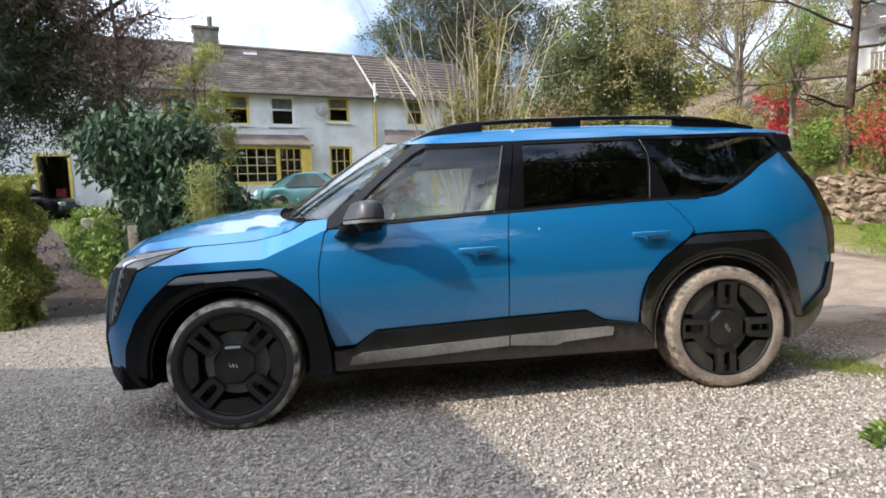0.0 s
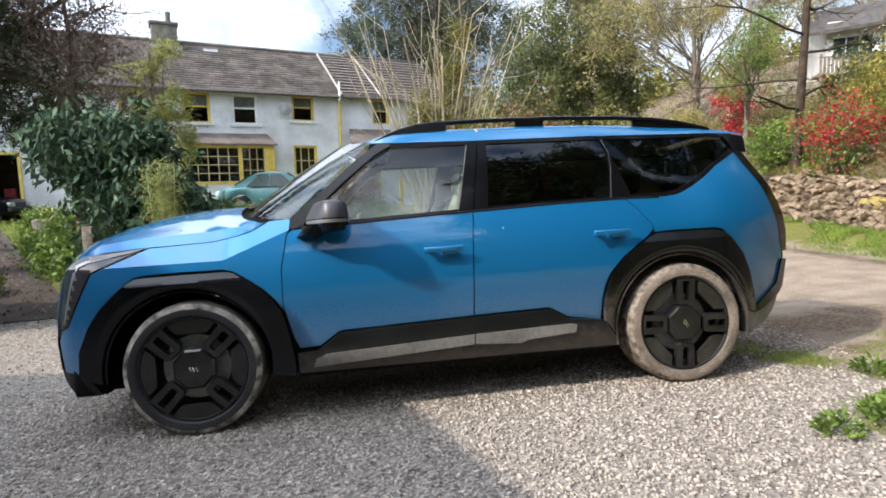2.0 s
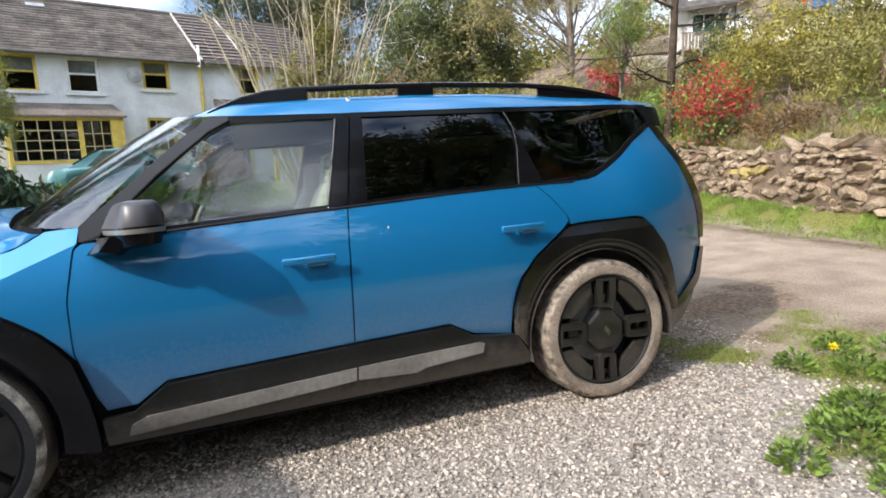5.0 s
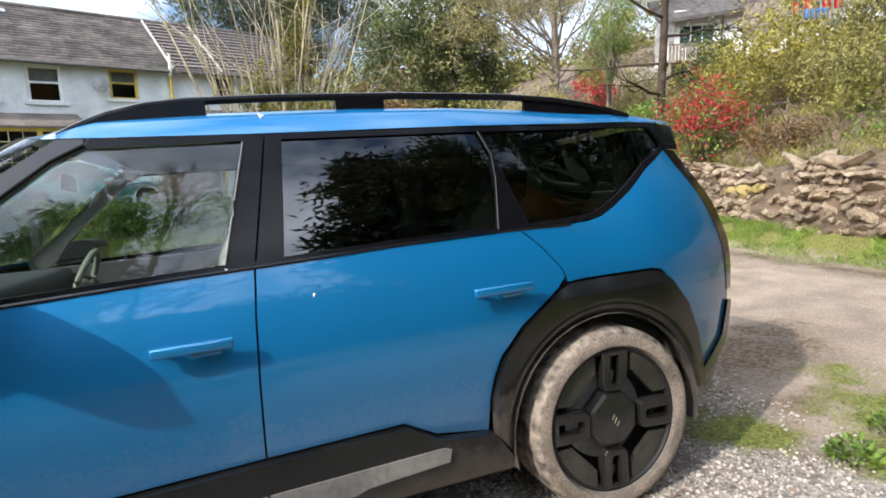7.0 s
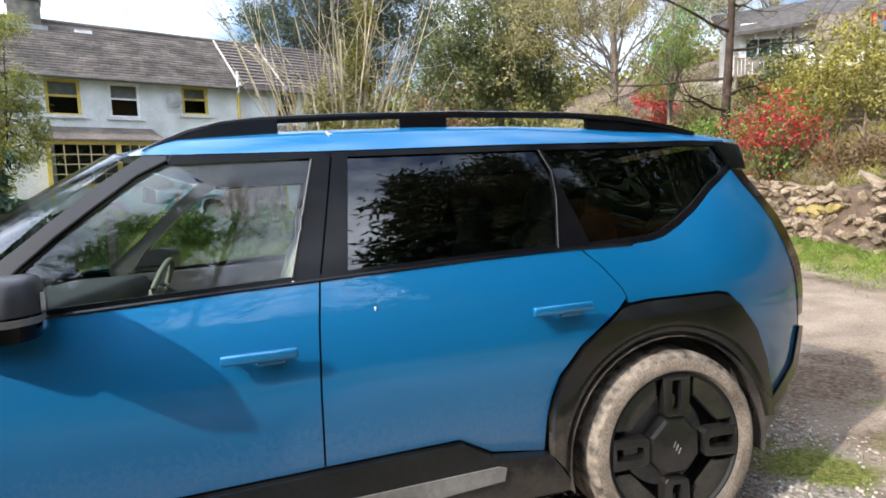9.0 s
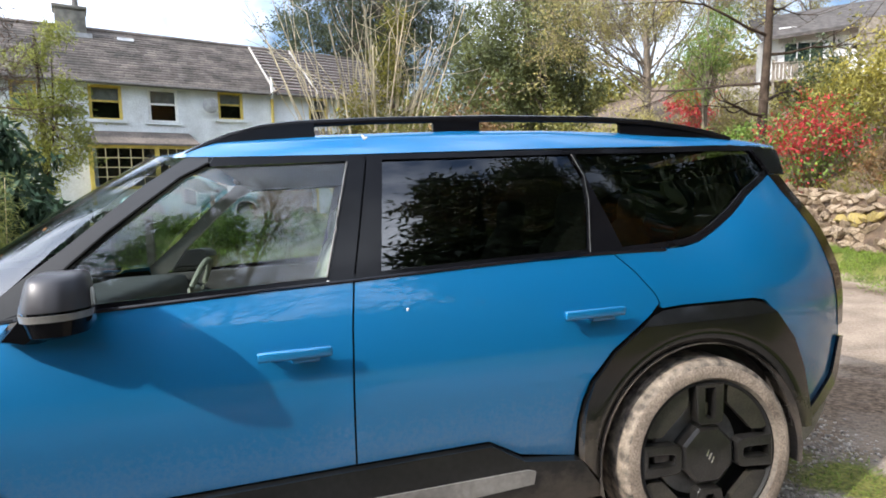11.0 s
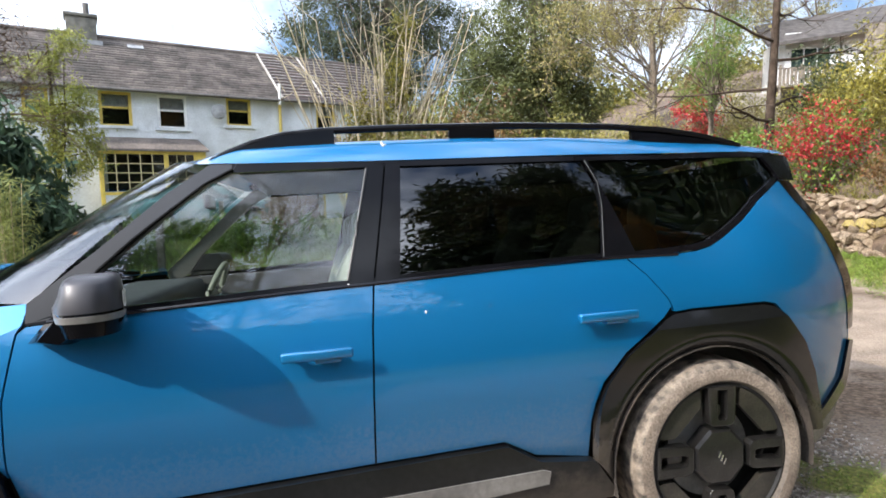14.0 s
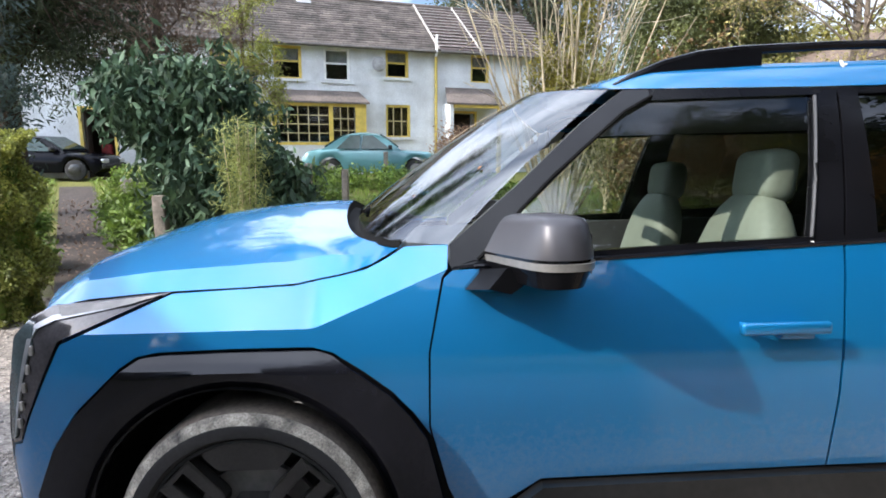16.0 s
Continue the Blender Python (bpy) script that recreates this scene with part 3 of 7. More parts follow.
def rail(base, far):
    s = lambda a: W - a if far else a
    line = [(1.185, 0.365, 1.708), (1.25, 0.37, 1.742), (1.34, 0.375, 1.778), (1.46, 0.38, 1.807), (1.60, 0.385, 1.82), (1.9, 0.385, 1.826), (2.4, 0.39, 1.825), (2.88, 0.395, 1.81), (3.15, 0.40, 1.79), (3.32, 0.405, 1.765), (3.47, 0.41, 1.735), (3.58, 0.415, 1.705)]
    r = part("roof_rail", mesh("rail", *tube([(x, s(y), z) for x, y, z in line], 0.015, 8)), BLACK_GLOSS, base, "slim gloss black roof rail")
    lx, lz = [p[0] for p in line], [p[2] for p in line]
    for xs in ((1.20, 1.30, 1.42, 1.56, 1.66), (2.14, 2.20, 2.28, 2.34), (3.0, 3.12, 3.26, 3.42, 3.56)):
        rows = []
        for x in xs:
            z = interp(x, lx, lz)
            y = 0.365 + 0.021 * (x - 1.185)
            low = interp(x, (1.2, 1.36, 1.6, 2.2, 2.85, 3.43, 3.75), (1.69, 1.72, 1.745, 1.75, 1.735, 1.69, 1.64))
            rows.append([(x, s(y - 0.012), low), (x, s(y + 0.014), low), (x, s(y + 0.012), z), (x, s(y - 0.010), z)])
        part("rail_foot", mesh("foot", *loft(rows, True, True), smooth=False), BLACK_GLOSS, r)


def nose(base):
    """The upright front end, from one side round to the other."""
    levels = [(0.27, -0.66, -0.80), (0.36, -0.735, -0.87), (0.45, -0.76, -0.905), (0.60, -0.765, -0.915), (0.70, -0.735, -0.915), (0.85, -0.69, -0.885), (0.97, -0.655, -0.835), (1.03, -0.625, -0.79), (1.06, -0.595, -0.735)]

    def row(z, xs, xc, z2=None):
        ys = side(xs, z) + 0.002
        out = []
        for k in range(25):
            v = abs(k - 12) / 12
            y = ys + (W / 2 - ys) * (1 - v)
            out.append((xc + (xs - xc) * v ** 3.2, y if k <= 12 else W - y, z))
        return out
    part("front_bumper", mesh("nose", *loft([row(*l) for l in levels[2:]])), PAINT, base, "blue upright nose without a grille")
    part("front_skirt", mesh("skirt", *loft([row(*l) for l in levels[:3]])), CLAD, base, "black lower front bumper")
    for far in (False, True):
        low = [(-0.60, 0.42), (-0.745, 0.43), (-0.735, 0.36), (-0.67, 0.285), (-0.50, 0.285), (-0.56, 0.36)]
        part("skirt_corner", panel(low, side, off=0.002, far=far), CLAD, base)


def screen_foot(v):
    """Lower edge of the windscreen, v from 0 in the middle to 1 at the pillar."""
    return 0.27 + 0.15 * v * v + 0.21 * v ** 14, 1.335 - 0.10 * v ** 1.5


def bonnet(base):
    def across(j):
        """1 at the sides, 0 in the middle; the shoulder's crease runs at 0.936."""
        k = abs(j - 20)
        return k / 18 * 0.936 if k <= 18 else 0.936 + 0.032 * (k - 18)
    xs_side = np.array((-0.575, -0.45, -0.24, 0.0, 0.17, 0.31, 0.385, 0.43, 0.488))
    zs_side = np.array((1.075, 1.102, 1.117, 1.123, 1.129, 1.155, 1.174, 1.198, 1.231))
    rows = []
    for k in range(25):
        u = k / 24
        row = []
        for j in range(41):
            v = across(j)
            xf, xb = -0.78 + 0.205 * v ** 2.2, min(screen_foot(v)[0] - 0.05 + 0.03 * v ** 8, 0.488)
            x = xf + (xb - xf) * u
            xe = -0.575 + (0.488 + 0.575) * u
            zs = interp(xe, xs_side, zs_side)
            ys = side(xe, zs) + 0.004
            zc = interp(x, (-0.78, -0.74, -0.66, -0.535, -0.42, -0.30, -0.05, 0.15, 0.30), (1.062, 1.135, 1.212, 1.267, 1.302, 1.327, 1.355, 1.363, 1.357))
            zr = zs + interp(xe, (-0.575, -0.45, -0.2, 0.1, 0.3, 0.488), (0.0, 0.047, 0.056, 0.062, 0.056, 0.0))
            y = ys + (W / 2 - ys) * (1 - v)
            e = 0.936
            if v > e:
                z = zs + (zr - zs) * (1 - v) / (1 - e)
            else:
                z = zr + (zc - zr) * (1 - (v / e) ** 1.3)
            row.append((x, y if j <= 20 else W - y, z))
        rows.append(row)
    part("bonnet", mesh("bonnet", *loft(rows), sharp=17), PAINT, base, "glossy metallic blue bonnet reflecting the sky")
    bed = [[(x + 0.0, y, z - 0.02) for x, y, z in r] for r in rows]
    part("engine_bay", mesh("bay", *loft(bed[1:])), MATT_BLACK, base)
    lip = rows[-1][2:39]
    glass_foot = []
    for j in range(2, 39):
        v = across(j)
        x, z = screen_foot(v)
        y = 0.118 + (W / 2 - 0.118) * (1 - v)
        glass_foot.append((x, y if j <= 20 else W - y, z))
    cowl = [[(x + 0.001, y, z - 0.004) for x, y, z in lip], [(x + 0.004, y, z - 0.03) for x, y, z in lip], [(x - 0.004, y, z - 0.020) for x, y, z in glass_foot], [(x + 0.004, y, z + 0.004) for x, y, z in glass_foot]]
    part("cowl", mesh("cowl", *loft(cowl)), MATT_BLACK, base, "black scuttle panel below the windscreen")


def windscreen(base):
    rows = []
    for k in range(17):
        row, u = [], k / 16
        for j in range(41):
            v = abs(j - 20) / 20
            xb, zb = screen_foot(v)
            xt, zt = 0.935 + 0.208 * v * v, 1.762 - 0.070 * v * v
            x = xb + (xt - xb) * u
            z = zb + (zt - zb) * u + 0.016 * math.sin(math.pi * u)
            e = 0.118 + (0.300 - 0.118) * u
            y = e + (W / 2 - e) * (1 - v)
            row.append((x, y if j <= 20 else W - y, z))
        rows.append(row)
    g = part("windscreen", mesh("windscreen", *loft(rows)), SCREEN_GLASS, base, "raked windscreen reflecting sky and trees")
    g.visible_shadow = False
    for y0 in (0.55, 1.2):
        part("wiper", mesh("wiper", *tube([(0.325, y0, 1.325), (0.38, y0 + 0.3, 1.355), (0.46, y0 + 0.55, 1.36)], 0.008, 6)), MATT_BLACK, base)


def roof(base):
    rows = []
    for q in (0.0, 0.06, 0.14, 0.25, 0.38, 0.52, 0.68, 0.85, 1.0, 1.8, 2.2, 2.6, 2.9, 3.2, 3.45, 3.62, 3.72, 3.80, 3.885):
        row = []
        for j in range(33):
            v = abs(j - 16) / 16
            xf = 0.945 + 0.208 * v * v
            x = xf + (1.6 - xf) * q if q <= 1 else q
            zt = interp(x, (0.93, 1.02, 1.10, 1.24, 1.40, 1.6, 2.2, 2.85, 3.43, 3.885), (1.744, 1.757, 1.768, 1.781, 1.788, 1.792, 1.792, 1.776, 1.744, 1.708))
            ze = interp(x, (1.10, 1.2, 1.27, 1.834, 2.7, 3.4, 3.885), (1.695, 1.694, 1.692, 1.681, 1.676, 1.672, 1.662))
            ye = side(max(x, 1.2), ze)
            y = ye + (W / 2 - ye) * (1 - v)
            d = min(1, (y - ye) / 0.15)
            z = ze + (zt - 0.016 - ze) * (1 - (1 - d) ** 2.8) + 0.016 * (1 - v * v)
            k = min(1.0, q / 0.38)
            zs = 1.764 - 0.070 * v * v
            z = zs + (z - zs) * k * k * (3 - 2 * k)
            row.append((x, y if j <= 16 else W - y, z))
        rows.append(row)
    part("roof", mesh("roof", *loft(rows)), PAINT, base, "metallic blue roof")
    sp = []
    for x, dz in ((3.62, -0.012), (3.80, 0.002), (3.875, -0.012)):
        ze = interp(x, (3.49, 3.87), (1.66, 1.632)) + dz
        ye = 0.48
        sp.append([(x, y, ze) for y in (ye, 0.6, 0.99, 1.38, W - ye)] + [(x, y, ze - 0.09 if x < 3.7 else ze - 0.05) for y in (W - ye, 1.38, 0.99, 0.6, ye)])
    part("roof_spoiler", mesh("spoiler", *loft(sp, True, True), sharp=25), BLACK_GLOSS, base, "black tail spoiler over the rear screen")


def back(base):
    levels = [(0.28, 3.68), (0.36, 3.88), (0.52, 4.0), (0.75, 4.03), (0.95, 4.02), (1.08, 3.985), (1.28, 3.90), (1.42, 3.81), (1.52, 3.76), (1.64, 3.72)]
    rows = []
    for z, x in levels:
        ys = side(x, z) + 0.006
        rows.append([(x + 0.085 * (1 - (abs(k - 8) / 8) ** 2.5), ys + (W - 2 * ys) * k / 16, z) for k in range(17)])
    part("tailgate", mesh("tailgate", *loft(rows)), PAINT, base)


def cabin(base):
    part("cabin_floor", joined(box(0.62, 2.60, 0.16, 1.82, 0.345, 0.50, 0.01), box(2.60, 3.60, 0.46, 1.52, 0.345, 0.50, 0.01)), CABIN, base)
    part("dashboard", joined(box(0.42, 0.86, 0.16, 1.82, 0.95, 1.19, 0.06), box(0.55, 0.80, 0.16, 1.82, 0.5, 0.95, 0.03)), CABIN, base, "dark dashboard")
    part("headliner", box(1.28, 3.55, 0.36, 1.62, 1.66, 1.675, 0.004), HEADLINER, base)
    for far in (False, True):
        s = (lambda a: W - a) if far else (lambda a: a)
        part("door_lining", joined(box(0.66, 2.72, *sorted((s(0.13), s(0.16))), 0.5, 1.19, 0.008), box(2.72, 3.7, *sorted((s(0.22), s(0.26))), 0.5, 1.2, 0.008)), CABIN, base)
        for x0 in (1.16, 2.22, 3.02):
            y0, y1 = (0.27, 0.80) if x0 < 3 else (0.36, 0.84)
            ya, yb = sorted((s(y0), s(y1)))
            q = (yb - ya)
            t = 0.05 if x0 < 2 else 0.0
            seat = part("seat", joined(box(x0 - 0.12, x0 + 0.42, ya, yb, 0.5, 0.76, 0.06, 3)), SEAT, base, "pale sage car seat")
            c = (ya + yb) / 2
            bk = mesh("backrest", *loft([[(0.085 * f * math.copysign(abs(math.cos(a)) ** 0.6, math.cos(a)), c + q / 2 * w * math.copysign(abs(math.sin(a)) ** 0.5, math.sin(a)), h) for a in (2 * math.pi * i / 20 for i in range(20))]
                                             for h, w, f in ((0, 1, 1), (0.35, 1, 1), (0.47, 0.95, 0.95), (0.55, 0.84, 0.88), (0.61, 0.66, 0.75), (0.65, 0.48, 0.6), (0.67, 0.30, 0.35))], True, True))
            bk.transform(pose(x0 + 0.42, 0, 0.70, 0, 15, 0))
            part("backrest", bk, SEAT, seat)
            hr = moved(box(-0.062, 0.062, ya + 0.135, yb - 0.135, 0, 0.19, 0.0615, 6), pose(x0 + 0.60, 0, 1.315, 0, 8, 0))
            part("headrest", hr, SEAT, seat, "pale rounded headrest")
    # steering wheel stands before the driver, on the far side
    ring = [(0.96 + 0.075 * math.sin(a), 1.46 + 0.185 * math.cos(a), 1.10 + 0.17 * math.sin(a)) for a in (2 * math.pi * k / 28 for k in range(29))]
    w = part("steering_wheel", mesh("rim", *tube(ring, 0.016, 8)), SEAT, base, "cream steering wheel")
    part("wheel_boss", joined(box(0.93, 0.97, 1.36, 1.56, 1.05, 1.13, 0.02), box(0.94, 0.96, 1.28, 1.64, 1.08, 1.10, 0.008)), LINING, w)
    part("interior_mirror", box(1.05, 1.07, 0.88, 1.10, 1.56, 1.63, 0.01), CABIN, base)


def build_wheel(turn, dusty):
    """A wheel about its own centre, facing -y; the hub face is cross-shaped, turned by some degrees."""
    hub = new("wheel")
    n = 64
    ringp = lambda prof: [[(r * math.cos(2 * math.pi * k / n), y, r * math.sin(2 * math.pi * k / n)) for k in range(n)] for r, y in prof]
    side_p = [(0.304, -0.002), (0.309, -0.014), (0.316, -0.022), (0.342, -0.027), (0.364, -0.021)]
    edge_p = [(0.364, -0.021), (0.374, -0.015), (0.382, -0.004)]
    if not dusty:
        side_p[-1] = (0.352, -0.0255)
        edge_p[:1] = [(0.352, -0.0255), (0.364, -0.021)]
    tread_p = [(0.382, -0.004), (0.389, 0.02), (0.391, 0.06), (0.391, 0.22), (0.375, 0.262), (0.30, 0.27), (0.27, 0.25)]
    ty = part("tyre", mesh("tyre", *loft(ringp(side_p[2:]), True), sharp=60), RUBBER if dusty else RUBBER_DARK, hub, "tyre sidewall pale with dried dust" if dusty else "dark tyre sidewall")
    part("bead", mesh("bead", *loft(ringp(side_p[:3]), True), sharp=60), RUBBER_MID if dusty else RUBBER_DARK, ty, "darker inner edge of the tyre")
    part("shoulder", mesh("shoulder", *loft(ringp(edge_p), True), sharp=60), MOTTLED if dusty else SCUFFED, ty, "dusty tyre shoulder" if dusty else "black tyre shoulder with pale scuffs")
    part("tread", mesh("tread", *loft(ringp(tread_p), True), sharp=60), MOTTLED if dusty else RUBBER_MID, ty)
    rim = part("rim", mesh("rim", *loft(ringp(((0.279, 0.0), (0.277, -0.008), (0.270, -0.010), (0.264, 0.004), (0.258, 0.05), (0.25, 0.13), (0.06, 0.14), (0.001, 0.14))), True), sharp=40), RIM_DEEP, hub, "black rim")
    rim.matrix_basis = Matrix.Diagonal((1.095, 1, 1.095, 1))
    for k in range(4):
        m = pose(0, 0, 0, 0, turn + 90 * k, 0)
        # looped spoke: two bars with a rounded foot round an open slot
        loop, slot = [], []
        for a, b, lst in ((0.054, 0.0, loop), (0.020, 0.024, slot)):
            pts = [(-a, 0.266), (-a, 0.145 + b), (-a * 0.93, 0.128 + b), (-a * 0.7, 0.117 + b), (a * 0.7, 0.117 + b), (a * 0.93, 0.128 + b), (a, 0.145 + b), (a, 0.266 if b == 0 else 0.250)]
            if b:
                pts[0] = (-a, 0.250)
            lst += pts
        vs = [(x, -0.014, z) for x, z in loop] + [(x * 1.02, 0.03, z) for x, z in loop] + [(x, -0.014, z) for x, z in slot] + [(x, 0.03, z) for x, z in slot]
        fs = []
        for q in range(8):
            w = (q + 1) % 8
            fs += [(q, w, 8 + w, 8 + q), (16 + w, 16 + q, 24 + q, 24 + w), (w, q, 16 + q, 16 + w)]
        b = bmesh.new()
        b.from_mesh(mesh("spoke", vs, fs, smooth=False))
        bmesh.ops.bevel(b, geom=[e for e in b.edges if all(v.co.y < 0 for v in e.verts)], offset=0.005, segments=2, profile=0.6, affect='EDGES')
        bmesh.ops.recalc_face_normals(b, faces=b.faces)
        part("spoke", moved(b, m), RIM, rim, "dark grey looped spoke")
        # broad flat filler between two spokes
        q = [(0.266 * math.cos(radians(a)), 0.266 * math.sin(radians(a))) for a in (71, 64, 57, 50, 45, 40, 33, 26, 19)] + [(0.236, 0.080), (0.188, 0.080), (0.080, 0.188), (0.080, 0.236)]
        fb = bmesh.new()
        fb.from_mesh(mesh("filler", *loft([[(x, y, z) for x, z in q] for y in (0.03, 0.002)], True, True), smooth=False))
        bmesh.ops.recalc_face_normals(fb, faces=fb.faces)
        part("filler", moved(fb, m), RIM_DUST if dusty else RIM, rim)
    octo = [[(r * math.cos(radians(22.5 + 45 * k - turn)), y, r * math.sin(radians(22.5 + 45 * k - turn))) for k in range(8)] for r, y in ((0.112, 0.06), (0.112, 0.004), (0.100, -0.006), (0.05, -0.009), (0.001, -0.009))]
    part("hub_cap", mesh("hub", *loft(octo, True), smooth=False), RIM, rim, "octagonal hub cap")
    for dx, w in ((-0.018, 0.003), (0.0, 0.004), (0.016, 0.003)):
        part("badge_bar", moved(box(-w, w, -0.013, -0.007, -0.012, 0.012), pose(0, 0, 0, 0, -35 if dusty else -80, 0) @ pose(0, 0, dx, 0, 60, 0)), CHROME, rim)
    part("brake_disc", mesh("disc", *loft(ringp(((0.19, 0.10), (0.19, 0.08), (0.08, 0.08))), True)), STRIP, hub)
    return hub


DROPPING = material("bird_dropping", (0.75, 0.74, 0.70), rough=0.8, vary=0.1)
CAR = Matrix(((0.99946, 0, -0.03289, 0), (0.00257, 0.99694, 0.07814, 0), (0.03279, -0.07818, 0.99640, 0), (0, 0, 0, 1)))
car = empty("suv_car", CAR, "metallic blue estate car with black wheel arches, dusty, parked on gravel", "car")
build_car(car)
for x, turn, far in ((0.03, 45, False), (3.115, 3, False), (0.03, 20, True), (3.115, 60, True)):
    w = build_wheel(turn, x > 1)
    w.parent = car
    w.matrix_basis = pose(x, W - 0.035 if far else 0.035, 0.393, 0, 0, 180 if far else 0) @ Matrix.Diagonal((1.02, 1, 1.01, 1) if x < 1 else (1.01, 1, 1.01, 1))
for x, z, nm, r in ((1.935, 1.098, "bird_dropping", 0.0045), (1.665, 1.215, "bird_dropping", 0.005), (1.49, 1.207, "bird_dropping", 0.004)):
    b = empty(nm, CAR @ pose(x, side(x, z) - 0.001, z), "small white bird dropping stuck to the blue car", "dropping", "droppings on the car")
    part("spot", mesh("spot", *tube([(0, 0, -r * 1.7), (0, 0, -r), (0, 0, r * 0.6), (0, 0, r)], [r * 0.3, r * 0.6, r, r * 0.4], 8)), DROPPING, b)
b = empty("bird_dropping", CAR @ pose(1.84, 0.245, 1.738, 0, 25, 0), "small white bird dropping on the blue roof", "dropping", "droppings on the car")
part("spot", mesh("spot", *tube([(-0.012, 0, 0.008), (-0.004, 0, 0.001), (0.003, 0, -0.003), (0.011, 0, 0.006)], [0.003, 0.005, 0.006, 0.003], 8)), DROPPING, b)
DRY_LEAF = material("dry_leaf_scrap", (0.36, 0.17, 0.05), rough=0.8, vary=0.3, scale=60)
for x, y, z, turn in ((0.736, 0.255, 1.458, 20), (0.52, 0.42, 1.375, 70)):
    b = empty("dry_leaf", CAR @ pose(x, y, z, 0, -33, turn), "small brown leaf scrap lying on the windscreen", "leaf", "leaves on the windscreen")
    part("blade", mesh("blade", [(-0.010, 0, 0.002), (0, -0.006, 0.004), (0.011, 0, 0.003), (0.001, 0.007, 0.004), (0, 0, 0.007), (0, 0, 0.0)], [(0, 1, 4), (1, 2, 4), (2, 3, 4), (3, 0, 4), (1, 0, 5), (2, 1, 5), (3, 2, 5), (0, 3, 5)], smooth=False), DRY_LEAF, b)
b = empty("bird_dropping", CAR @ pose(0.199, 0.006, 0.812), "pale smear on the black wheel arch trim", "dropping", "droppings on the car")
part("spot", mesh("spot", *tube([(-0.012, 0.002, 0.002), (-0.004, 0.002, 0.003), (0.006, 0.002, 0.0), (0.010, 0.002, -0.003)], [0.001, 0.002, 0.002, 0.001], 8)), DUSTY, b)


# ---- foliage helpers ----
def fast_mesh(name, verts, faces):
    """A mesh from arrays: verts n x 3, faces m x k, all of k corners."""
    me = bpy.data.meshes.new(name)
    verts, faces = np.asarray(verts, np.float32), np.asarray(faces, np.int32)
    m, k = faces.shape
    me.vertices.add(len(verts))
    me.vertices.foreach_set("co", verts.ravel())
    me.loops.add(m * k)
    me.loops.foreach_set("vertex_index", faces.ravel())
    me.polygons.add(m)
    me.polygons.foreach_set("loop_start", np.arange(0, m * k, k, dtype=np.int32))
    me.update(calc_edges=True)
    return me


def leaf_mesh(name, centres, size, aspect=0.45, up=0.4, droop=0.0, rng=None, jitter=0.35, axis=None, fold=0.25):
    """Many folded leaves: a pointed blade of two halves at each centre. up: how far they turn to the sky."""
    rng = rng or np.random.default_rng(1)
    n = len(centres)
    s = size * rng.uniform(1 - jitter, 1 + jitter, (n, 1))
    d = rng.normal(size=(n, 3)) if axis is None else axis + 0.45 * rng.normal(size=(n, 3))
    d[:, 2] -= droop
    d /= np.linalg.norm(d, axis=1, keepdims=True)
    nrm = rng.normal(size=(n, 3))
    nrm[:, 2] += up * 2
    side_v = np.cross(d, nrm)
    side_v /= np.linalg.norm(side_v, axis=1, keepdims=True) + 1e-9
    up_v = np.cross(side_v, d)
    a = centres
    tip = centres + d * s
    mid = centres + d * s * 0.5
    l = mid + side_v * s * aspect * 0.5 + up_v * s * fold * aspect
    r = mid - side_v * s * aspect * 0.5 + up_v * s * fold * aspect
    verts = np.stack([a, l, tip, r], axis=1).reshape(-1, 3)
    i = np.arange(n)[:, None] * 4
    faces = np.concatenate([i + np.array([[0, 2, 1]]), i + np.array([[0, 3, 2]])], axis=1).reshape(-1, 3)
    return fast_mesh(name, verts, faces)


def blob_points(rng, blobs, clusters, per, spread, shell=0.55):
    """Points in clusters through ellipsoids (cx, cy, cz, rx, ry, rz), thicker towards their skins."""
    vol = np.array([b[3] * b[4] * b[5] for b in blobs]) ** 0.7
    pick = rng.choice(len(blobs), clusters, p=vol / vol.sum())
    bl = np.array(blobs)[pick]
    d = rng.normal(size=(clusters, 3))
    d /= np.linalg.norm(d, axis=1, keepdims=True)
    r = rng.uniform(shell, 1.0, (clusters, 1)) * (1 + 0.18 * rng.normal(size=(clusters, 1)))
    c = bl[:, :3] + d * r * bl[:, 3:]
    pts = np.repeat(c, per, axis=0) + rng.normal(size=(clusters * per, 3)) * spread * rng.uniform(0.5, 1.3, (clusters * per, 1))
    return c, pts


def segments_mesh(name, segs, sides=4):
    """Tapered twigs from rows x0 y0 z0 r0 x1 y1 z1 r1."""
    s = np.asarray(segs, float)
    a, ra, b, rb = s[:, :3], s[:, 3:4], s[:, 4:7], s[:, 7:8]
    d = b - a
    d /= np.linalg.norm(d, axis=1, keepdims=True) + 1e-9
    ref = np.where(np.abs(d[:, 2:3]) < 0.9, [[0, 0, 1.0]], [[1.0, 0, 0]])
    u = np.cross(d, ref)
    u /= np.linalg.norm(u, axis=1, keepdims=True)
    w = np.cross(d, u)
    ring = []
    for base_p, rad in ((a, ra), (b, rb)):
        for k in range(sides):
            t = 2 * math.pi * k / sides
            ring.append(base_p + rad * (math.cos(t) * u + math.sin(t) * w))
    verts = np.stack(ring, axis=1).reshape(-1, 3)
    i = np.arange(len(s))[:, None] * 2 * sides
    faces = np.concatenate([i + np.array([[k, (k + 1) % sides, sides + (k + 1) % sides, sides + k]]) for k in range(sides)], axis=1).reshape(-1, 4)
    me = fast_mesh(name, verts, faces)
    me.polygons.foreach_set("use_smooth", [True] * len(me.polygons))
    return me


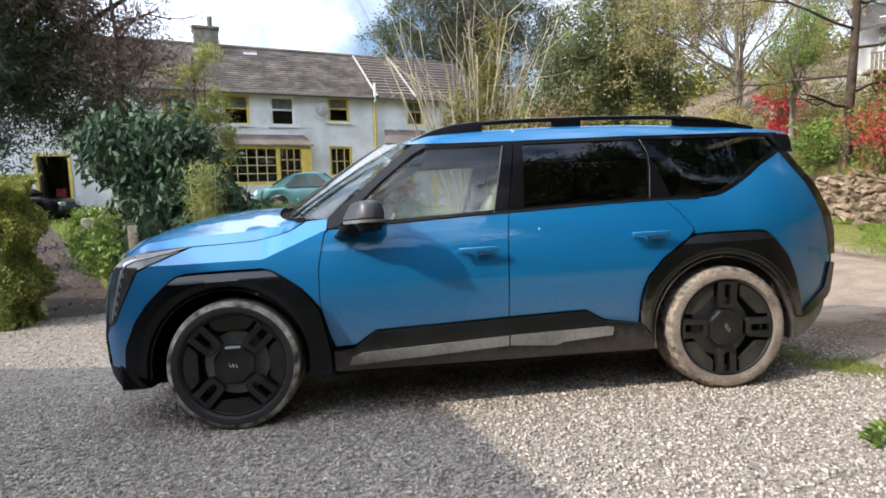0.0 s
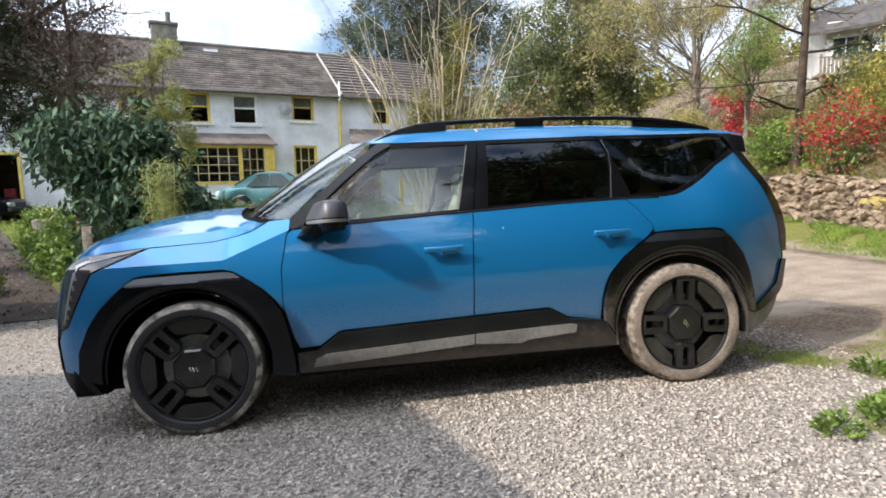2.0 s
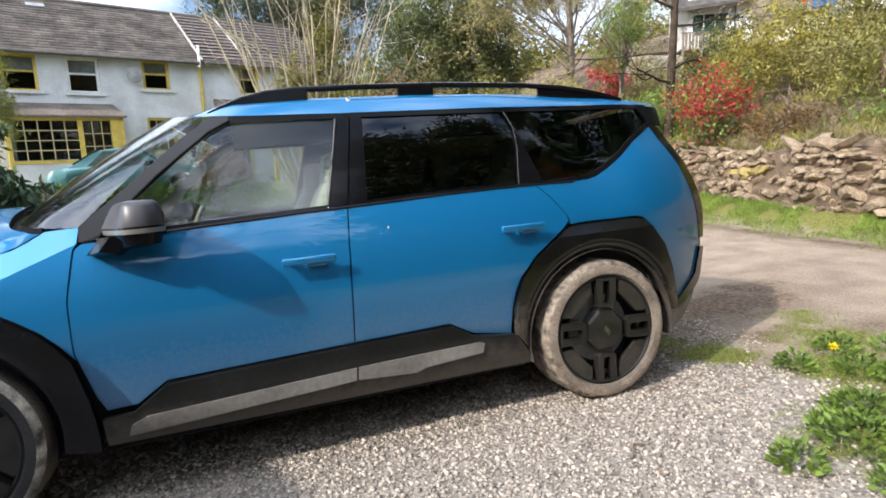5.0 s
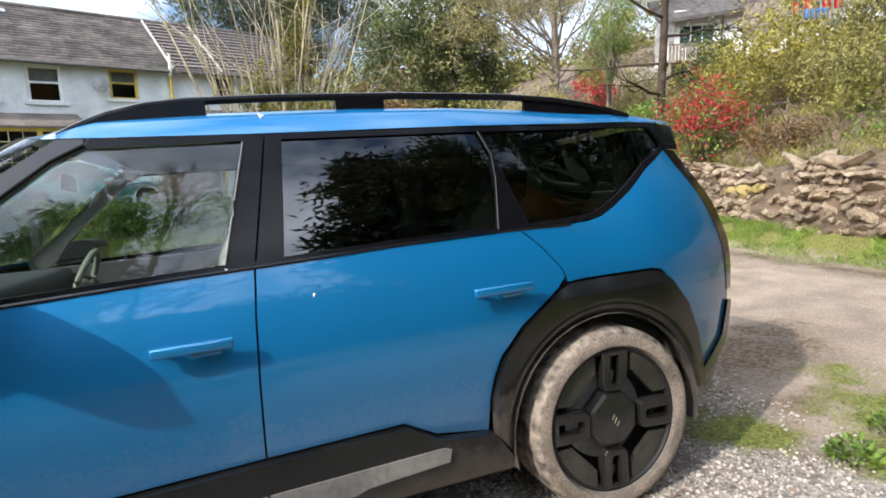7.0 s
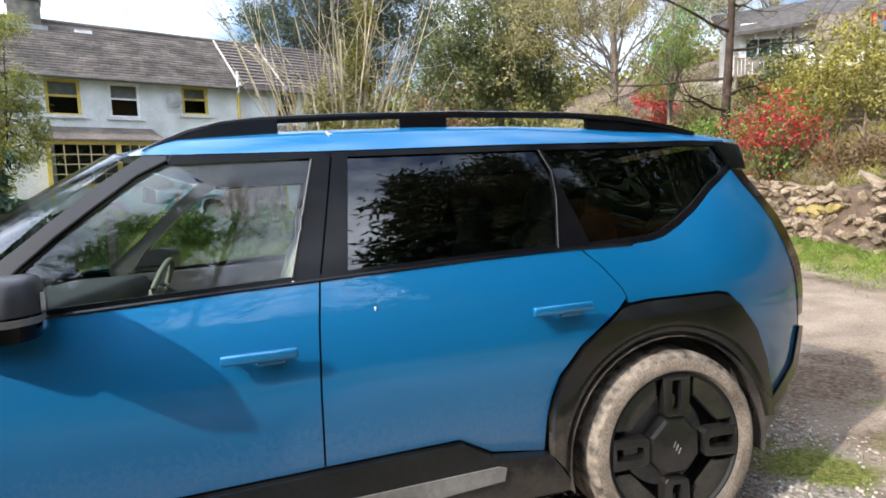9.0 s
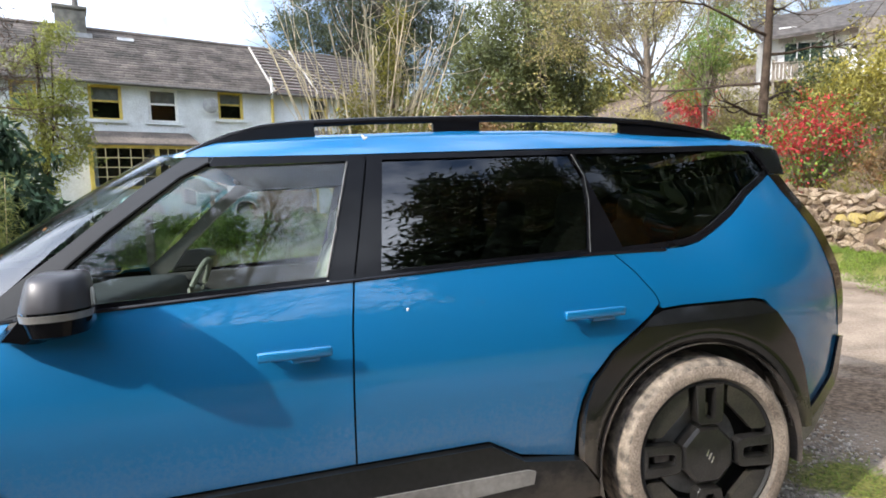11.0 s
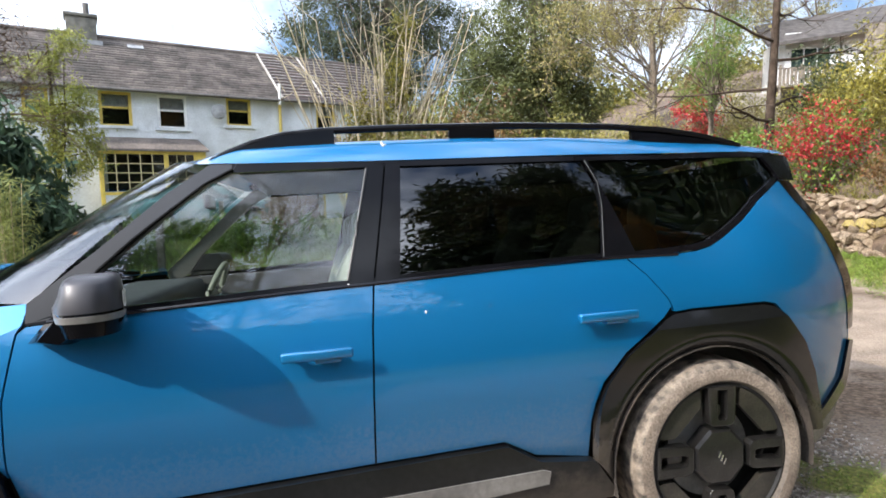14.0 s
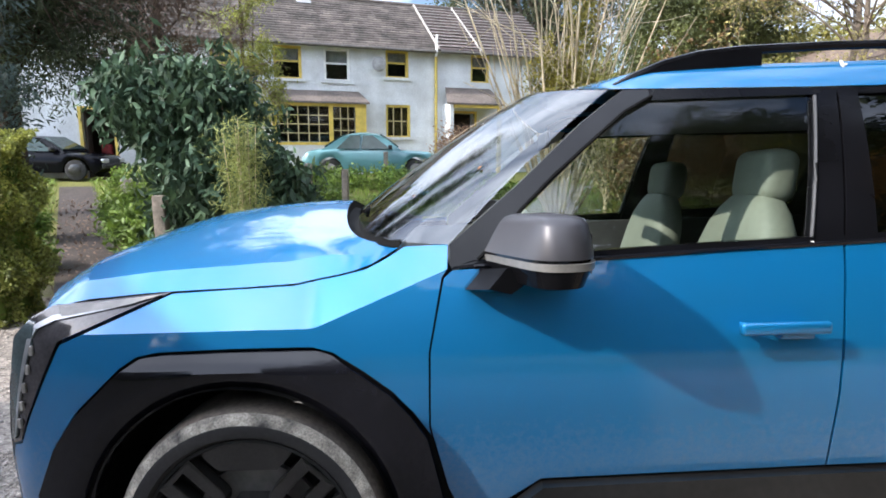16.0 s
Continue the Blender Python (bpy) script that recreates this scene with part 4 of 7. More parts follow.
def grow(rng, start, direction, length, radius, depth, segs, bend=0.25, split=(2, 4), shrink=0.68, lift=0.1, min_r=0.003):
    """A branch that bends as it goes and forks."""
    p, d = np.array(start, float), np.array(direction, float)
    d /= np.linalg.norm(d)
    steps = 4
    r = radius
    for k in range(steps):
        d = d + bend * rng.normal(size=3) * 0.5
        d[2] += lift
        d /= np.linalg.norm(d)
        q = p + d * length / steps
        r2 = max(min_r, r * 0.86)
        segs.append((*p, r, *q, r2))
        p, r = q, r2
        if depth > 0 and k >= 1:
            for _ in range(rng.integers(split[0] - 1, split[1])):
                e = d + rng.normal(size=3) * 0.62
                grow(rng, p, e, length * shrink * rng.uniform(0.7, 1.1), max(min_r, r * 0.6), depth - 1, segs, bend, split, shrink, lift, min_r)
    return segs


def tree(name, label, base, trunk_h, trunk_r, blobs, clusters, per, spread, size, leaf_mat, bark, seed, aspect=0.45, up=0.4,
         droop=0.0, limbs=24, shell=0.5, lean=(0, 0), group="", bare=0, category="tree"):
    rng = np.random.default_rng(seed)
    t = empty(name, Matrix.Translation(base), label, category, group)
    top = np.array((lean[0], lean[1], trunk_h))
    segs = []
    n = 7
    for k in range(n):
        p, q = top * k / n, top * (k + 1) / n
        wob = 0.06 * rng.normal(size=3) * (0 < k)
        segs.append((*(p + wob * 0), trunk_r * (1 - 0.75 * k / n), *(q), trunk_r * (1 - 0.75 * (k + 1) / n)))
    c, pts = blob_points(rng, blobs, clusters, per, spread, shell)
    for k in rng.choice(len(c), min(limbs, len(c)), replace=False):
        f = rng.uniform(0.25, 0.95)
        p = top * f
        mid = p * 0.5 + c[k] * 0.5 + rng.normal(size=3) * 0.15 + np.array((0, 0, 0.15))
        r = trunk_r * 0.35 * (1.1 - f)
        g = min(0.01, 0.12 * trunk_r)
        segs.append((*p, r + g, *mid, r * 0.6 + 0.6 * g))
        segs.append((*mid, r * 0.6 + 0.6 * g, *c[k], 0.4 * g))
    if bare:
        for k in range(bare):
            f = rng.uniform(0.3, 1.0)
            d = rng.normal(size=3)
            d[2] = abs(d[2]) * 0.6 + 0.2
            grow(rng, top * f, d, trunk_h * rng.uniform(0.22, 0.4), trunk_r * 0.35, 2, segs, 0.3, (2, 3), 0.62, 0.08)
    part("trunk", segments_mesh("trunk", segs, 6), bark, t)
    if len(pts):
        part("crown", leaf_mesh("crown", pts, size, aspect, up, droop, rng), leaf_mat, t)
    return t


# ---- surfaces of the garden ----
def ground_z(x, y):
    """The drive leans under the car and levels out towards the garden; the lane's verge rises at the wall."""
    near = 0.0331 * x - 0.0786 * y
    out = min(0.40, -0.20 + 0.052 * max(0.0, y - 4))
    k = min(1.0, max(0.0, (y - 1.6) / 2.6))
    k = k * k * (3 - 2 * k)
    z = near * (1 - k) + out * k
    r = min(1.0, max(0.0, (x - 4.6) / 3.6))
    r = r * r * (3 - 2 * r)
    z = z * (1 - r) + (0.17 - 0.012 * y) * r
    b = min(1.0, max(0.0, (x - 8.9) / 1.2))
    z += 0.36 * b * b * (3 - 2 * b)
    if y < -5:
        z = min(z, 0.42)
    if x < -6 and y < 3:
        z = max(z, -0.15)
    return z


def ground_material():
    """Gravel that gives way to trodden earth on the lane and to moss and grass, by masks stored in the sheet."""
    m = bpy.data.materials.new("gravel_earth_and_moss")
    m.use_nodes = True
    t = m.node_tree
    b = t.nodes["Principled BSDF"]
    b.inputs["Roughness"].default_value = 0.95
    b.inputs["Specular IOR Level"].default_value = 0.2
    co = t.nodes.new("ShaderNodeTexCoord")

    def noise_ramp(scale, c0, c1, lo=0.35, hi=0.65, detail=6):
        n = t.nodes.new("ShaderNodeTexNoise")
        n.inputs["Scale"].default_value, n.inputs["Detail"].default_value = scale, detail
        t.links.new(co.outputs["Object"], n.inputs["Vector"])
        r = t.nodes.new("ShaderNodeValToRGB")
        r.color_ramp.elements[0].position, r.color_ramp.elements[1].position = lo, hi
        r.color_ramp.elements[0].color, r.color_ramp.elements[1].color = (*c0, 1), (*c1, 1)
        t.links.new(n.outputs["Fac"], r.inputs["Fac"])
        return n, r.outputs["Color"]

    def mask(name, width):
        a = t.nodes.new("ShaderNodeAttribute")
        a.attribute_name = name
        n = t.nodes.new("ShaderNodeTexNoise")
        n.inputs["Scale"].default_value, n.inputs["Detail"].default_value = 5, 8
        t.links.new(co.outputs["Object"], n.inputs["Vector"])
        s = t.nodes.new("ShaderNodeMath")
        s.operation = 'ADD'
        t.links.new(a.outputs["Fac"], s.inputs[0])
        t.links.new(n.outputs["Fac"], s.inputs[1])
        r = t.nodes.new("ShaderNodeMapRange")
        r.inputs["From Min"].default_value, r.inputs["From Max"].default_value = 1.0 - width, 1.0 + width
        t.links.new(s.outputs[0], r.inputs["Value"])
        return r.outputs["Result"]

    def mix(fac, c0, c1):
        x = t.nodes.new("ShaderNodeMixRGB")
        t.links.new(fac, x.inputs[0])
        t.links.new(c0, x.inputs[1])
        t.links.new(c1, x.inputs[2])
        return x.outputs["Color"]
    v = t.nodes.new("ShaderNodeTexVoronoi")
    v.inputs["Scale"].default_value = 42
    t.links.new(co.outputs["Object"], v.inputs["Vector"])
    vr = t.nodes.new("ShaderNodeValToRGB")
    vr.color_ramp.elements[0].color, vr.color_ramp.elements[1].color = (0.10, 0.086, 0.073, 1), (0.38, 0.335, 0.285, 1)
    t.links.new(v.outputs["Color"], vr.inputs["Fac"])
    _, earth = noise_ramp(2.5, (0.17, 0.122, 0.085), (0.37, 0.285, 0.205))
    _, fine = noise_ramp(60, (0.15, 0.118, 0.09), (0.37, 0.31, 0.25))
    e1 = t.nodes.new("ShaderNodeMixRGB")
    e1.inputs[0].default_value = 0.5
    t.links.new(earth, e1.inputs[1])
    t.links.new(fine, e1.inputs[2])
    _, moss = noise_ramp(40, (0.075, 0.075, 0.022), (0.20, 0.20, 0.05))
    col = mix(mask("earth", 0.22), vr.outputs["Color"], e1.outputs["Color"])
    _, humus_shade = noise_ramp(30, (0.06, 0.042, 0.028), (0.19, 0.135, 0.09))
    col = mix(mask("humus_shade", 0.25), col, humus_shade)
    col = mix(mask("moss", 0.15), col, moss)
    t.links.new(col, b.inputs["Base Color"])
    bn = t.nodes.new("ShaderNodeBump")
    bn.inputs["Strength"].default_value, bn.inputs["Distance"].default_value = 0.8, 0.012
    t.links.new(v.outputs["Distance"], bn.inputs["Height"])
    t.links.new(bn.outputs["Normal"], b.inputs["Normal"])
    return m


def earth_mask(x, y):
    lane = soft(x, 3.75 + 0.12 * y, 4.9 + 0.2 * y)
    back = max(soft(y, 5.0, 7.0), soft(-x, 2.9, 3.5) * soft(y, 3.9, 4.6))
    under = 0.55 * math.exp(-((x - 3.9) / 0.6) ** 2 - ((y - 0.7) / 0.6) ** 2)
    worn = max(0.9 * math.exp(-((x - cx) / 0.75) ** 2 - ((y - cy) / 0.32) ** 2) for cx, cy in ((4.6, 0.15), (4.9, -0.6), (4.3, -1.3), (5.6, -0.1)))
    return min(1.0, max(lane, back, under, worn))


def moss_mask(x, y):
    v = 0.0
    for cx, cy, r, k in ((4.12, 0.30, 0.32, .9), (4.5, -0.30, 0.42, .85), (3.95, 0.75, 0.35, .7), (4.95, 0.1, 0.45, .75), (3.85, -1.0, 0.5, .7), (4.7, -1.0, 0.8, .9), (5.3, 0.6, 0.35, .6), (1.0, 0.05, 0.25, .25)):
        v = max(v, k * math.exp(-((x - cx) ** 2 + (y - cy) ** 2) / r ** 2))
    # unseen ground behind the camera, made mossy to darken what the doors reflect
    v = max(v, 0.95 * soft(-y, 2.6, 3.2))
    v = max(v, 0.62 * soft(-x, 3.1, 3.6) * soft(y, 4.3, 5.0))
    v = max(v, 0.8 * soft(x, 8.7, 9.3), 0.75 * soft(y, 7.0, 8.0) * soft(-x, 0.5, 1.5), 0.7 * soft(y, 7.0, 8.5) * soft(8.0 - x, 0, 1))
    return v


def humus_shade_mask(x, y):
    """Dark leaf mould along the verge and in the worn hollows behind the car, plus painted depth for the car's shadow.
    """
    v = 0.75 * math.exp(-((x - 8.55) / 0.32) ** 2)
    # The wide patches from (4.25, 1.0) to (5.7, 1.6) darken the car's shadow by colour.
    for cx, cy, r, k in ((4.75, 0.45, 0.5, .62), (5.4, 0.1, 0.5, .6), (4.2, -0.1, 0.35, .5), (4.3, -0.75, 0.5, .55), (3.75, 0.35, 0.4, .6), (4.25, 1.0, 0.9, .8), (4.0, 0.55, 0.6, .75), (5.1, 1.3, 1.1, .9), (5.7, 1.6, 0.8, .75)):
        v = max(v, k * math.exp(-((x - cx) / r) ** 2 - ((y - cy) / (0.55 * r)) ** 2))
    return v


gx = np.concatenate([np.linspace(-700, -16, 14), np.arange(-14, -4, 0.5), np.arange(-4, 7, 0.11), np.arange(7, 14, 0.4), np.linspace(16, 700, 14)])
gy = np.concatenate([np.linspace(-700, -14, 12), np.arange(-12, -4, 0.5), np.arange(-4, 5, 0.11), np.arange(5, 26, 0.5), np.linspace(28, 900, 12)])
gv = np.array([(x, y, ground_z(x, y)) for y in gy for x in gx])
nx = len(gx)
jj, ii = np.meshgrid(np.arange(len(gy) - 1), np.arange(nx - 1), indexing="ij")
g0 = (jj * nx + ii).ravel()
gme = fast_mesh("ground", gv, np.stack([g0, g0 + 1, g0 + nx + 1, g0 + nx], axis=1))
gme.polygons.foreach_set("use_smooth", [True] * len(gme.polygons))
for nm, fn in (("earth", earth_mask), ("humus_shade", humus_shade_mask), ("moss", moss_mask)):
    at = gme.attributes.new(nm, 'FLOAT', 'POINT')
    at.data.foreach_set("value", np.array([fn(x, y) for x, y, _ in gv], np.float32))
ground = tagged(part("ground", gme, ground_material()), "pale limestone gravel drive with trodden earth and mossy patches", "ground", kind="structure")

STONE_CHIP = material("limestone_chippings", (0.37, 0.322, 0.275), rough=0.85, vary=0.15, scale=30, isle=0.52)


def chippings():
    rng = np.random.default_rng(5)
    n = 118000
    x = rng.uniform(-3.6, 5.6, n)
    y = np.where(rng.random(n) < 0.84, rng.uniform(-1.7, 1.5, n), np.where(rng.random(n) < 0.7, rng.uniform(1.5, 4.4, n), rng.uniform(-2.9, -1.7, n)))
    keep = np.array([rng.random() > max(1.15 * earth_mask(a, b), 1.5 * moss_mask(a, b)) for a, b in zip(x, y)])
    keep &= ~((x > -0.2) & (x < 3.4) & (y > 0.9) & (y < 4.4))
    x, y = x[keep], y[keep]
    n = len(x)
    z = np.array([ground_z(a, b) for a, b in zip(x, y)])
    r = rng.gamma(6.0, 0.00148, n).clip(0.004, 0.019)
    o = np.array([(1, 0, 0), (-1, 0, 0), (0, 1, 0), (0, -1, 0), (0, 0, 1), (0, 0, -1)], float)
    v = o[None] * rng.uniform(0.55, 1.25, (n, 6, 1)) * r[:, None, None]
    q = rng.normal(size=(n, 4))
    q /= np.linalg.norm(q, axis=1, keepdims=True)
    w, a, b, c = q.T
    rot = np.stack([1 - 2 * (b * b + c * c), 2 * (a * b - w * c), 2 * (a * c + w * b), 2 * (a * b + w * c), 1 - 2 * (a * a + c * c), 2 * (b * c - w * a), 2 * (a * c - w * b), 2 * (b * c + w * a), 1 - 2 * (a * a + b * b)], axis=1).reshape(n, 3, 3)
    v = np.einsum('nij,nkj->nki', rot, v)
    v[:, :, 2] *= 0.75
    v += np.stack([x, y, z + r * 0.25], axis=1)[:, None]
    f = np.array([(0, 2, 4), (2, 1, 4), (1, 3, 4), (3, 0, 4), (2, 0, 5), (1, 2, 5), (3, 1, 5), (0, 3, 5)])
    faces = (np.arange(n)[:, None, None] * 6 + f[None]).reshape(-1, 3)
    return tagged(part("gravel", fast_mesh("gravel", v.reshape(-1, 3), faces), STONE_CHIP), "loose pale grey limestone chippings on the drive", "gravel", kind="stuff")


chippings()

LEAF_LAUREL = material("laurel_leaf", (0.085, 0.135, 0.070), rough=0.6, second=(0.040, 0.072, 0.042), scale=2, isle=0.5, trans=0.12, spec=0.2)
LEAF_PINE = material("pale_evergreen_needles", (0.115, 0.13, 0.062), rough=0.7, second=(0.05, 0.066, 0.036), scale=1.2, isle=0.3, trans=0.3)
LEAF_CONIFER = material("conifer_needles", (0.085, 0.105, 0.052), rough=0.8, second=(0.04, 0.054, 0.03), scale=1.2, isle=0.25, trans=0.3)
LEAF_BLUE = material("blue_conifer_needles", (0.10, 0.14, 0.12), rough=0.8, second=(0.05, 0.072, 0.062), scale=1.2, isle=0.25, trans=0.1)
LEAF_HEDGE = material("privet_leaf", (0.36, 0.365, 0.075), rough=0.5, second=(0.19, 0.215, 0.05), scale=2.5, isle=0.5, trans=0.45)
LEAF_BAMBOO = material("bamboo_leaf", (0.33, 0.36, 0.11), rough=0.6, second=(0.17, 0.20, 0.06), scale=2.5, isle=0.4, trans=0.35)
LEAF_FRESH = material("fresh_green_leaf", (0.20, 0.29, 0.045), rough=0.6, second=(0.085, 0.14, 0.022), scale=3, isle=0.45, trans=0.3)
LEAF_OLIVE = material("olive_leaf", (0.26, 0.235, 0.048), rough=0.6, second=(0.115, 0.115, 0.027), scale=1.2, isle=0.5, trans=0.25)
LEAF_DARK = material("dark_evergreen_leaf", (0.070, 0.100, 0.032), rough=0.5, second=(0.030, 0.050, 0.018), scale=0.8, isle=0.5, trans=0.15)
LEAF_YELLOW = material("yellow_green_leaf", (0.38, 0.32, 0.055), rough=0.55, second=(0.16, 0.155, 0.03), scale=1.5, isle=0.5, trans=0.3)
LEAF_BUD = material("budding_twig_leaf", (0.42, 0.36, 0.125), rough=0.7, second=(0.22, 0.20, 0.07), scale=1.0, isle=0.45, trans=0.25)
LEAF_BROWN = material("rusty_leaf", (0.24, 0.125, 0.045), rough=0.6, second=(0.10, 0.075, 0.03), scale=1.5, isle=0.5, trans=0.25)
LEAF_DRY = material("dry_bramble_leaf", (0.40, 0.25, 0.15), rough=0.7, second=(0.22, 0.13, 0.07), scale=2, isle=0.45, trans=0.2)
LEAF_YEW = material("yew_leaf", (0.16, 0.175, 0.05), rough=0.6, second=(0.06, 0.075, 0.025), scale=0.8, isle=0.5, trans=0.2)
LEAF_RED = material("red_flower", (0.56, 0.045, 0.050), rough=0.5, second=(0.34, 0.03, 0.03), scale=2, isle=0.35, trans=0.25)
BARK = material("grey_brown_bark", (0.17, 0.135, 0.10), rough=0.9, vary=0.4, scale=6, fine=0.3, bump=0.6, bump_scale=30)
BARK_PALE = material("pale_stem_bark", (0.50, 0.41, 0.26), rough=0.8, vary=0.3, scale=5, isle=0.3)
BARK_DARK = material("dead_brown_twigs", (0.19, 0.13, 0.095), rough=0.9, vary=0.3, scale=4, isle=0.2)
BARK_DEEP = material("dark_tree_bark", (0.062, 0.045, 0.033), rough=0.95, spec=0.1, vary=0.4, scale=6, fine=0.3, bump=0.6, bump_scale=30)
GRASS = material("meadow_grass", (0.23, 0.32, 0.05), rough=0.6, second=(0.11, 0.165, 0.025), scale=1.5, isle=0.45, trans=0.3)
WOOD = material("weathered_wood", (0.20, 0.17, 0.135), rough=0.9, vary=0.35, scale=8, fine=0.3, bump=0.4)
EARTH = material("garden_earth", (0.13, 0.09, 0.06), rough=0.95, vary=0.4, scale=4, fine=0.3, bump=0.8, bump_scale=15)


def at_ground(x, y, dz=0.0):
    return (x, y, ground_z(x, y) + dz)


# ---- left of the drive: hedge, path, post, laurel, bamboo, conifer ----
def hedge(name, label, x0, x1, y0, y1, h, n, mat, seed, size=0.035, base=None):
    rng = np.random.default_rng(seed)
    zb = ground_z((x0 + x1) / 2, (y0 + y1) / 2) if base is None else base
    e = empty(name, Matrix.Translation(((x0 + x1) / 2, (y0 + y1) / 2, zb)), label, "hedge")
    hx, hy = (x1 - x0) / 2, (y1 - y0) / 2
    p = rng.uniform(-1, 1, (n, 3))
    ax = rng.choice(3, n, p=(0.27, 0.43, 0.30))
    sg = rng.choice((-1.0, 1.0), n)
    sg[ax == 2] = 1
    depth = 1 - np.abs(rng.normal(0, 0.06, n))
    p[np.arange(n), ax] = sg * depth
    bump_v = 1 + 0.05 * np.sin(p[:, 0] * 9 + seed) * np.cos(p[:, 1] * 7) + 0.05 * np.sin(p[:, 2] * 8 + p[:, 0] * 5)
    q = np.stack([p[:, 0] * hx * bump_v, p[:, 1] * hy * bump_v, (p[:, 2] * 0.5 + 0.5) * h * (0.96 + 0.05 * np.sin(p[:, 0] * 6 + p[:, 1] * 3))], axis=1)
    part("leaves", leaf_mesh("leaves", q, size, 0.55, 0.3, 0, rng), mat, e)
    part("core", box(-hx * 0.93, hx * 0.93, -hy * 0.9, hy * 0.9, 0, h * 0.93, 0.08), LEAF_FRESH if mat is LEAF_HEDGE else LEAF_DARK, e)
    return e


hedge("privet_hedge", "clipped yellow-green hedge at the edge of the gravel", -8.0, -3.5, 3.7, 4.35, 1.84, 66000, LEAF_HEDGE, 3, 0.042)
hedge("garden_hedge", "dark clipped hedge along the garden path", -12.5, -8.8, 8.0, 9.0, 1.5, 12000, LEAF_DARK, 4, 0.05)

post = empty("fence_post", Matrix.Translation(at_ground(-2.95, 5.56, -0.1)), "short weathered wooden post beside the laurel", "post")
pb = box(-0.075, 0.075, -0.06, 0.06, 0, 1.12, 0.015)
part("shaft", pb, WOOD, post)

rngL = np.random.default_rng(11)
laurel = empty("laurel_bush", Matrix.Translation(at_ground(-2.45, 6.1)), "tall dark green laurel with large drooping leaves", "bush")
lc, lp = blob_points(rngL, [(-0.2, 0, 1.9, 0.95, 0.8, 0.95), (-0.95, 0, 2.35, 0.6, 0.5, 0.35), (0.3, 0, 1.1, 0.9, 0.8, 0.9), (-0.7, -0.1, 2.1, 0.65, 0.5, 0.5), (-0.35, 0, 0.7, 0.55, 0.6, 0.8), (0.85, 0.1, 0.75, 0.5, 0.5, 0.6)], 1150, 15, 0.085, 0.4)
part("leaves", leaf_mesh("leaves", lp, 0.17, 0.34, 0.6, 1.3, rngL, fold=0.12), LEAF_LAUREL, laurel)
segs = []
for k in rngL.choice(len(lc), 60, replace=False):
    b0 = np.array((rngL.normal(0, 0.12), rngL.normal(0, 0.12), 0.0))
    m0 = lc[k] * 0.55 + np.array((0, 0, 0.2))
    segs += [(*b0, 0.03, *m0, 0.016), (*m0, 0.016, *lc[k], 0.005)]
part("branching", segments_mesh("branching", segs, 5), BARK, laurel)


def plume(name, label, base, h, r, n, size, mat, seed, stems=10, category="bush"):
    """Thin upright stems with narrow leaves, such as bamboo."""
    rng = np.random.default_rng(seed)
    e = empty(name, Matrix.Translation(base), label, category)
    segs, pts = [], []
    for k in range(stems):
        a, q = rng.uniform(0, 6.28), r * math.sqrt(rng.random())
        top = np.array((math.cos(a) * q * 1.2, math.sin(a) * q * 1.2, h * rng.uniform(0.7, 1.0)))
        bot = np.array((math.cos(a) * q * 0.5, math.sin(a) * q * 0.5, 0))
        segs.append((*bot, 0.008, *top, 0.004))
        u = rng.uniform(0.12, 1.02, n // stems)[:, None]
        pts.append(bot + (top - bot) * u + rng.normal(size=(n // stems, 3)) * (0.09, 0.09, 0.05))
    part("cane", segments_mesh("cane", segs, 5), BARK_PALE, e)
    part("leaves", leaf_mesh("leaves", np.concatenate(pts), size, 0.16, 0.3, 0.2, rng), mat, e)
    return e


plume("bamboo", "pale green bamboo clump beside the laurel", at_ground(-1.66, 4.85), 2.0, 0.15, 5200, 0.075, LEAF_BAMBOO, 21)
rngc = np.random.default_rng(31)
# The three blobs near z = 8 are added above view to darken the bonnet's reflection.
tree("conifer", "large dark conifer with drooping boughs over the path", at_ground(-7.9, 9.8), 9.5, 0.26,
     [(0.9, 0, 6.4, 2.2, 2.0, 2.6), (0.6, -0.6, 4.6, 1.7, 1.6, 1.7), (2.2, -0.4, 3.2, 1.4, 1.2, 0.9), (0.8, -0.5, 3.5, 1.6, 1.4, 1.0), (2.9, -0.3, 2.6, 0.9, 0.9, 0.55), (1.6, -0.3, 2.55, 1.3, 0.9, 0.5), (1.8, -0.3, 4.7, 1.0, 1.2, 1.1), (2.2, 0, 7.8, 1.6, 1.5, 1.2), (3.8, 0.2, 7.9, 1.5, 1.4, 1.2), (5.2, 0.4, 8.1, 1.4, 1.3, 1.2)], 1150, 48, 0.17, 0.13, LEAF_CONIFER, BARK_DEEP, 32, aspect=0.24, up=0.2, droop=0.5, limbs=90)
tree("conifer", "blue-green conifer standing behind the hedge", at_ground(-6.6, 7.1), 13.0, 0.16,
     [(-0.3, 0, 3.4, 1.1, 1.0, 2.4), (-0.1, 0, 2.1, 1.0, 1.0, 1.0), (-0.2, -0.2, 5.0, 0.9, 0.9, 1.6), (-0.4, -0.4, 7.6, 1.8, 1.7, 1.5), (0.6, -1.0, 9.8, 2.2, 2.0, 1.7), (0.4, -1.0, 12.2, 1.6, 1.6, 1.6)], 1250, 38, 0.14, 0.13, LEAF_BLUE, BARK, 33, aspect=0.24, up=0.2, droop=0.4, limbs=40)
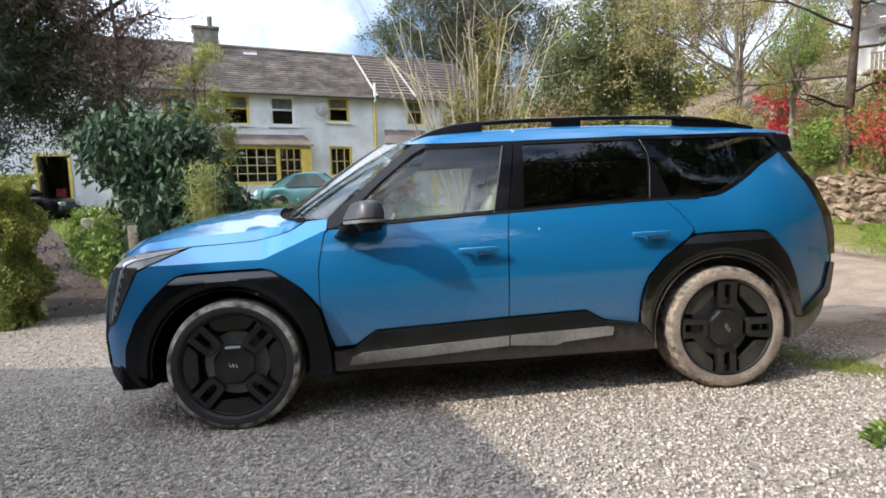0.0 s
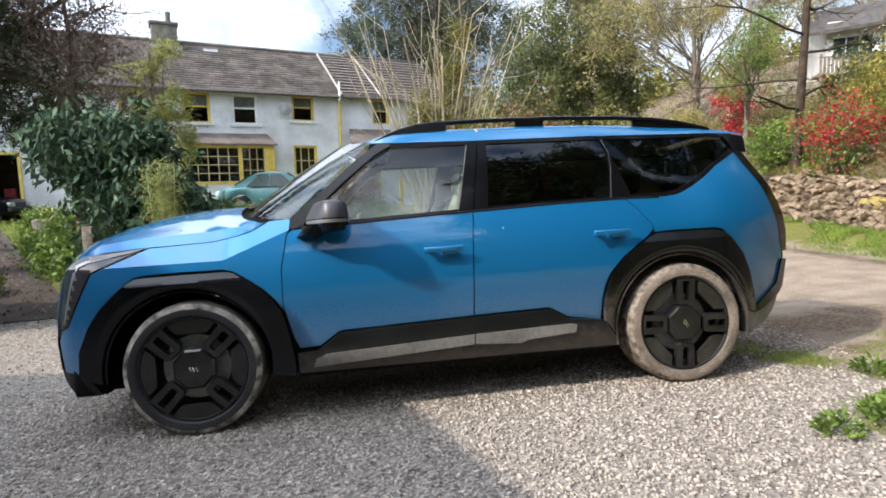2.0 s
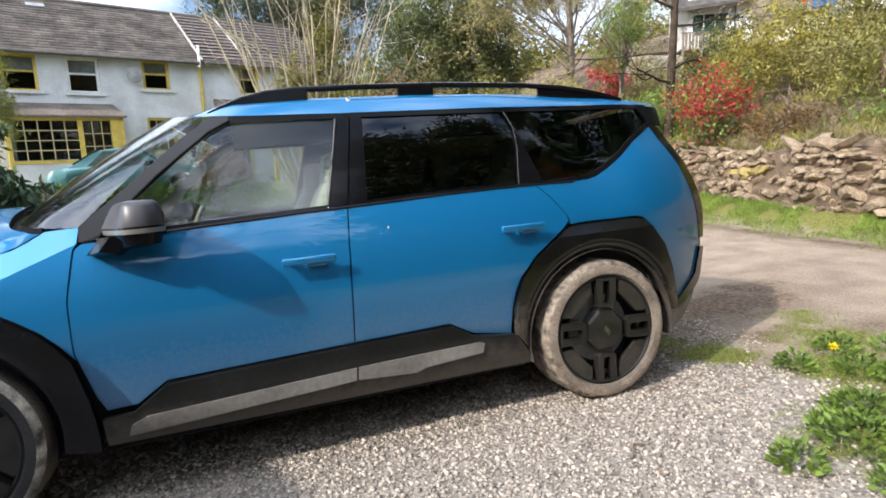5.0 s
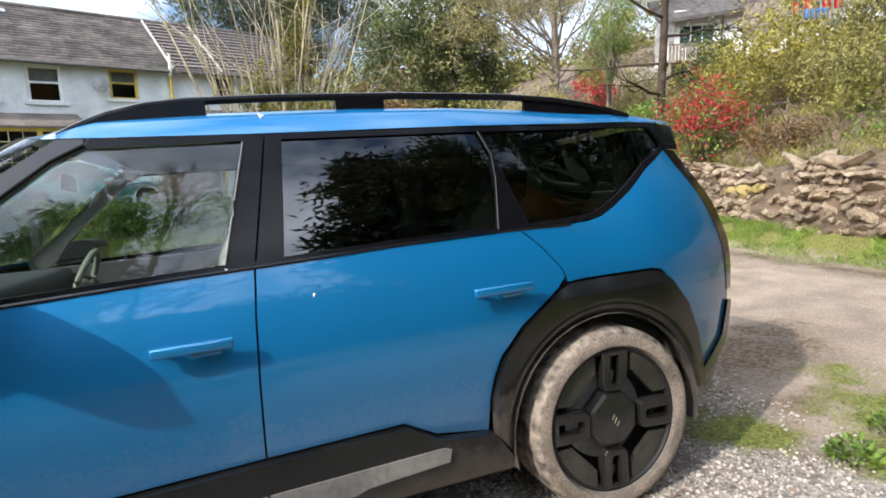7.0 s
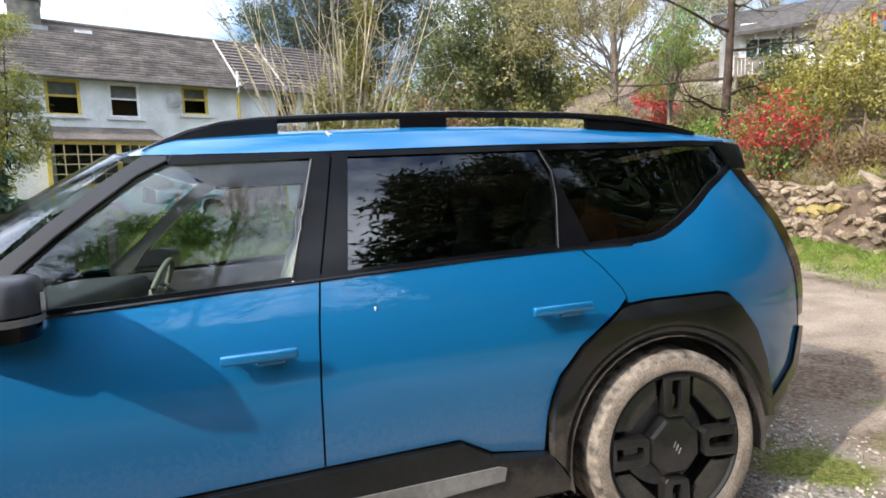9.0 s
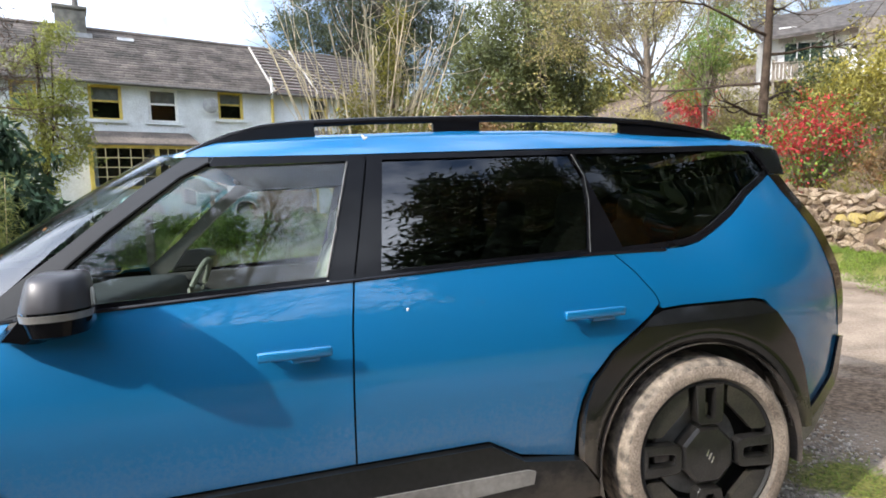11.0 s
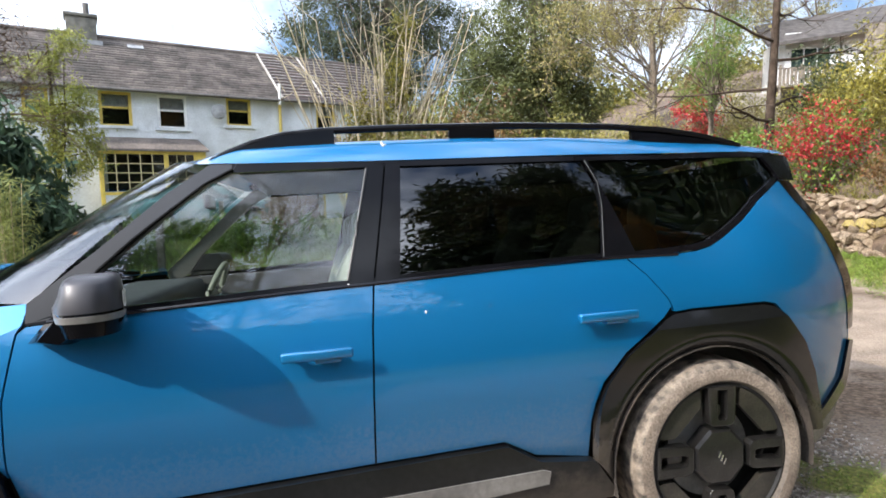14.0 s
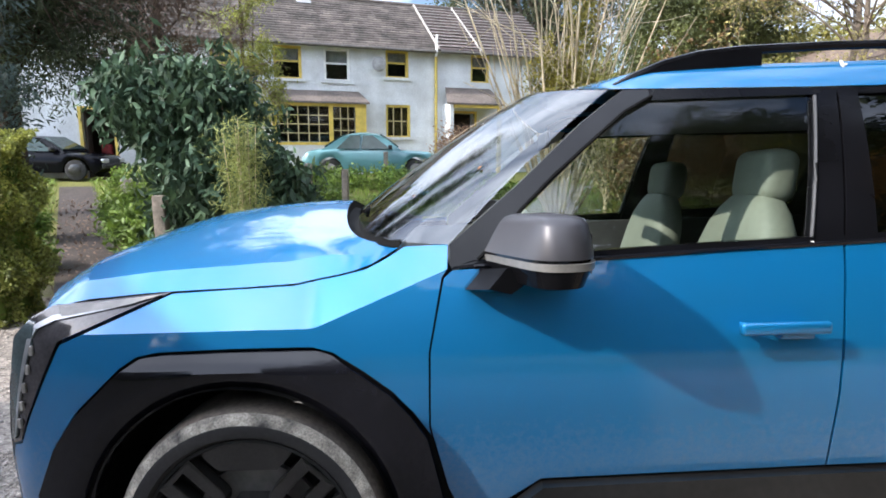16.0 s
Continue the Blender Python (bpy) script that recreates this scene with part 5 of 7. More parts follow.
# dead brown boughs on the conifer's lit side
dead = empty("dead_bough_tree", Matrix.Translation(at_ground(-4.9, 9.6)), "bare brown dead conifer with fine twigs", "tree")
segs = [(0, 0, 0, 0.10, 0.05, 0, 2.4, 0.085), (0.05, 0, 2.4, 0.085, 0.1, 0.1, 4.0, 0.06), (0.1, 0.1, 4.0, 0.06, 0.0, 0, 6.2, 0.02)]
for k in range(24):
    a = rngc.uniform(0, 6.28)
    zz = rngc.uniform(2.3, 5.9)
    grow(rngc, (0.05, 0.05, zz), (math.cos(a), math.sin(a) * 0.7, rngc.uniform(-0.1, 0.6)), rngc.uniform(0.9, 1.6), 0.022, 2, segs, 0.35, (2, 4), 0.6, 0.03, 0.0035)
part("trunk", segments_mesh("trunk", segs, 4), BARK_DARK, dead)
_, dp = blob_points(rngc, [(0.2, 0, 3.1, 1.0, 0.8, 0.5), (-0.3, 0, 4.8, 1.4, 1.0, 1.5), (0.4, 0, 4.2, 1.2, 0.8, 1.0)], 380, 24, 0.14, 0.2)
part("dead_needles", leaf_mesh("needles", dp, 0.12, 0.16, 0.1, 0.5, rngc), BARK_DARK, dead)
tree("cypress", "yellow-green sprays of a cypress", at_ground(-4.6, 13.6), 4.8, 0.10,
     [(0.45, 0, 4.75, 0.45, 0.35, 0.35), (-0.35, 0, 4.3, 0.75, 0.4, 0.28), (0.5, 0, 3.4, 0.55, 0.5, 0.6), (-0.1, -0.2, 3.0, 0.6, 0.4, 0.7), (0.55, -0.1, 2.3, 0.6, 0.5, 0.7), (-0.2, -0.2, 1.6, 0.8, 0.5, 0.9)], 430, 30, 0.09, 0.10, LEAF_HEDGE, BARK_DEEP, 34, aspect=0.25, up=0.3, limbs=12)
tree("ivy_bush", "dark ivy-like shrub beside the laurel", at_ground(-1.95, 7.2), 0.8, 0.04, [(0, 0, 0.65, 0.5, 0.5, 0.6)], 110, 24, 0.10, 0.10, LEAF_DARK, BARK, 35, limbs=20, category="bush")
for bx, by, bh, br, sd in ((-4.0, 6.9, 0.65, 0.42, 36), (-4.75, 8.0, 0.55, 0.42, 37), (-3.45, 6.3, 0.6, 0.42, 38), (-4.9, 5.7, 0.4, 0.35, 45), (-6.2, 7.5, 0.45, 0.4, 46), (-5.35, 9.2, 0.6, 0.45, 51), (-0.2, 11.5, 0.7, 0.8, 39), (-2.1, 10.5, 0.6, 0.7, 40), (1.4, 12.0, 0.8, 0.9, 41), (-3.0, 14.3, 0.6, 0.7, 47), (-2.0, 14.1, 0.55, 0.7, 48), (-0.9, 13.9, 0.6, 0.7, 49), (0.2, 13.4, 0.6, 0.6, 50), (-6.4, 12.6, 0.5, 0.7, 42), (-7.6, 13.2, 0.6, 0.5, 43)):
    tree("garden_plant", "low leafy bright green garden plant", at_ground(bx, by), bh * 0.7, 0.015, [(0, 0, bh * 0.5, br, br * 0.8, bh * 0.55)], 90, 16, 0.07, 0.10, LEAF_FRESH, LEAF_FRESH, sd, limbs=16, category="plant", group="garden plants")
tree("rust_bush", "orange-brown leafy shrub before the cottage", at_ground(0.85, 12.4), 1.2, 0.03, [(0, 0, 0.8, 0.72, 0.6, 0.85), (0.1, 0, 1.2, 0.5, 0.5, 0.5)], 420, 18, 0.09, 0.06, LEAF_DRY, BARK_PALE, 44, limbs=140, category="bush")

PATH_STONE = material("grey_path", (0.048, 0.035, 0.027), rough=0.95, vary=0.3, scale=5, fine=0.3, bump=0.6)
rows = []
for k in range(20):
    u = k / 19
    cx, cy, w = -3.05 - 6.6 * u, 4.2 + 10.0 * u, 0.42
    rows.append([(cx - w, cy, ground_z(cx - w, cy) + 0.012), (cx, cy + 0.1, ground_z(cx, cy) + 0.02), (cx + w, cy + 0.2, ground_z(cx + w, cy) + 0.012)])
tagged(part("path", mesh("path", *loft(rows)), PATH_STONE), "narrow grey garden path between hedge and laurel", "path", kind="structure")


# ---- the white cottage ----
FAC = pose(-3.05, 20.4, 0, 0, 0, 20)
RENDER_WHITE = material("white_render", (0.68, 0.70, 0.71), rough=0.9, second=(0.50, 0.51, 0.51), scale=1.3, detail=9, fine=0.09, bump=0.4, bump_scale=14)
YELLOW = material("yellow_window_paint", (0.58, 0.43, 0.09), rough=0.55, vary=0.15, scale=6)
WHITE_PAINT = material("white_window_paint", (0.72, 0.72, 0.70), rough=0.5, vary=0.08)
BAR_PAINT = material("cream_glazing_bar_paint", (0.52, 0.43, 0.24), rough=0.6, vary=0.12)
SLATE = material("old_slate", (0.165, 0.135, 0.115), rough=0.8, second=(0.07, 0.060, 0.050), scale=1.1, isle=0.30, fine=0.3)
TILE = material("brown_roof_tile", (0.14, 0.105, 0.095), rough=0.85, second=(0.085, 0.066, 0.06), scale=2, isle=0.25)
TILE_EDGE = material("pale_tile_edge", (0.34, 0.31, 0.28), rough=0.9, vary=0.2)
LEAD = material("grey_lead", (0.30, 0.30, 0.30), rough=0.6, vary=0.2)
CHIMNEY = material("grey_chimney_render", (0.16, 0.15, 0.125), rough=0.95, vary=0.3, scale=4, bump=0.5)
POT = material("dark_chimney_pot", (0.12, 0.11, 0.10), rough=0.9, vary=0.2)
PANE = glass("window_pane", (0.82, 0.85, 0.87), 1.7)
# near-black brown: the shade of the unlit rooms is put into this colour
ROOM = material("room_shade_brown", (0.06, 0.042, 0.032), rough=0.9, vary=0.3)
CURTAIN = material("pale_curtain", (0.35, 0.33, 0.30), rough=0.9, vary=0.2)
DOOR_RED = material("red_things_in_doorway", (0.30, 0.03, 0.03), rough=0.7, vary=0.4, scale=6)

house = empty("cottage", FAC, "long white rendered cottage with yellow window frames and slate roof", "house")
S0, S1, DEEP, EAVE = -13.5, 8.6, 6.4, 5.12
HOLES = [  # s0, s1, z0, z1, frame, bars across, bars up, sill
    (-2.66, -1.69, 3.84, 4.98, "y", 1, 2, True), (-0.90, 0.06, 3.83, 4.97, "w", 1, 2, True), (1.41, 2.31, 4.02, 5.02, "y", 1, 2, True),
    (4.87, 5.68, 3.97, 5.03, "y", 1, 2, False), (1.39, 2.37, 1.80, 3.02, "y", 3, 2, True), (-2.55, 0.25, 1.62, 2.92, "n", 0, 0, False),
    (-8.75, -7.85, 0.40, 2.62, "d", 0, 0, False), (-4.75, -4.05, 4.05, 4.95, "y", 1, 2, True), (4.15, 5.05, 0.40, 2.75, "d", 0, 0, False)]


def pierced_wall():
    """The front wall, 0.45 m thick, with its openings going through."""
    sx = sorted({S0, S1, *[h[0] for h in HOLES], *[h[1] for h in HOLES]})
    sz = sorted({0.0, EAVE + 0.02, *[h[2] for h in HOLES], *[h[3] for h in HOLES]})
    bm = bmesh.new()
    grid = {}

    def v(x, y, z):
        k = (round(x, 3), y, round(z, 3))
        if k not in grid:
            grid[k] = bm.verts.new((x, y, z))
        return grid[k]
    solid = lambda a, b: not any(h[0] - 1e-6 <= a and b[0] <= h[1] + 1e-6 and h[2] - 1e-6 <= b[1] and b[2] <= h[3] + 1e-6 for h in HOLES)
    cells = {}
    for i in range(len(sx) - 1):
        for j in range(len(sz) - 1):
            cells[i, j] = not any(h[0] - 1e-6 <= sx[i] and sx[i + 1] <= h[1] + 1e-6 and h[2] - 1e-6 <= sz[j] and sz[j + 1] <= h[3] + 1e-6 for h in HOLES)
    for (i, j), s in cells.items():
        a, b, c, d = sx[i], sx[i + 1], sz[j], sz[j + 1]
        if s:
            bm.faces.new((v(a, 0, c), v(b, 0, c), v(b, 0, d), v(a, 0, d)))
            bm.faces.new((v(a, .45, d), v(b, .45, d), v(b, .45, c), v(a, .45, c)))
        for di, dj, p, q in ((1, 0, (b, c), (b, d)), (0, 1, (b, d), (a, d))):
            t = cells.get((i + di, j + dj))
            if t is not None and t != s:
                f = (v(p[0], 0, p[1]), v(q[0], 0, q[1]), v(q[0], .45, q[1]), v(p[0], .45, p[1]))
                bm.faces.new(f if t else f[::-1])
    bmesh.ops.recalc_face_normals(bm, faces=bm.faces)
    return bm


part("front_wall", pierced_wall(), RENDER_WHITE, house, "weathered white render")
part("gable_wall", box(S1 - 0.4, S1, 0.46, DEEP, 0, EAVE), RENDER_WHITE, house)
part("gable_wall", box(S0, S0 + 0.4, 0.46, DEEP, 0, EAVE), RENDER_WHITE, house)
part("rear_wall", box(S0, S1, DEEP, DEEP + 0.4, 0, EAVE), RENDER_WHITE, house)
# dark sheet behind the openings, standing for the rooms' shade
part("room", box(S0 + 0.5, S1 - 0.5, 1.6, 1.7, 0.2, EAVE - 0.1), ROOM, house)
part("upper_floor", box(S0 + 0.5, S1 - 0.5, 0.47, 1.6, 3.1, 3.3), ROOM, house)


def sash(s0, s1, z0, z1, kind, across, up, sill):
    mat = YELLOW if kind == "y" else WHITE_PAINT
    w = part("window", joined(box(s0, s0 + 0.09, 0.06, 0.18, z0, z1), box(s1 - 0.09, s1, 0.06, 0.18, z0, z1), box(s0 + .09, s1 - .09, 0.06, 0.18, z1 - 0.09, z1), box(s0 + .09, s1 - .09, 0.06, 0.18, z0, z0 + 0.06)), mat, house,
             ("yellow" if kind == "y" else "white") + " painted sash window")
    zm = z0 + 0.54 * (z1 - z0)
    if across == 1:
        part("meeting_rail", box(s0 + .07, s1 - .07, 0.09, 0.15, zm - 0.03, zm + 0.03), mat, w)
        part("pane", box(s0 + .07, s1 - .07, 0.125, 0.131, zm + .03, z1 - 0.07), PANE, w)
        part("pane", box(s0 + .07, s1 - .07, 0.145, 0.151, z0 + 0.06, zm - .03), PANE, w)
        part("blind", box(s0 + .095, s1 - .095, 0.16, 0.166, zm + 0.035, z1 - 0.095), CURTAIN, w, "grey blind")
    else:
        for k in range(1, across):
            x = s0 + (s1 - s0) * k / across
            part("glazing_bar", box(x - .015, x + .015, 0.10, 0.15, z0 + 0.06, z1 - 0.07), BAR_PAINT, w)
        for k in range(1, up):
            z = z0 + (z1 - z0) * k / up
            part("glazing_bar", box(s0 + .07, s1 - .07, 0.104, 0.154, z - .015, z + .015), BAR_PAINT, w)
        part("pane", box(s0 + .07, s1 - .07, 0.16, 0.166, z0 + .06, z1 - 0.07), PANE, w)
    if sill:
        part("window_sill", box(s0 - 0.10, s1 + 0.10, -0.09, 0.10, z0 - 0.10, z0), RENDER_WHITE, w)


for h in HOLES:
    if h[4] in "yw":
        sash(*h)
for s0, s1, z0, z1 in ((-8.75, -7.85, 0.40, 2.62), (4.15, 5.05, 0.40, 2.75)):
    d = part("doorway", joined(box(s0 - 0.09, s0, -0.04, 0.16, z0, z1 + 0.09), box(s1, s1 + 0.09, -0.04, 0.16, z0, z1 + 0.09), box(s0, s1, -0.04, 0.16, z1, z1 + 0.09)), YELLOW, house, "open doorway with a yellow frame")
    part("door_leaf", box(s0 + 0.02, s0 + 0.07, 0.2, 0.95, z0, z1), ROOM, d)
    if s0 < 0:
        part("coats", box(s0 + 0.3, s0 + 0.65, 0.9, 1.0, z0 + 0.3, z0 + 1.1, 0.05), DOOR_RED, d)

# bay window under its slate lean-to
bay = part("bay_window", joined(box(-2.80, 0.50, -0.62, -0.52, 2.86, 3.02), box(-2.80, -2.68, -0.62, -0.52, 1.0, 2.86), box(0.10, 0.50, -0.60, -0.52, 1.0, 2.86), box(-0.86, -0.72, -0.62, -0.52, 1.5, 2.86), box(-2.68, 0.10, -0.62, -0.52, 1.5, 1.60)), YELLOW, house, "yellow framed many-paned bay window")
part("bay_base", box(-2.68, 0.10, -0.60, -0.01, 0.3, 1.5), RENDER_WHITE, bay)
part("bay_cheek", box(-2.80, -2.74, -0.52, -0.01, 1.0, 3.0), YELLOW, bay)
part("bay_cheek", box(0.44, 0.50, -0.52, -0.01, 1.0, 3.0), YELLOW, bay)
for k in range(1, 5):
    x = -2.68 + (1.82) * k / 5
    part("glazing_bar", box(x - .014, x + .014, -0.60, -0.56, 1.6, 2.86), BAR_PAINT, bay)
for k in range(1, 3):
    x = -0.72 + 0.82 * k / 3
    part("glazing_bar", box(x - .012, x + .012, -0.60, -0.56, 1.6, 2.86), BAR_PAINT, bay)
for k in range(1, 4):
    z = 1.6 + 1.26 * k / 4
    part("glazing_bar", box(-2.68, -0.86, -0.606, -0.566, z - .014, z + .014), BAR_PAINT, bay)
for k in range(1, 3):
    z = 1.6 + 1.26 * k / 3
    part("glazing_bar", box(-0.72, 0.10, -0.606, -0.566, z - .012, z + .012), BAR_PAINT, bay)
part("pane", box(-2.68, 0.10, -0.555, -0.549, 1.6, 2.86), PANE, bay)


def lean_to(s0, s1, y0, z0, z1, label):
    v = [(s0 - .06, y0, z0), (s1 + .06, y0, z0), (s1 - .2, 0.0, z1), (s0 + .2, 0.0, z1)]
    v += [(a, b, c - 0.07) for a, b, c in v]
    part("lean_to_roof", mesh("lean", v, [(0, 1, 2, 3), (7, 6, 5, 4), (0, 4, 5, 1), (1, 5, 6, 2), (2, 6, 7, 3), (3, 7, 4, 0)], smooth=False), SLATE, house, label)


lean_to(-2.80, 0.55, -0.72, 3.03, 3.46, "slate lean-to over the bay")
lean_to(3.60, 5.90, -0.95, 3.10, 3.74, "slate porch roof")
part("porch_side", box(3.70, 3.84, -0.85, -0.01, 0.3, 3.08), RENDER_WHITE, house)
part("porch_beam", box(3.84, 5.85, -0.90, -0.78, 2.92, 3.08), YELLOW, house)
part("porch_post", box(5.70, 5.85, -0.90, -0.78, 0.3, 2.92), YELLOW, house)

# roof slopes with courses of slates and tiles
RISE, RUN = 7.40 - 5.06, 3.2 + 0.28


def courses(s0, s1, wide, gauge, thick, seed, skip=0.0):
    rng = np.random.default_rng(seed)
    L = math.hypot(RISE, RUN)
    cy, cz = RUN / L, RISE / L
    vs, fs = [], []
    n = int(L / gauge)
    for r in range(n + 1):
        a, b = r * gauge, min(L, (r + 1) * gauge + 0.04)
        x = s0 - rng.uniform(0, wide)
        while x < s1:
            x1 = min(s1, x + wide * rng.uniform(0.85, 1.1))
            x0 = max(s0, x)
            x = x1
            if x1 - x0 < 0.03:
                continue
            lift = thick * rng.uniform(0.8, 1.5)
            i = len(vs)
            for d, h in ((a, lift), (b, 0.004)):
                for q in (x0 + 0.004, x1 - 0.004):
                    vs.append((q, -0.28 + d * cy - h * cz, 5.06 + d * cz + h * cy))
            for q in (x0 + 0.004, x1 - 0.004):
                vs.append((q, -0.28 + a * cy, 5.06 + a * cz))
            fs += [(i, i + 1, i + 3, i + 2), (i + 4, i + 5, i + 1, i)]
    return fast_mesh("courses", vs, np.array(fs))


for s0, s1, mat, nm in ((S0 - 0.1, 3.46, SLATE, "slate_roof"), (3.46, S1 + 0.1, TILE, "tile_roof")):
    v = [(s0, -0.28, 5.04), (s1, -0.28, 5.04), (s1, 3.2, 7.38), (s0, 3.2, 7.38), (s0, DEEP + .3, 5.04), (s1, DEEP + .3, 5.04)]
    rf = part(nm, mesh(nm, v, [(0, 1, 2, 3), (3, 2, 5, 4), (0, 3, 4), (1, 5, 2)], smooth=False), mat, house, "weathered grey slate roof" if "slate" in nm else "brown interlocking tile roof")
    if "slate" in nm:
        sl = part("slate_cover", courses(s0, s1, 0.31, 0.21, 0.022, 7), SLATE, rf)
        sl["kind"] = "stuff"
    else:
        sl = part("tiles", courses(s0, s1, 0.9, 0.30, 0.05, 8), TILE, rf)
        sl["kind"] = "stuff"
for k in range(1, 14):
    d = 0.30 * k
    cy, cz = RUN / math.hypot(RISE, RUN), RISE / math.hypot(RISE, RUN)
    y, z = -0.28 + d * cy - 0.062 * cz, 5.06 + d * cz + 0.062 * cy
    if z < 7.36:
        part("tile_edge", mesh("edge", *tube([(3.50, y, z), (S1 + 0.08, y, z)], 0.020, 4)), TILE_EDGE, house)
part("verge", mesh("verge", *tube([(5.20, -0.30, 5.13), (5.20, 3.2, 7.48)], 0.04, 6)), TILE_EDGE, house)
part("verge", mesh("verge", *tube([(3.46, -0.30, 5.10), (3.46, 3.2, 7.46)], 0.05, 6)), TILE_EDGE, house)
part("ridge", mesh("ridge", *tube([(S0, 3.2, 7.40), (-4, 3.2, 7.44), (3.4, 3.2, 7.42), (S1, 3.2, 7.41)], 0.09, 8)), SLATE, house)
part("gutter", mesh("gutter", *tube([(S0, -0.36, 5.02), (3.3, -0.36, 5.0)], 0.06, 8)), POT, house, "dark gutter along the eave")
part("gutter", mesh("gutter", *tube([(3.5, -0.36, 5.02), (S1, -0.36, 5.02)], 0.06, 8)), POT, house)
part("downpipe", mesh("pipe", *tube([(3.38, -0.10, 0.3), (3.38, -0.10, 4.85)], 0.06, 8)), YELLOW, house, "yellow painted downpipe")
part("vent_pipe", mesh("vent", *tube([(3.32, -0.34, 4.85), (3.32, -0.36, 5.62)], 0.05, 8)), WHITE_PAINT, house, "pale upper end of the pipe")
ch = part("chimney", joined(box(-3.42, -2.46, 2.75, 3.65, 6.7, 8.0, 0.02), box(-3.48, -2.40, 2.69, 3.71, 8.0, 8.12, 0.02)), CHIMNEY, house, "grey rendered chimney stack")
part("chimney_pot", mesh("pot", *tube([(-2.75, 3.2, 8.1), (-2.75, 3.2, 8.35), (-2.75, 3.2, 8.6)], [0.12, 0.10, 0.11], 10)), POT, ch)
part("flashing", box(-3.5, -2.3, 2.55, 2.76, 6.95, 7.15), LEAD, ch)
part("roof_patch", moved(box(-1.5, -0.95, -0.01, 0.03, 0, 0.28), pose(0, 2.55, 7.02, -56, 0, 0)), LEAD, house)
# satellite dish
dish_rows = [[(1.10 + r * math.cos(a), -0.28 + 0.5 * r * r, 4.46 + r * math.sin(a)) for a in (2 * math.pi * k / 16 for k in range(16))] for r in (0.01, 0.12, 0.22, 0.27)]
di = part("satellite_dish", mesh("dish", *loft(dish_rows, True)), LEAD, house, "round grey satellite dish on the wall")
part("dish_arm", joined(box(1.08, 1.12, -0.26, 0.0, 4.42, 4.46), box(1.09, 1.11, -0.55, -0.2, 4.24, 4.26)), LEAD, di)


# ---- parked cars by the cottage ----
TEAL = material("faded_teal_paint", (0.095, 0.235, 0.255), rough=0.35, vary=0.1, scale=2, coat=0.5)
BLACK_PAINT = material("black_car_paint", (0.004, 0.004, 0.006), rough=0.15, vary=0.2, spec=0.12)
FAR_GLASS = material("old_car_glass", (0.03, 0.05, 0.045), rough=0.08, vary=0.2, spec=0.35)
FAR_TYRE = material("black_tyre", (0.02, 0.02, 0.02), rough=0.9, vary=0.2)


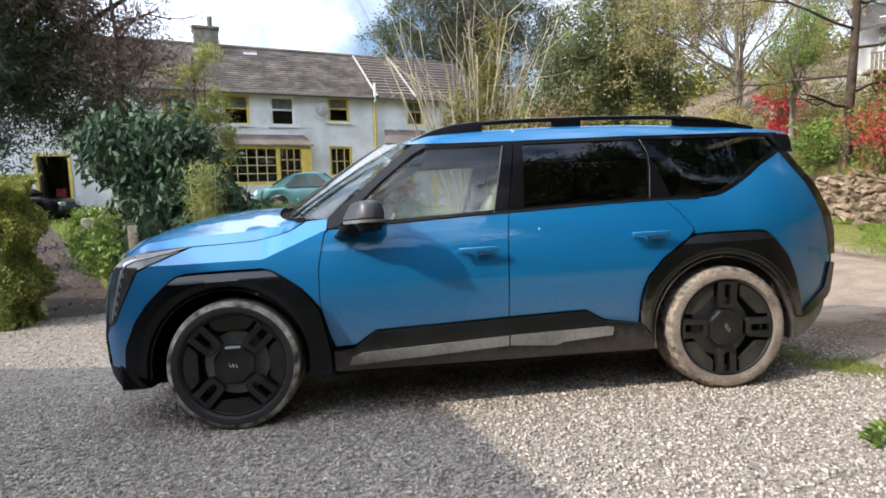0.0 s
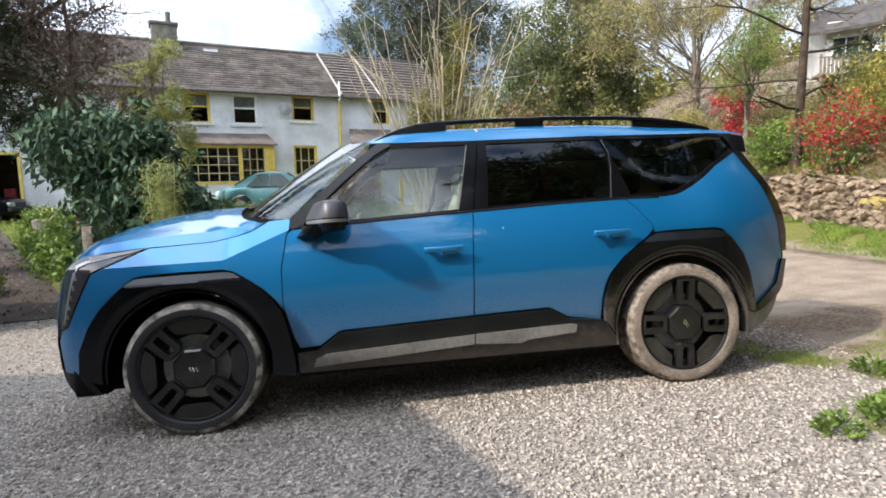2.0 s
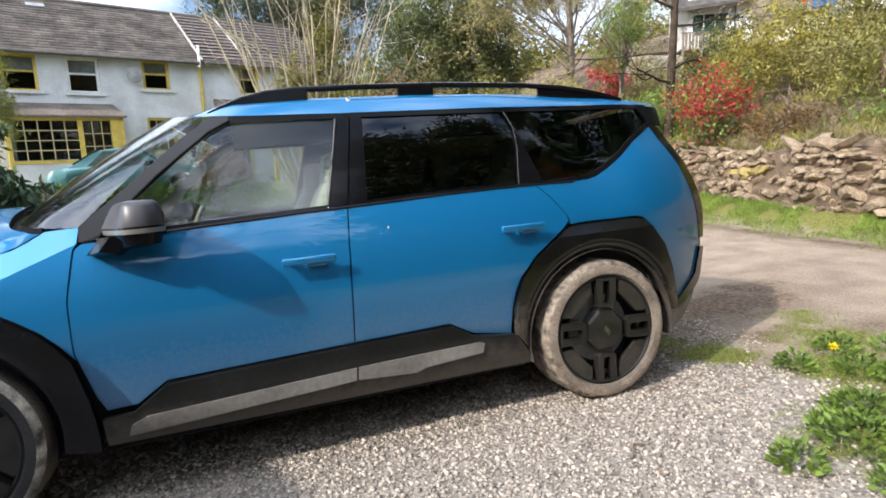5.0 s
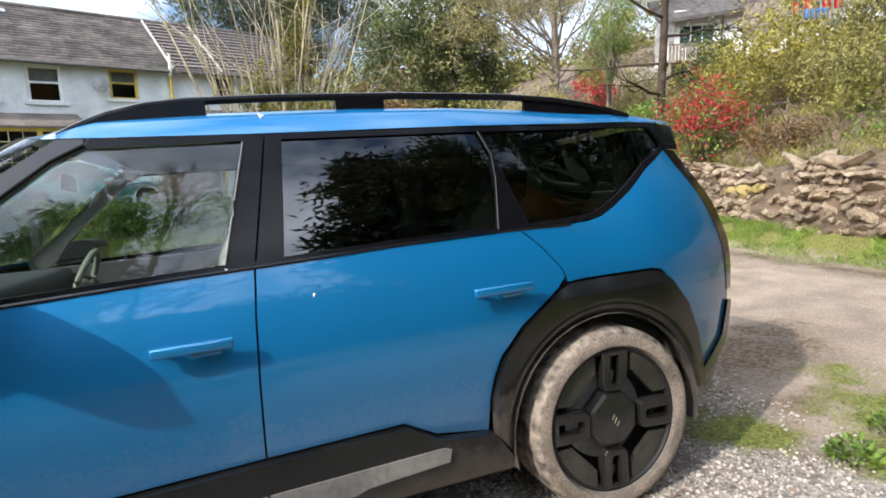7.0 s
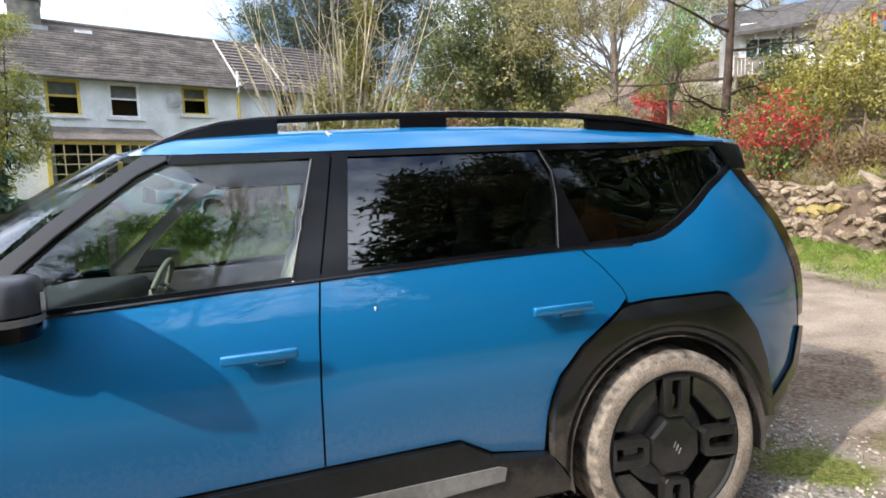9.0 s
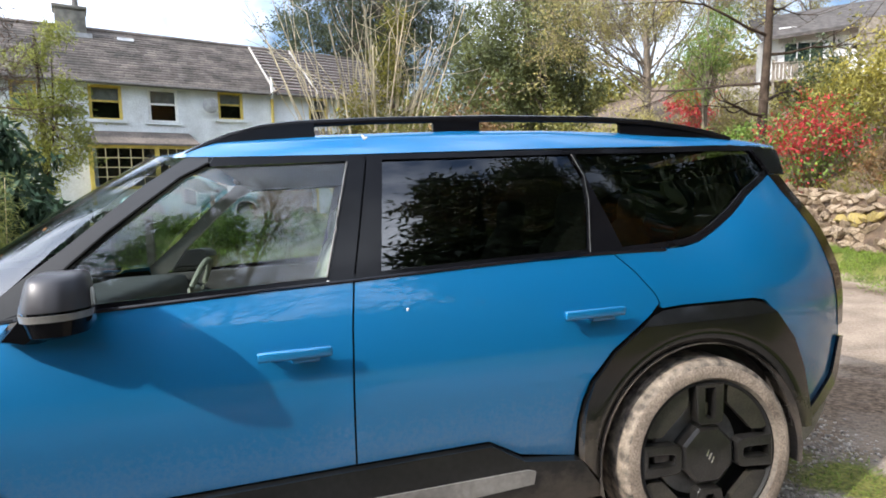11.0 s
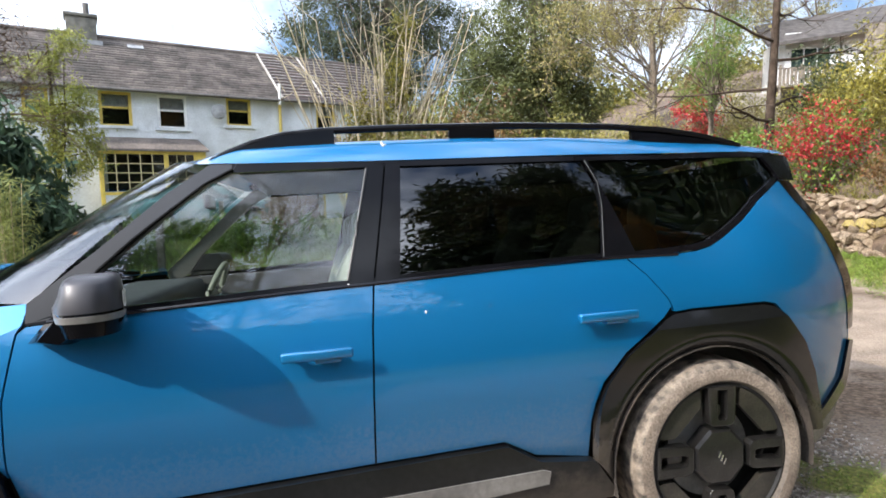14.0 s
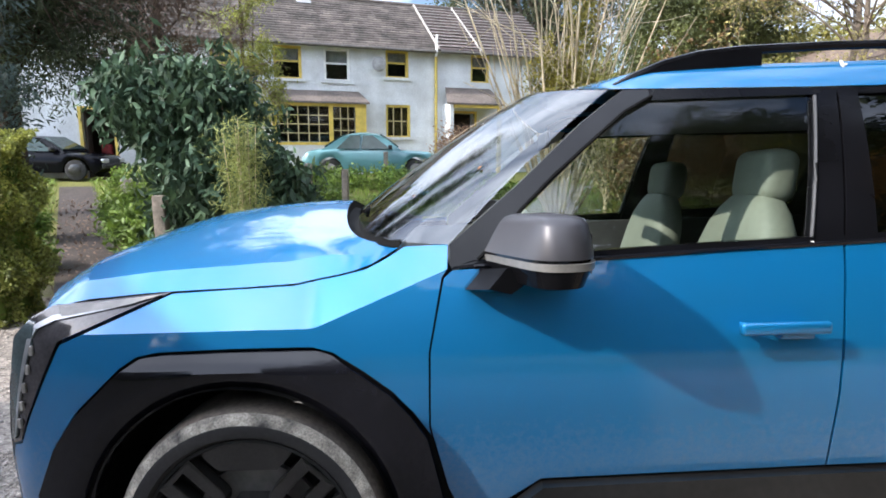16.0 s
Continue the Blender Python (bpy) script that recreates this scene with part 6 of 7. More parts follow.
def far_car(name, label, m, paint, length, height, roof0, roof1, wide=1.7):
    """A small saloon: hull with wheel arches, rounded cabin, panes, wheels, lamps. Its nose points to -x."""
    c = empty(name, m, label, "car")
    hw, L = wide / 2, length
    line = height * 0.64

    def ring(x, y, z0, z1):
        return [(x, -y * .95, z0), (x, -y, z0 + (z1 - z0) * .45), (x, -y * .985, z0 + (z1 - z0) * .8), (x, -y * .9, z1), (x, -y * .4, z1 + .03), (x, y * .4, z1 + .03), (x, y * .9, z1), (x, y * .985, z0 + (z1 - z0) * .8), (x, y, z0 + (z1 - z0) * .45), (x, y * .95, z0)]
    hull = []
    for k in range(41):
        u = k / 40
        x = L * u
        low = 0.22 + 0.14 * max(0.0, 0.05 - u) / 0.05 + 0.16 * max(0.0, u - 0.95) / 0.05
        for cx in (L * .18, L * .80):
            d = abs(x - cx)
            if d < 0.36:
                low = max(low, 0.30 + math.sqrt(0.36 ** 2 - d * d))
        top = line * interp(u, (0, .03, .1, .25, .36, .7, .9, .97, 1), (.70, .84, .90, .95, 1.0, 1.02, .98, .92, .74))
        y = hw * interp(u, (0, .04, .14, .5, .88, .97, 1), (.78, .91, .985, 1.0, .98, .92, .82))
        hull.append(ring(x, y, min(low, top - 0.1), top))
    part("body", mesh("hull", *loft(hull, True, True), sharp=40), paint, c)
    b0, b1, t0, t1 = L * (roof0 - .17), L * (roof1 + .20), L * roof0, L * roof1
    y0, y1 = hw * .90, hw * .68
    rows = []
    for k in range(17):
        u = k / 16
        x = b0 + (b1 - b0) * u
        z = interp(x, (b0, b0 * .35 + t0 * .65, t0, (t0 + t1) / 2, t1, b1 * .3 + t1 * .7, b1), (line, line + .72 * (height - line), height - .03, height, height - .04, line + .76 * (height - line), line))
        q = (z - line) / (height - line)
        y = y0 + (y1 - y0) * q
        rows.append([(x, -y0, line - .06), (x, -y - .01, line + (z - line) * .5), (x, -y, z - .03 * q), (x, -y * .5, z + .02 * q), (x, y * .5, z + .02 * q), (x, y, z - .03 * q), (x, y + .01, line + (z - line) * .5), (x, y0, line - .06)])
    part("cabin", mesh("cabin", *loft(rows, False, True), sharp=50), paint, c)
    h = height - line
    for s in (-1, 1):
        for xa, xb, xc, xd in ((b0 + .30, (b0 + b1) / 2, (t0 + t1) / 2 + .02, t0 + .12), ((b0 + b1) / 2 + .06, b1 - .42, t1 - .02, (t0 + t1) / 2 + .08)):
            quad = [(xa, line + .05 * h), (xb, line + .05 * h), (xc, line + .84 * h), (xd, line + .84 * h)]
            pane = [(x, s * (y0 + (y1 - y0) * (z - line) / h + .018 + .03 * (1 - (z - line) / h)), z) for x, z in quad]
            part("side_window", mesh("pane", pane + [(x, y - s * .02, z) for x, y, z in pane], [(0, 1, 2, 3), (7, 6, 5, 4), (0, 4, 5, 1), (1, 5, 6, 2), (2, 6, 7, 3), (3, 7, 4, 0)], smooth=False), FAR_GLASS, c)
        for x in (L * .18, L * .80):
            wv = [[(x + r * math.cos(a), s * y, 0.30 + r * math.sin(a)) for a in (2 * math.pi * k / 20 for k in range(20))] for r, y in ((.18, hw - .16), (.29, hw - .15), (.30, hw - .02), (.20, hw + .01), (.01, hw))]
            w = part("wheel", mesh("wheel", *loft(wv, True)), FAR_TYRE, c)
            rv = [[(x + r * math.cos(a), s * y, 0.30 + r * math.sin(a)) for a in (2 * math.pi * k / 16 for k in range(16))] for r, y in ((.185, hw + .008), (.16, hw + .02), (.07, hw + .012), (.01, hw + .02))]
            part("hub", mesh("hub", *loft(rv, True)), STRIP if paint is TEAL else RIM, w)
        part("headlamp", box(-.02, .10, s * hw * .62 - .16, s * hw * .62 + .16, line * .60, line * .76, .03), LAMP_WHITE, c)
        part("door_mirror", box(b0 + .25, b0 + .36, *sorted((s * (y0 - .02), s * (y0 + .16))), line + .02, line + .14, .03), FAR_TYRE, c)
    for front, xa, xt in ((True, b0, t0), (False, b1, t1)):
        e = -.02 if front else .02
        pane = []
        for q in (.10, .86):
            x = xa + (xt - xa) * q + e
            y = (y0 + (y1 - y0) * q) * .86
            pane += [(x, -y, line + h * (q + .10)), (x, y, line + h * (q + .10))]
        pane = [pane[0], pane[1], pane[3], pane[2]]
        part("windscreen" if front else "rear_screen", mesh("pane", pane + [(x - e * 2, y, z - .04) for x, y, z in pane], [(0, 1, 2, 3), (7, 6, 5, 4), (0, 4, 5, 1), (1, 5, 6, 2), (2, 6, 7, 3), (3, 7, 4, 0)], smooth=False), FAR_GLASS, c)
    for x in (-.05, L - .05):
        part("bumper", box(x, x + .12, -hw * .84, hw * .84, .34, .48, .04), FAR_TYRE, c)
    return c


far_car("teal_coupe", "faded teal old coupe parked before the cottage", pose(0.30, 16.35, 0.50, 0, 0, 187), TEAL, 4.0, 1.36, .46, .66)
far_car("black_hatchback", "black car parked by the cottage path", pose(-9.75, 16.4, 0.44, 0, 0, 186), BLACK_PAINT, 4.2, 1.30, .42, .74)

for px, py, hgt in ((-1.15, 15.0, 0.95), (0.6, 14.6, 0.9), (-2.0, 9.3, 1.1), (-1.3, 9.2, 1.0)):
    fp = empty("garden_post", Matrix.Translation(at_ground(px, py, -0.05)), "weathered garden fence post", "post", "garden posts")
    part("shaft", box(-0.06, 0.06, -0.06, 0.06, 0, hgt + 0.05, 0.012), WOOD, fp)
trough = empty("stone_planter", Matrix.Translation(at_ground(-7.0, 12.9)), "stone planter with yellow flowers by the path", "planter")
part("bowl", box(-0.5, 0.5, -0.25, 0.25, 0, 0.42, 0.05), CHIMNEY, trough)
rngt = np.random.default_rng(53)
_, tp = blob_points(rngt, [(0, 0, 0.5, 0.5, 0.3, 0.2)], 60, 14, 0.08, 0.2)
part("foliage", leaf_mesh("foliage", tp, 0.09, 0.4, 0.4, 0, rngt), LEAF_FRESH, trough)
part("blossom", leaf_mesh("blossom", tp[::6] + np.array((0, 0, 0.06)), 0.06, 0.7, 0.8, 0, rngt), material("cream_petal", (0.75, 0.68, 0.35), rough=0.6, vary=0.2), trough, "cream and yellow flowers")


# ---- lane side: dry-stone wall, bank, shrubs, upper house ----
WALL_STONE = material("limestone_wall", (0.35, 0.27, 0.185), rough=0.9, second=(0.155, 0.112, 0.07), scale=7, obj=0.38, fine=0.4, bump=0.9, bump_scale=22)
WALL_LINE = ((9.55, 0.0), (9.75, 2.5), (9.95, 5.0), (10.35, 7.5), (10.9, 10.0), (11.6, 12.5))


def wall_x(y):
    return interp(y, [p[1] for p in WALL_LINE], [p[0] for p in WALL_LINE])


def rock_mesh(seed, mat=None):
    rng = np.random.default_rng(seed)
    bm = bmesh.new()
    bmesh.ops.create_icosphere(bm, subdivisions=1, radius=0.5)
    for v in bm.verts:
        v.co *= 1 + 0.22 * rng.normal()
        v.co = Vector([max(-0.40, min(0.40, c)) for c in v.co])
    bmesh.ops.recalc_face_normals(bm, faces=bm.faces)
    for f in bm.faces:
        f.smooth = True
    me = bpy.data.meshes.new("rock")
    bm.to_mesh(me)
    me.set_sharp_from_angle(angle=radians(38))
    bm.free()
    me.materials.append(mat or WALL_STONE)
    return me


# bank behind the wall
def bank_z(x, y):
    d = x - wall_x(y)
    return 1.28 + 0.42 * max(0.0, d) - 0.004 * max(0.0, d) ** 2 + 0.12 * math.sin(x * 1.7) * math.sin(y * 1.3) + 0.05 * max(0, y - 8)


rows = []
for y in np.arange(-8, 48, 1.0):
    row = [(wall_x(y) + 0.12, y, 0.2), (wall_x(y) + 0.14, y, bank_z(wall_x(y) + 0.14, y) - 0.06)]
    for d in (0.5, 1, 1.6, 2.4, 3.4, 4.6, 6, 8, 10, 13, 17, 22, 30, 42, 60):
        x = wall_x(y) + d
        row.append((x, y, min(bank_z(x, y), 12)))
    rows.append(row)
v, f = loft(rows)
tagged(part("bank", mesh("bank", v, [q[::-1] for q in f]), EARTH), "steep overgrown earth bank behind the wall", "bank", kind="structure")

# ---- shrubs of the bank ----
def on_bank(x, y, dz=0.0):
    return (x, y, bank_z(x, y) + dz)


rngr = np.random.default_rng(51)
red = empty("flowering_shrub", Matrix.Translation(on_bank(10.75, 7.1, -0.1)), "round shrub covered in scarlet red flowers above the wall", "bush")
blobs = [(-0.25, 0, 0.95, 0.95, 0.8, 0.75), (0.35, 0, 0.80, 0.7, 0.7, 0.6), (-0.5, -0.1, 0.45, 0.55, 0.5, 0.5)]
rc, rp = blob_points(rngr, blobs, 380, 14, 0.10, 0.35)
rp = rp[(rp[:, 2] > 0.66) | (rngr.random(len(rp)) < 0.16)]
part("blossom", leaf_mesh("blossom", rp[rngr.random(len(rp)) < 0.8], 0.056, 0.6, 0.5, 0, rngr), LEAF_RED, red)
rc2, rp2 = blob_points(rngr, blobs, 170, 14, 0.10, 0.35)
part("leaves", leaf_mesh("leaves", rp2, 0.07, 0.5, 0.3, 0, rngr), LEAF_FRESH, red)
part("branching", segments_mesh("branching", [(0.1 * rngr.normal(), 0.1 * rngr.normal(), 0, 0.02, *rc[k], 0.004) for k in range(70)], 4), BARK, red)
SHRUBS = [
    ("shrub", "yellow-green leafy shrub on the bank", (12.9, 7.6), [(0.2, 0, 1.55, 1.5, 1.2, 1.05), (-0.6, 0, 1.0, 1.0, 1.0, 0.9), (1.4, 0, 1.5, 1.1, 1.0, 0.9), (2.3, 0, 1.2, 0.9, 1.0, 0.9)], 560, 26, 0.10, 0.075, LEAF_YELLOW, 61),
    ("shrub", "olive and brown tangled shrub on the bank", (12.0, 4.6), [(0, 0, 0.6, 1.3, 1.3, 0.7), (1.2, 0.2, 1.0, 1.3, 1.2, 0.8)], 300, 18, 0.12, 0.08, LEAF_OLIVE, 62),
    ("shrub", "yellow-green shrub over the wall", (12.6, 2.2), [(0, 0, 0.9, 1.5, 1.6, 0.9), (1.2, 0, 1.4, 1.2, 1.4, 0.9)], 320, 18, 0.12, 0.09, LEAF_YELLOW, 63),
    ("shrub", "straggling olive shrub on the bank", (14.6, 5.0), [(0, 0, 0.6, 1.6, 1.5, 0.8)], 240, 18, 0.12, 0.09, LEAF_OLIVE, 64),
    ("shrub", "dark evergreen shrub below the upper house", (15.4, 11.5), [(0, 0, 1.2, 1.0, 1.0, 1.1)], 160, 20, 0.10, 0.09, LEAF_DARK, 65),
    ("shrub", "green shrub behind the red one", (11.4, 9.8), [(0, 0, 0.6, 1.1, 1.0, 0.7)], 180, 18, 0.10, 0.09, LEAF_FRESH, 66),
    ("shrub", "small red-leaved shrub up the bank", (12.5, 13.2), [(-0.1, 0, 1.9, 0.9, 0.6, 0.45), (0, 0, 1.0, 0.5, 0.5, 0.7)], 150, 18, 0.08, 0.08, LEAF_RED, 67),
    ("shrub", "rust-coloured upright shrub up the bank", (13.1, 13.6), [(-0.4, 0, 2.3, 0.35, 0.35, 0.7), (-0.2, 0, 1.2, 0.3, 0.3, 0.7)], 110, 18, 0.08, 0.08, LEAF_BROWN, 68),
    ("shrub", "olive shrubs along the lane", (10.0, 13.5), [(-0.6, 0, 0.7, 1.4, 1.0, 0.9), (0.8, 0, 0.9, 1.0, 1.0, 0.9)], 300, 20, 0.12, 0.09, LEAF_YELLOW, 69),
    ("shrub", "tangle of brown twigs and leaves on the bank", (13.4, 9.6), [(0, 0, 0.8, 1.2, 1.0, 0.9)], 220, 18, 0.12, 0.09, LEAF_OLIVE, 73),
    ("shrub", "low brown undergrowth on the bank", (13.2, 3.4), [(0, 0, 0.4, 1.4, 1.6, 0.5)], 240, 18, 0.12, 0.08, LEAF_BROWN, 74),
    ("shrub", "green leafy undergrowth high on the bank", (15.8, 8.6), [(0, 0, 0.3, 1.3, 1.4, 0.6)], 200, 18, 0.12, 0.1, LEAF_YELLOW, 75),
    ("shrub", "tangled undergrowth high on the bank", (15.8, 2.5), [(0, 0, 0.7, 1.5, 1.8, 0.8)], 220, 18, 0.12, 0.1, LEAF_OLIVE, 76),
    ("shrub", "pale budding shrub before the terrace wall", (13.6, 12.4), [(0, 0, 1.2, 0.9, 0.8, 1.0)], 150, 14, 0.12, 0.07, LEAF_BUD, 77),
    ("shrub", "yellow-green shrub leaning over the wall", (11.5, 1.4), [(0, 0, 0.5, 1.0, 1.2, 0.7)], 200, 18, 0.12, 0.08, LEAF_YELLOW, 78),
    ("shrub", "brown twiggy undergrowth on the bank", (12.2, 3.3), [(0, 0, 0.5, 1.1, 1.0, 0.6)], 200, 18, 0.12, 0.08, LEAF_BUD, 79),
    ("shrub", "olive undergrowth on the bank", (13.8, 1.2), [(0, 0, 0.8, 1.4, 1.4, 0.9)], 260, 18, 0.12, 0.09, LEAF_OLIVE, 80),
    ("shrub", "pale budding undergrowth on the bank", (13.3, 6.1), [(0, 0, 0.6, 1.2, 1.0, 0.7)], 220, 18, 0.12, 0.08, LEAF_BUD, 88),
    ("shrub", "pale budding thicket below the terrace wall", (11.6, 14.2), [(0, 0, 1.4, 1.5, 1.0, 1.3), (1.8, 0, 1.2, 1.2, 1.0, 1.1)], 380, 24, 0.13, 0.07, LEAF_BUD, 89),
    ("shrub", "straw-coloured rough growth on the bank", (12.8, 5.2), [(0, 0, 0.5, 1.5, 1.2, 0.6), (1.5, 0, 0.7, 1.3, 1.0, 0.7)], 320, 22, 0.13, 0.07, LEAF_OLIVE, 92),
    ("shrub", "brown-green leafy shrub at the end of the terrace", (15.4, 7.0), [(0, 0, 1.2, 1.0, 0.9, 1.1)], 260, 22, 0.12, 0.08, LEAF_OLIVE, 93),
    ("shrub", "straw-coloured bush below the terrace wall", (13.7, 13.5), [(0, 0, 1.0, 1.0, 0.7, 0.9), (1.3, 0, 0.8, 0.9, 0.7, 0.8)], 260, 24, 0.12, 0.07, LEAF_BUD, 94),
    ("shrub", "brambly undergrowth on top of the wall", (11.2, 3.2), [(0, 0, 0.1, 0.8, 1.4, 0.35)], 130, 16, 0.10, 0.07, LEAF_FRESH, 70),
    ("shrub", "brambly brown undergrowth on top of the wall", (11.0, 5.6), [(0, 0, 0.15, 0.7, 0.9, 0.4)], 150, 16, 0.10, 0.07, LEAF_BROWN, 71),
]
for nm, lb, (x, y), bl, cl, per, sp, sz, mt, sd in SHRUBS:
    tree(nm, lb, on_bank(x, y, -0.05), 0.9, 0.03, bl, cl, per, sp, sz, mt, BARK_DARK, sd, limbs=30, category="bush", shell=0.35)

tall = empty("bare_tree", Matrix.Translation(on_bank(11.25, 9.05, -0.2)), "slender bare tree above the wall with grey-brown bark", "tree")
segs = [(0, 0, 0, 0.12, 0.02, 0, 1.4, 0.10), (0.02, 0, 1.4, 0.10, 0.06, 0, 3.0, 0.085), (0.06, 0, 3.0, 0.085, 0.12, 0.05, 5.0, 0.065), (0.12, 0.05, 5.0, 0.065, 0.1, 0.1, 7.5, 0.04)]
for zz, ax, ay, ln in ((1.6, -1, -0.2, 2.2), (1.9, 0.9, 0.3, 1.6), (2.3, -0.8, 0.6, 2.4), (2.9, 1, -0.2, 2.0), (3.3, -1, 0.2, 2.2), (3.9, 0.8, 0.5, 1.8), (4.4, -0.7, -0.5, 2.0), (5.0, 0.6, 0.2, 1.6), (5.6, -0.6, 0.3, 1.6)):
    grow(rngr, (0.06, 0, zz), (ax, ay, 0.15), ln, 0.035, 2, segs, 0.3, (2, 3), 0.6, 0.04, 0.004)
part("trunk", segments_mesh("trunk", segs, 6), BARK_DEEP, tall)
tree("pine", "small evergreen pine on the bank", on_bank(11.9, 11.8, -0.1), 4.6, 0.09, [(0, 0, 3.2, 0.8, 0.7, 0.7), (0.4, 0, 4.0, 0.5, 0.5, 0.5), (-0.5, 0, 2.3, 0.6, 0.5, 0.35)], 260, 26, 0.10, 0.09, LEAF_FRESH, BARK, 72, aspect=0.2, limbs=30)

# upper house and deck
UP = pose(17.9, 16.6, -0.39, 0, 0, -28) @ pose(-0.2, -2.0, 5.8) @ Matrix.Scale(0.58, 4) @ pose(0.2, 2.0, -5.8)
BARN_STONE = material("dark_barn_stone", (0.19, 0.17, 0.145), rough=0.9, vary=0.4, scale=2.5, fine=0.3, bump=0.6, bump_scale=8)
DARK_SLATE = material("dark_roof_slate", (0.075, 0.066, 0.060), rough=0.85, vary=0.35, scale=3, fine=0.3, bump=0.4, bump_scale=12)
PLINTH_STONE = material("dark_plinth_stone", (0.10, 0.088, 0.07), rough=0.9, vary=0.4, scale=2.5, fine=0.3, bump=0.6, bump_scale=8)
CREAM = material("cream_render", (0.78, 0.77, 0.75), rough=0.9, vary=0.08, scale=1.2, fine=0.06)
up_house = empty("upper_house", UP, "white house with a dark overhanging roof up the bank", "house")
part("wall", box(0.6, 14.0, 0, 5, 5.0, 8.2), CREAM, up_house)
part("plinth", box(0.6, 14.0, 0.03, 5, -1.0, 5.0), PLINTH_STONE, up_house, "dark stone plinth")
part("window", box(0.9, 3.0, -0.03, 0.02, 5.9, 7.2), FAR_GLASS, up_house, "long window band")
for k in range(4):
    part("window_frame", box(0.88 + 0.7 * k, 0.94 + 0.7 * k, -0.06, -0.031, 5.9, 7.2), WHITE_PAINT, up_house)
part("window_head", box(0.8, 3.1, -0.07, -0.001, 7.2, 7.36), WHITE_PAINT, up_house)
rfv = [(-0.6, -1.0, 7.45), (15, -1.0, 8.9), (15, 2.5, 10.8), (-0.6, 2.5, 9.4), (-0.6, -1.0, 7.25), (15, -1.0, 8.7), (15, 2.5, 10.6), (-0.6, 2.5, 9.2)]
part("roof", mesh("roof", rfv, [(0, 1, 2, 3), (7, 6, 5, 4), (0, 4, 5, 1), (1, 5, 6, 2), (2, 6, 7, 3), (3, 7, 4, 0)], smooth=False), DARK_SLATE, up_house, "dark overhanging roof")
part("downpipe", mesh("pipe", *tube([(3.5, -0.1, 5.0), (3.5, -0.1, 7.3), (3.2, -0.9, 7.6)], 0.05, 6)), POT, up_house)
deck = empty("deck", UP @ pose(0, -1.6, 0), "weathered grey timber deck with a boarded rail", "deck")
part("floor", box(-0.2, 3.4, -0.4, 1.5, 4.75, 4.87), WOOD, deck)
for k in range(18):
    part("rail_board", box(-0.18 + 0.2 * k, -0.02 + 0.2 * k, -0.4, -0.37, 4.88, 5.75), WOOD, deck)
part("top_rail", box(-0.22, 3.45, -0.44, -0.34, 5.76, 5.83), WOOD, deck)
for k in range(4):
    part("deck_post", box(-0.15 + 1.12 * k, -0.03 + 1.12 * k, -0.36, -0.24, -0.5, 6.0), WOOD, deck)
PALE = material("pale_stone_wall", (0.42, 0.37, 0.31), rough=0.95, vary=0.2, scale=2, fine=0.1)
tagged(part("terrace_wall", box(13.4, 16.6, 14.6, 15.0, 3.2, 4.55, 0.05), PALE), "pale rendered garden terrace wall", "wall", kind="structure")
# things on the upper terrace
RED_PLASTIC = material("red_plastic", (0.60, 0.02, 0.02), rough=0.4, vary=0.15)
BLUE_PLASTIC = material("blue_plastic", (0.04, 0.16, 0.42), rough=0.4, vary=0.15)
GREY_PLASTIC = material("grey_plastic", (0.12, 0.12, 0.14), rough=0.5, vary=0.2)
TERR = pose(16.1, 10.1, 5.32, 0, 0, -35) @ Matrix.Scale(0.62, 4)
ter = empty("terrace_rail", TERR, "grey slatted terrace railing above the bank", "railing")
part("board_screen", box(-1.4, 0.4, -0.2, -0.14, -1.2, 0.45), WOOD, ter)
for k in range(9):
    part("baluster", box(0.5 + 0.22 * k, 0.55 + 0.22 * k, -0.2, -0.15, -0.5, 0.55), WOOD, ter)
part("top_rail", box(0.4, 2.5, -0.22, -0.13, 0.55, 0.62), WOOD, ter)
part("base_beam", box(-1.5, 2.6, -0.25, 0.6, -0.62, -0.5), WOOD, ter)
for k, (x, s) in enumerate(((0.75, 0.30), (1.2, 0.36), (1.95, 0.33), (2.4, 0.36))):
    b = empty("red_bucket", TERR @ pose(x, 0.15, 0.05 + 0.05 * k), "red plastic bucket on the terrace", "bucket", "red buckets")
    part("tub", mesh("tub", *tube([(0, 0, -0.2), (0, 0, s * 0.5), (0, 0, s)], [s * 0.42, s * 0.5, s * 0.56], 12)), RED_PLASTIC, b)
part("end_pillar", box(2.75, 3.15, -0.3, 0.1, -1.6, 1.3, 0.03), PALE, ter)
for k in range(3):
    part("support_post", box(-1.3 + 1.8 * k, -1.18 + 1.8 * k, 0.0, 0.12, -4.2, -0.62), WOOD, ter)
crate = empty("blue_crate", TERR @ pose(1.5, 0.0, -0.42), "blue plastic crate on the terrace", "crate")
part("tub", box(-0.45, 0.45, -0.12, 0.3, 0, 0.42, 0.04), BLUE_PLASTIC, crate)
binn = empty("grey_bin", TERR @ pose(1.75, -0.9, -1.45), "grey plastic bin below the terrace", "bin")
part("tub", box(-0.3, 0.3, -0.3, 0.3, -0.2, 0.75, 0.06), GREY_PLASTIC, binn)

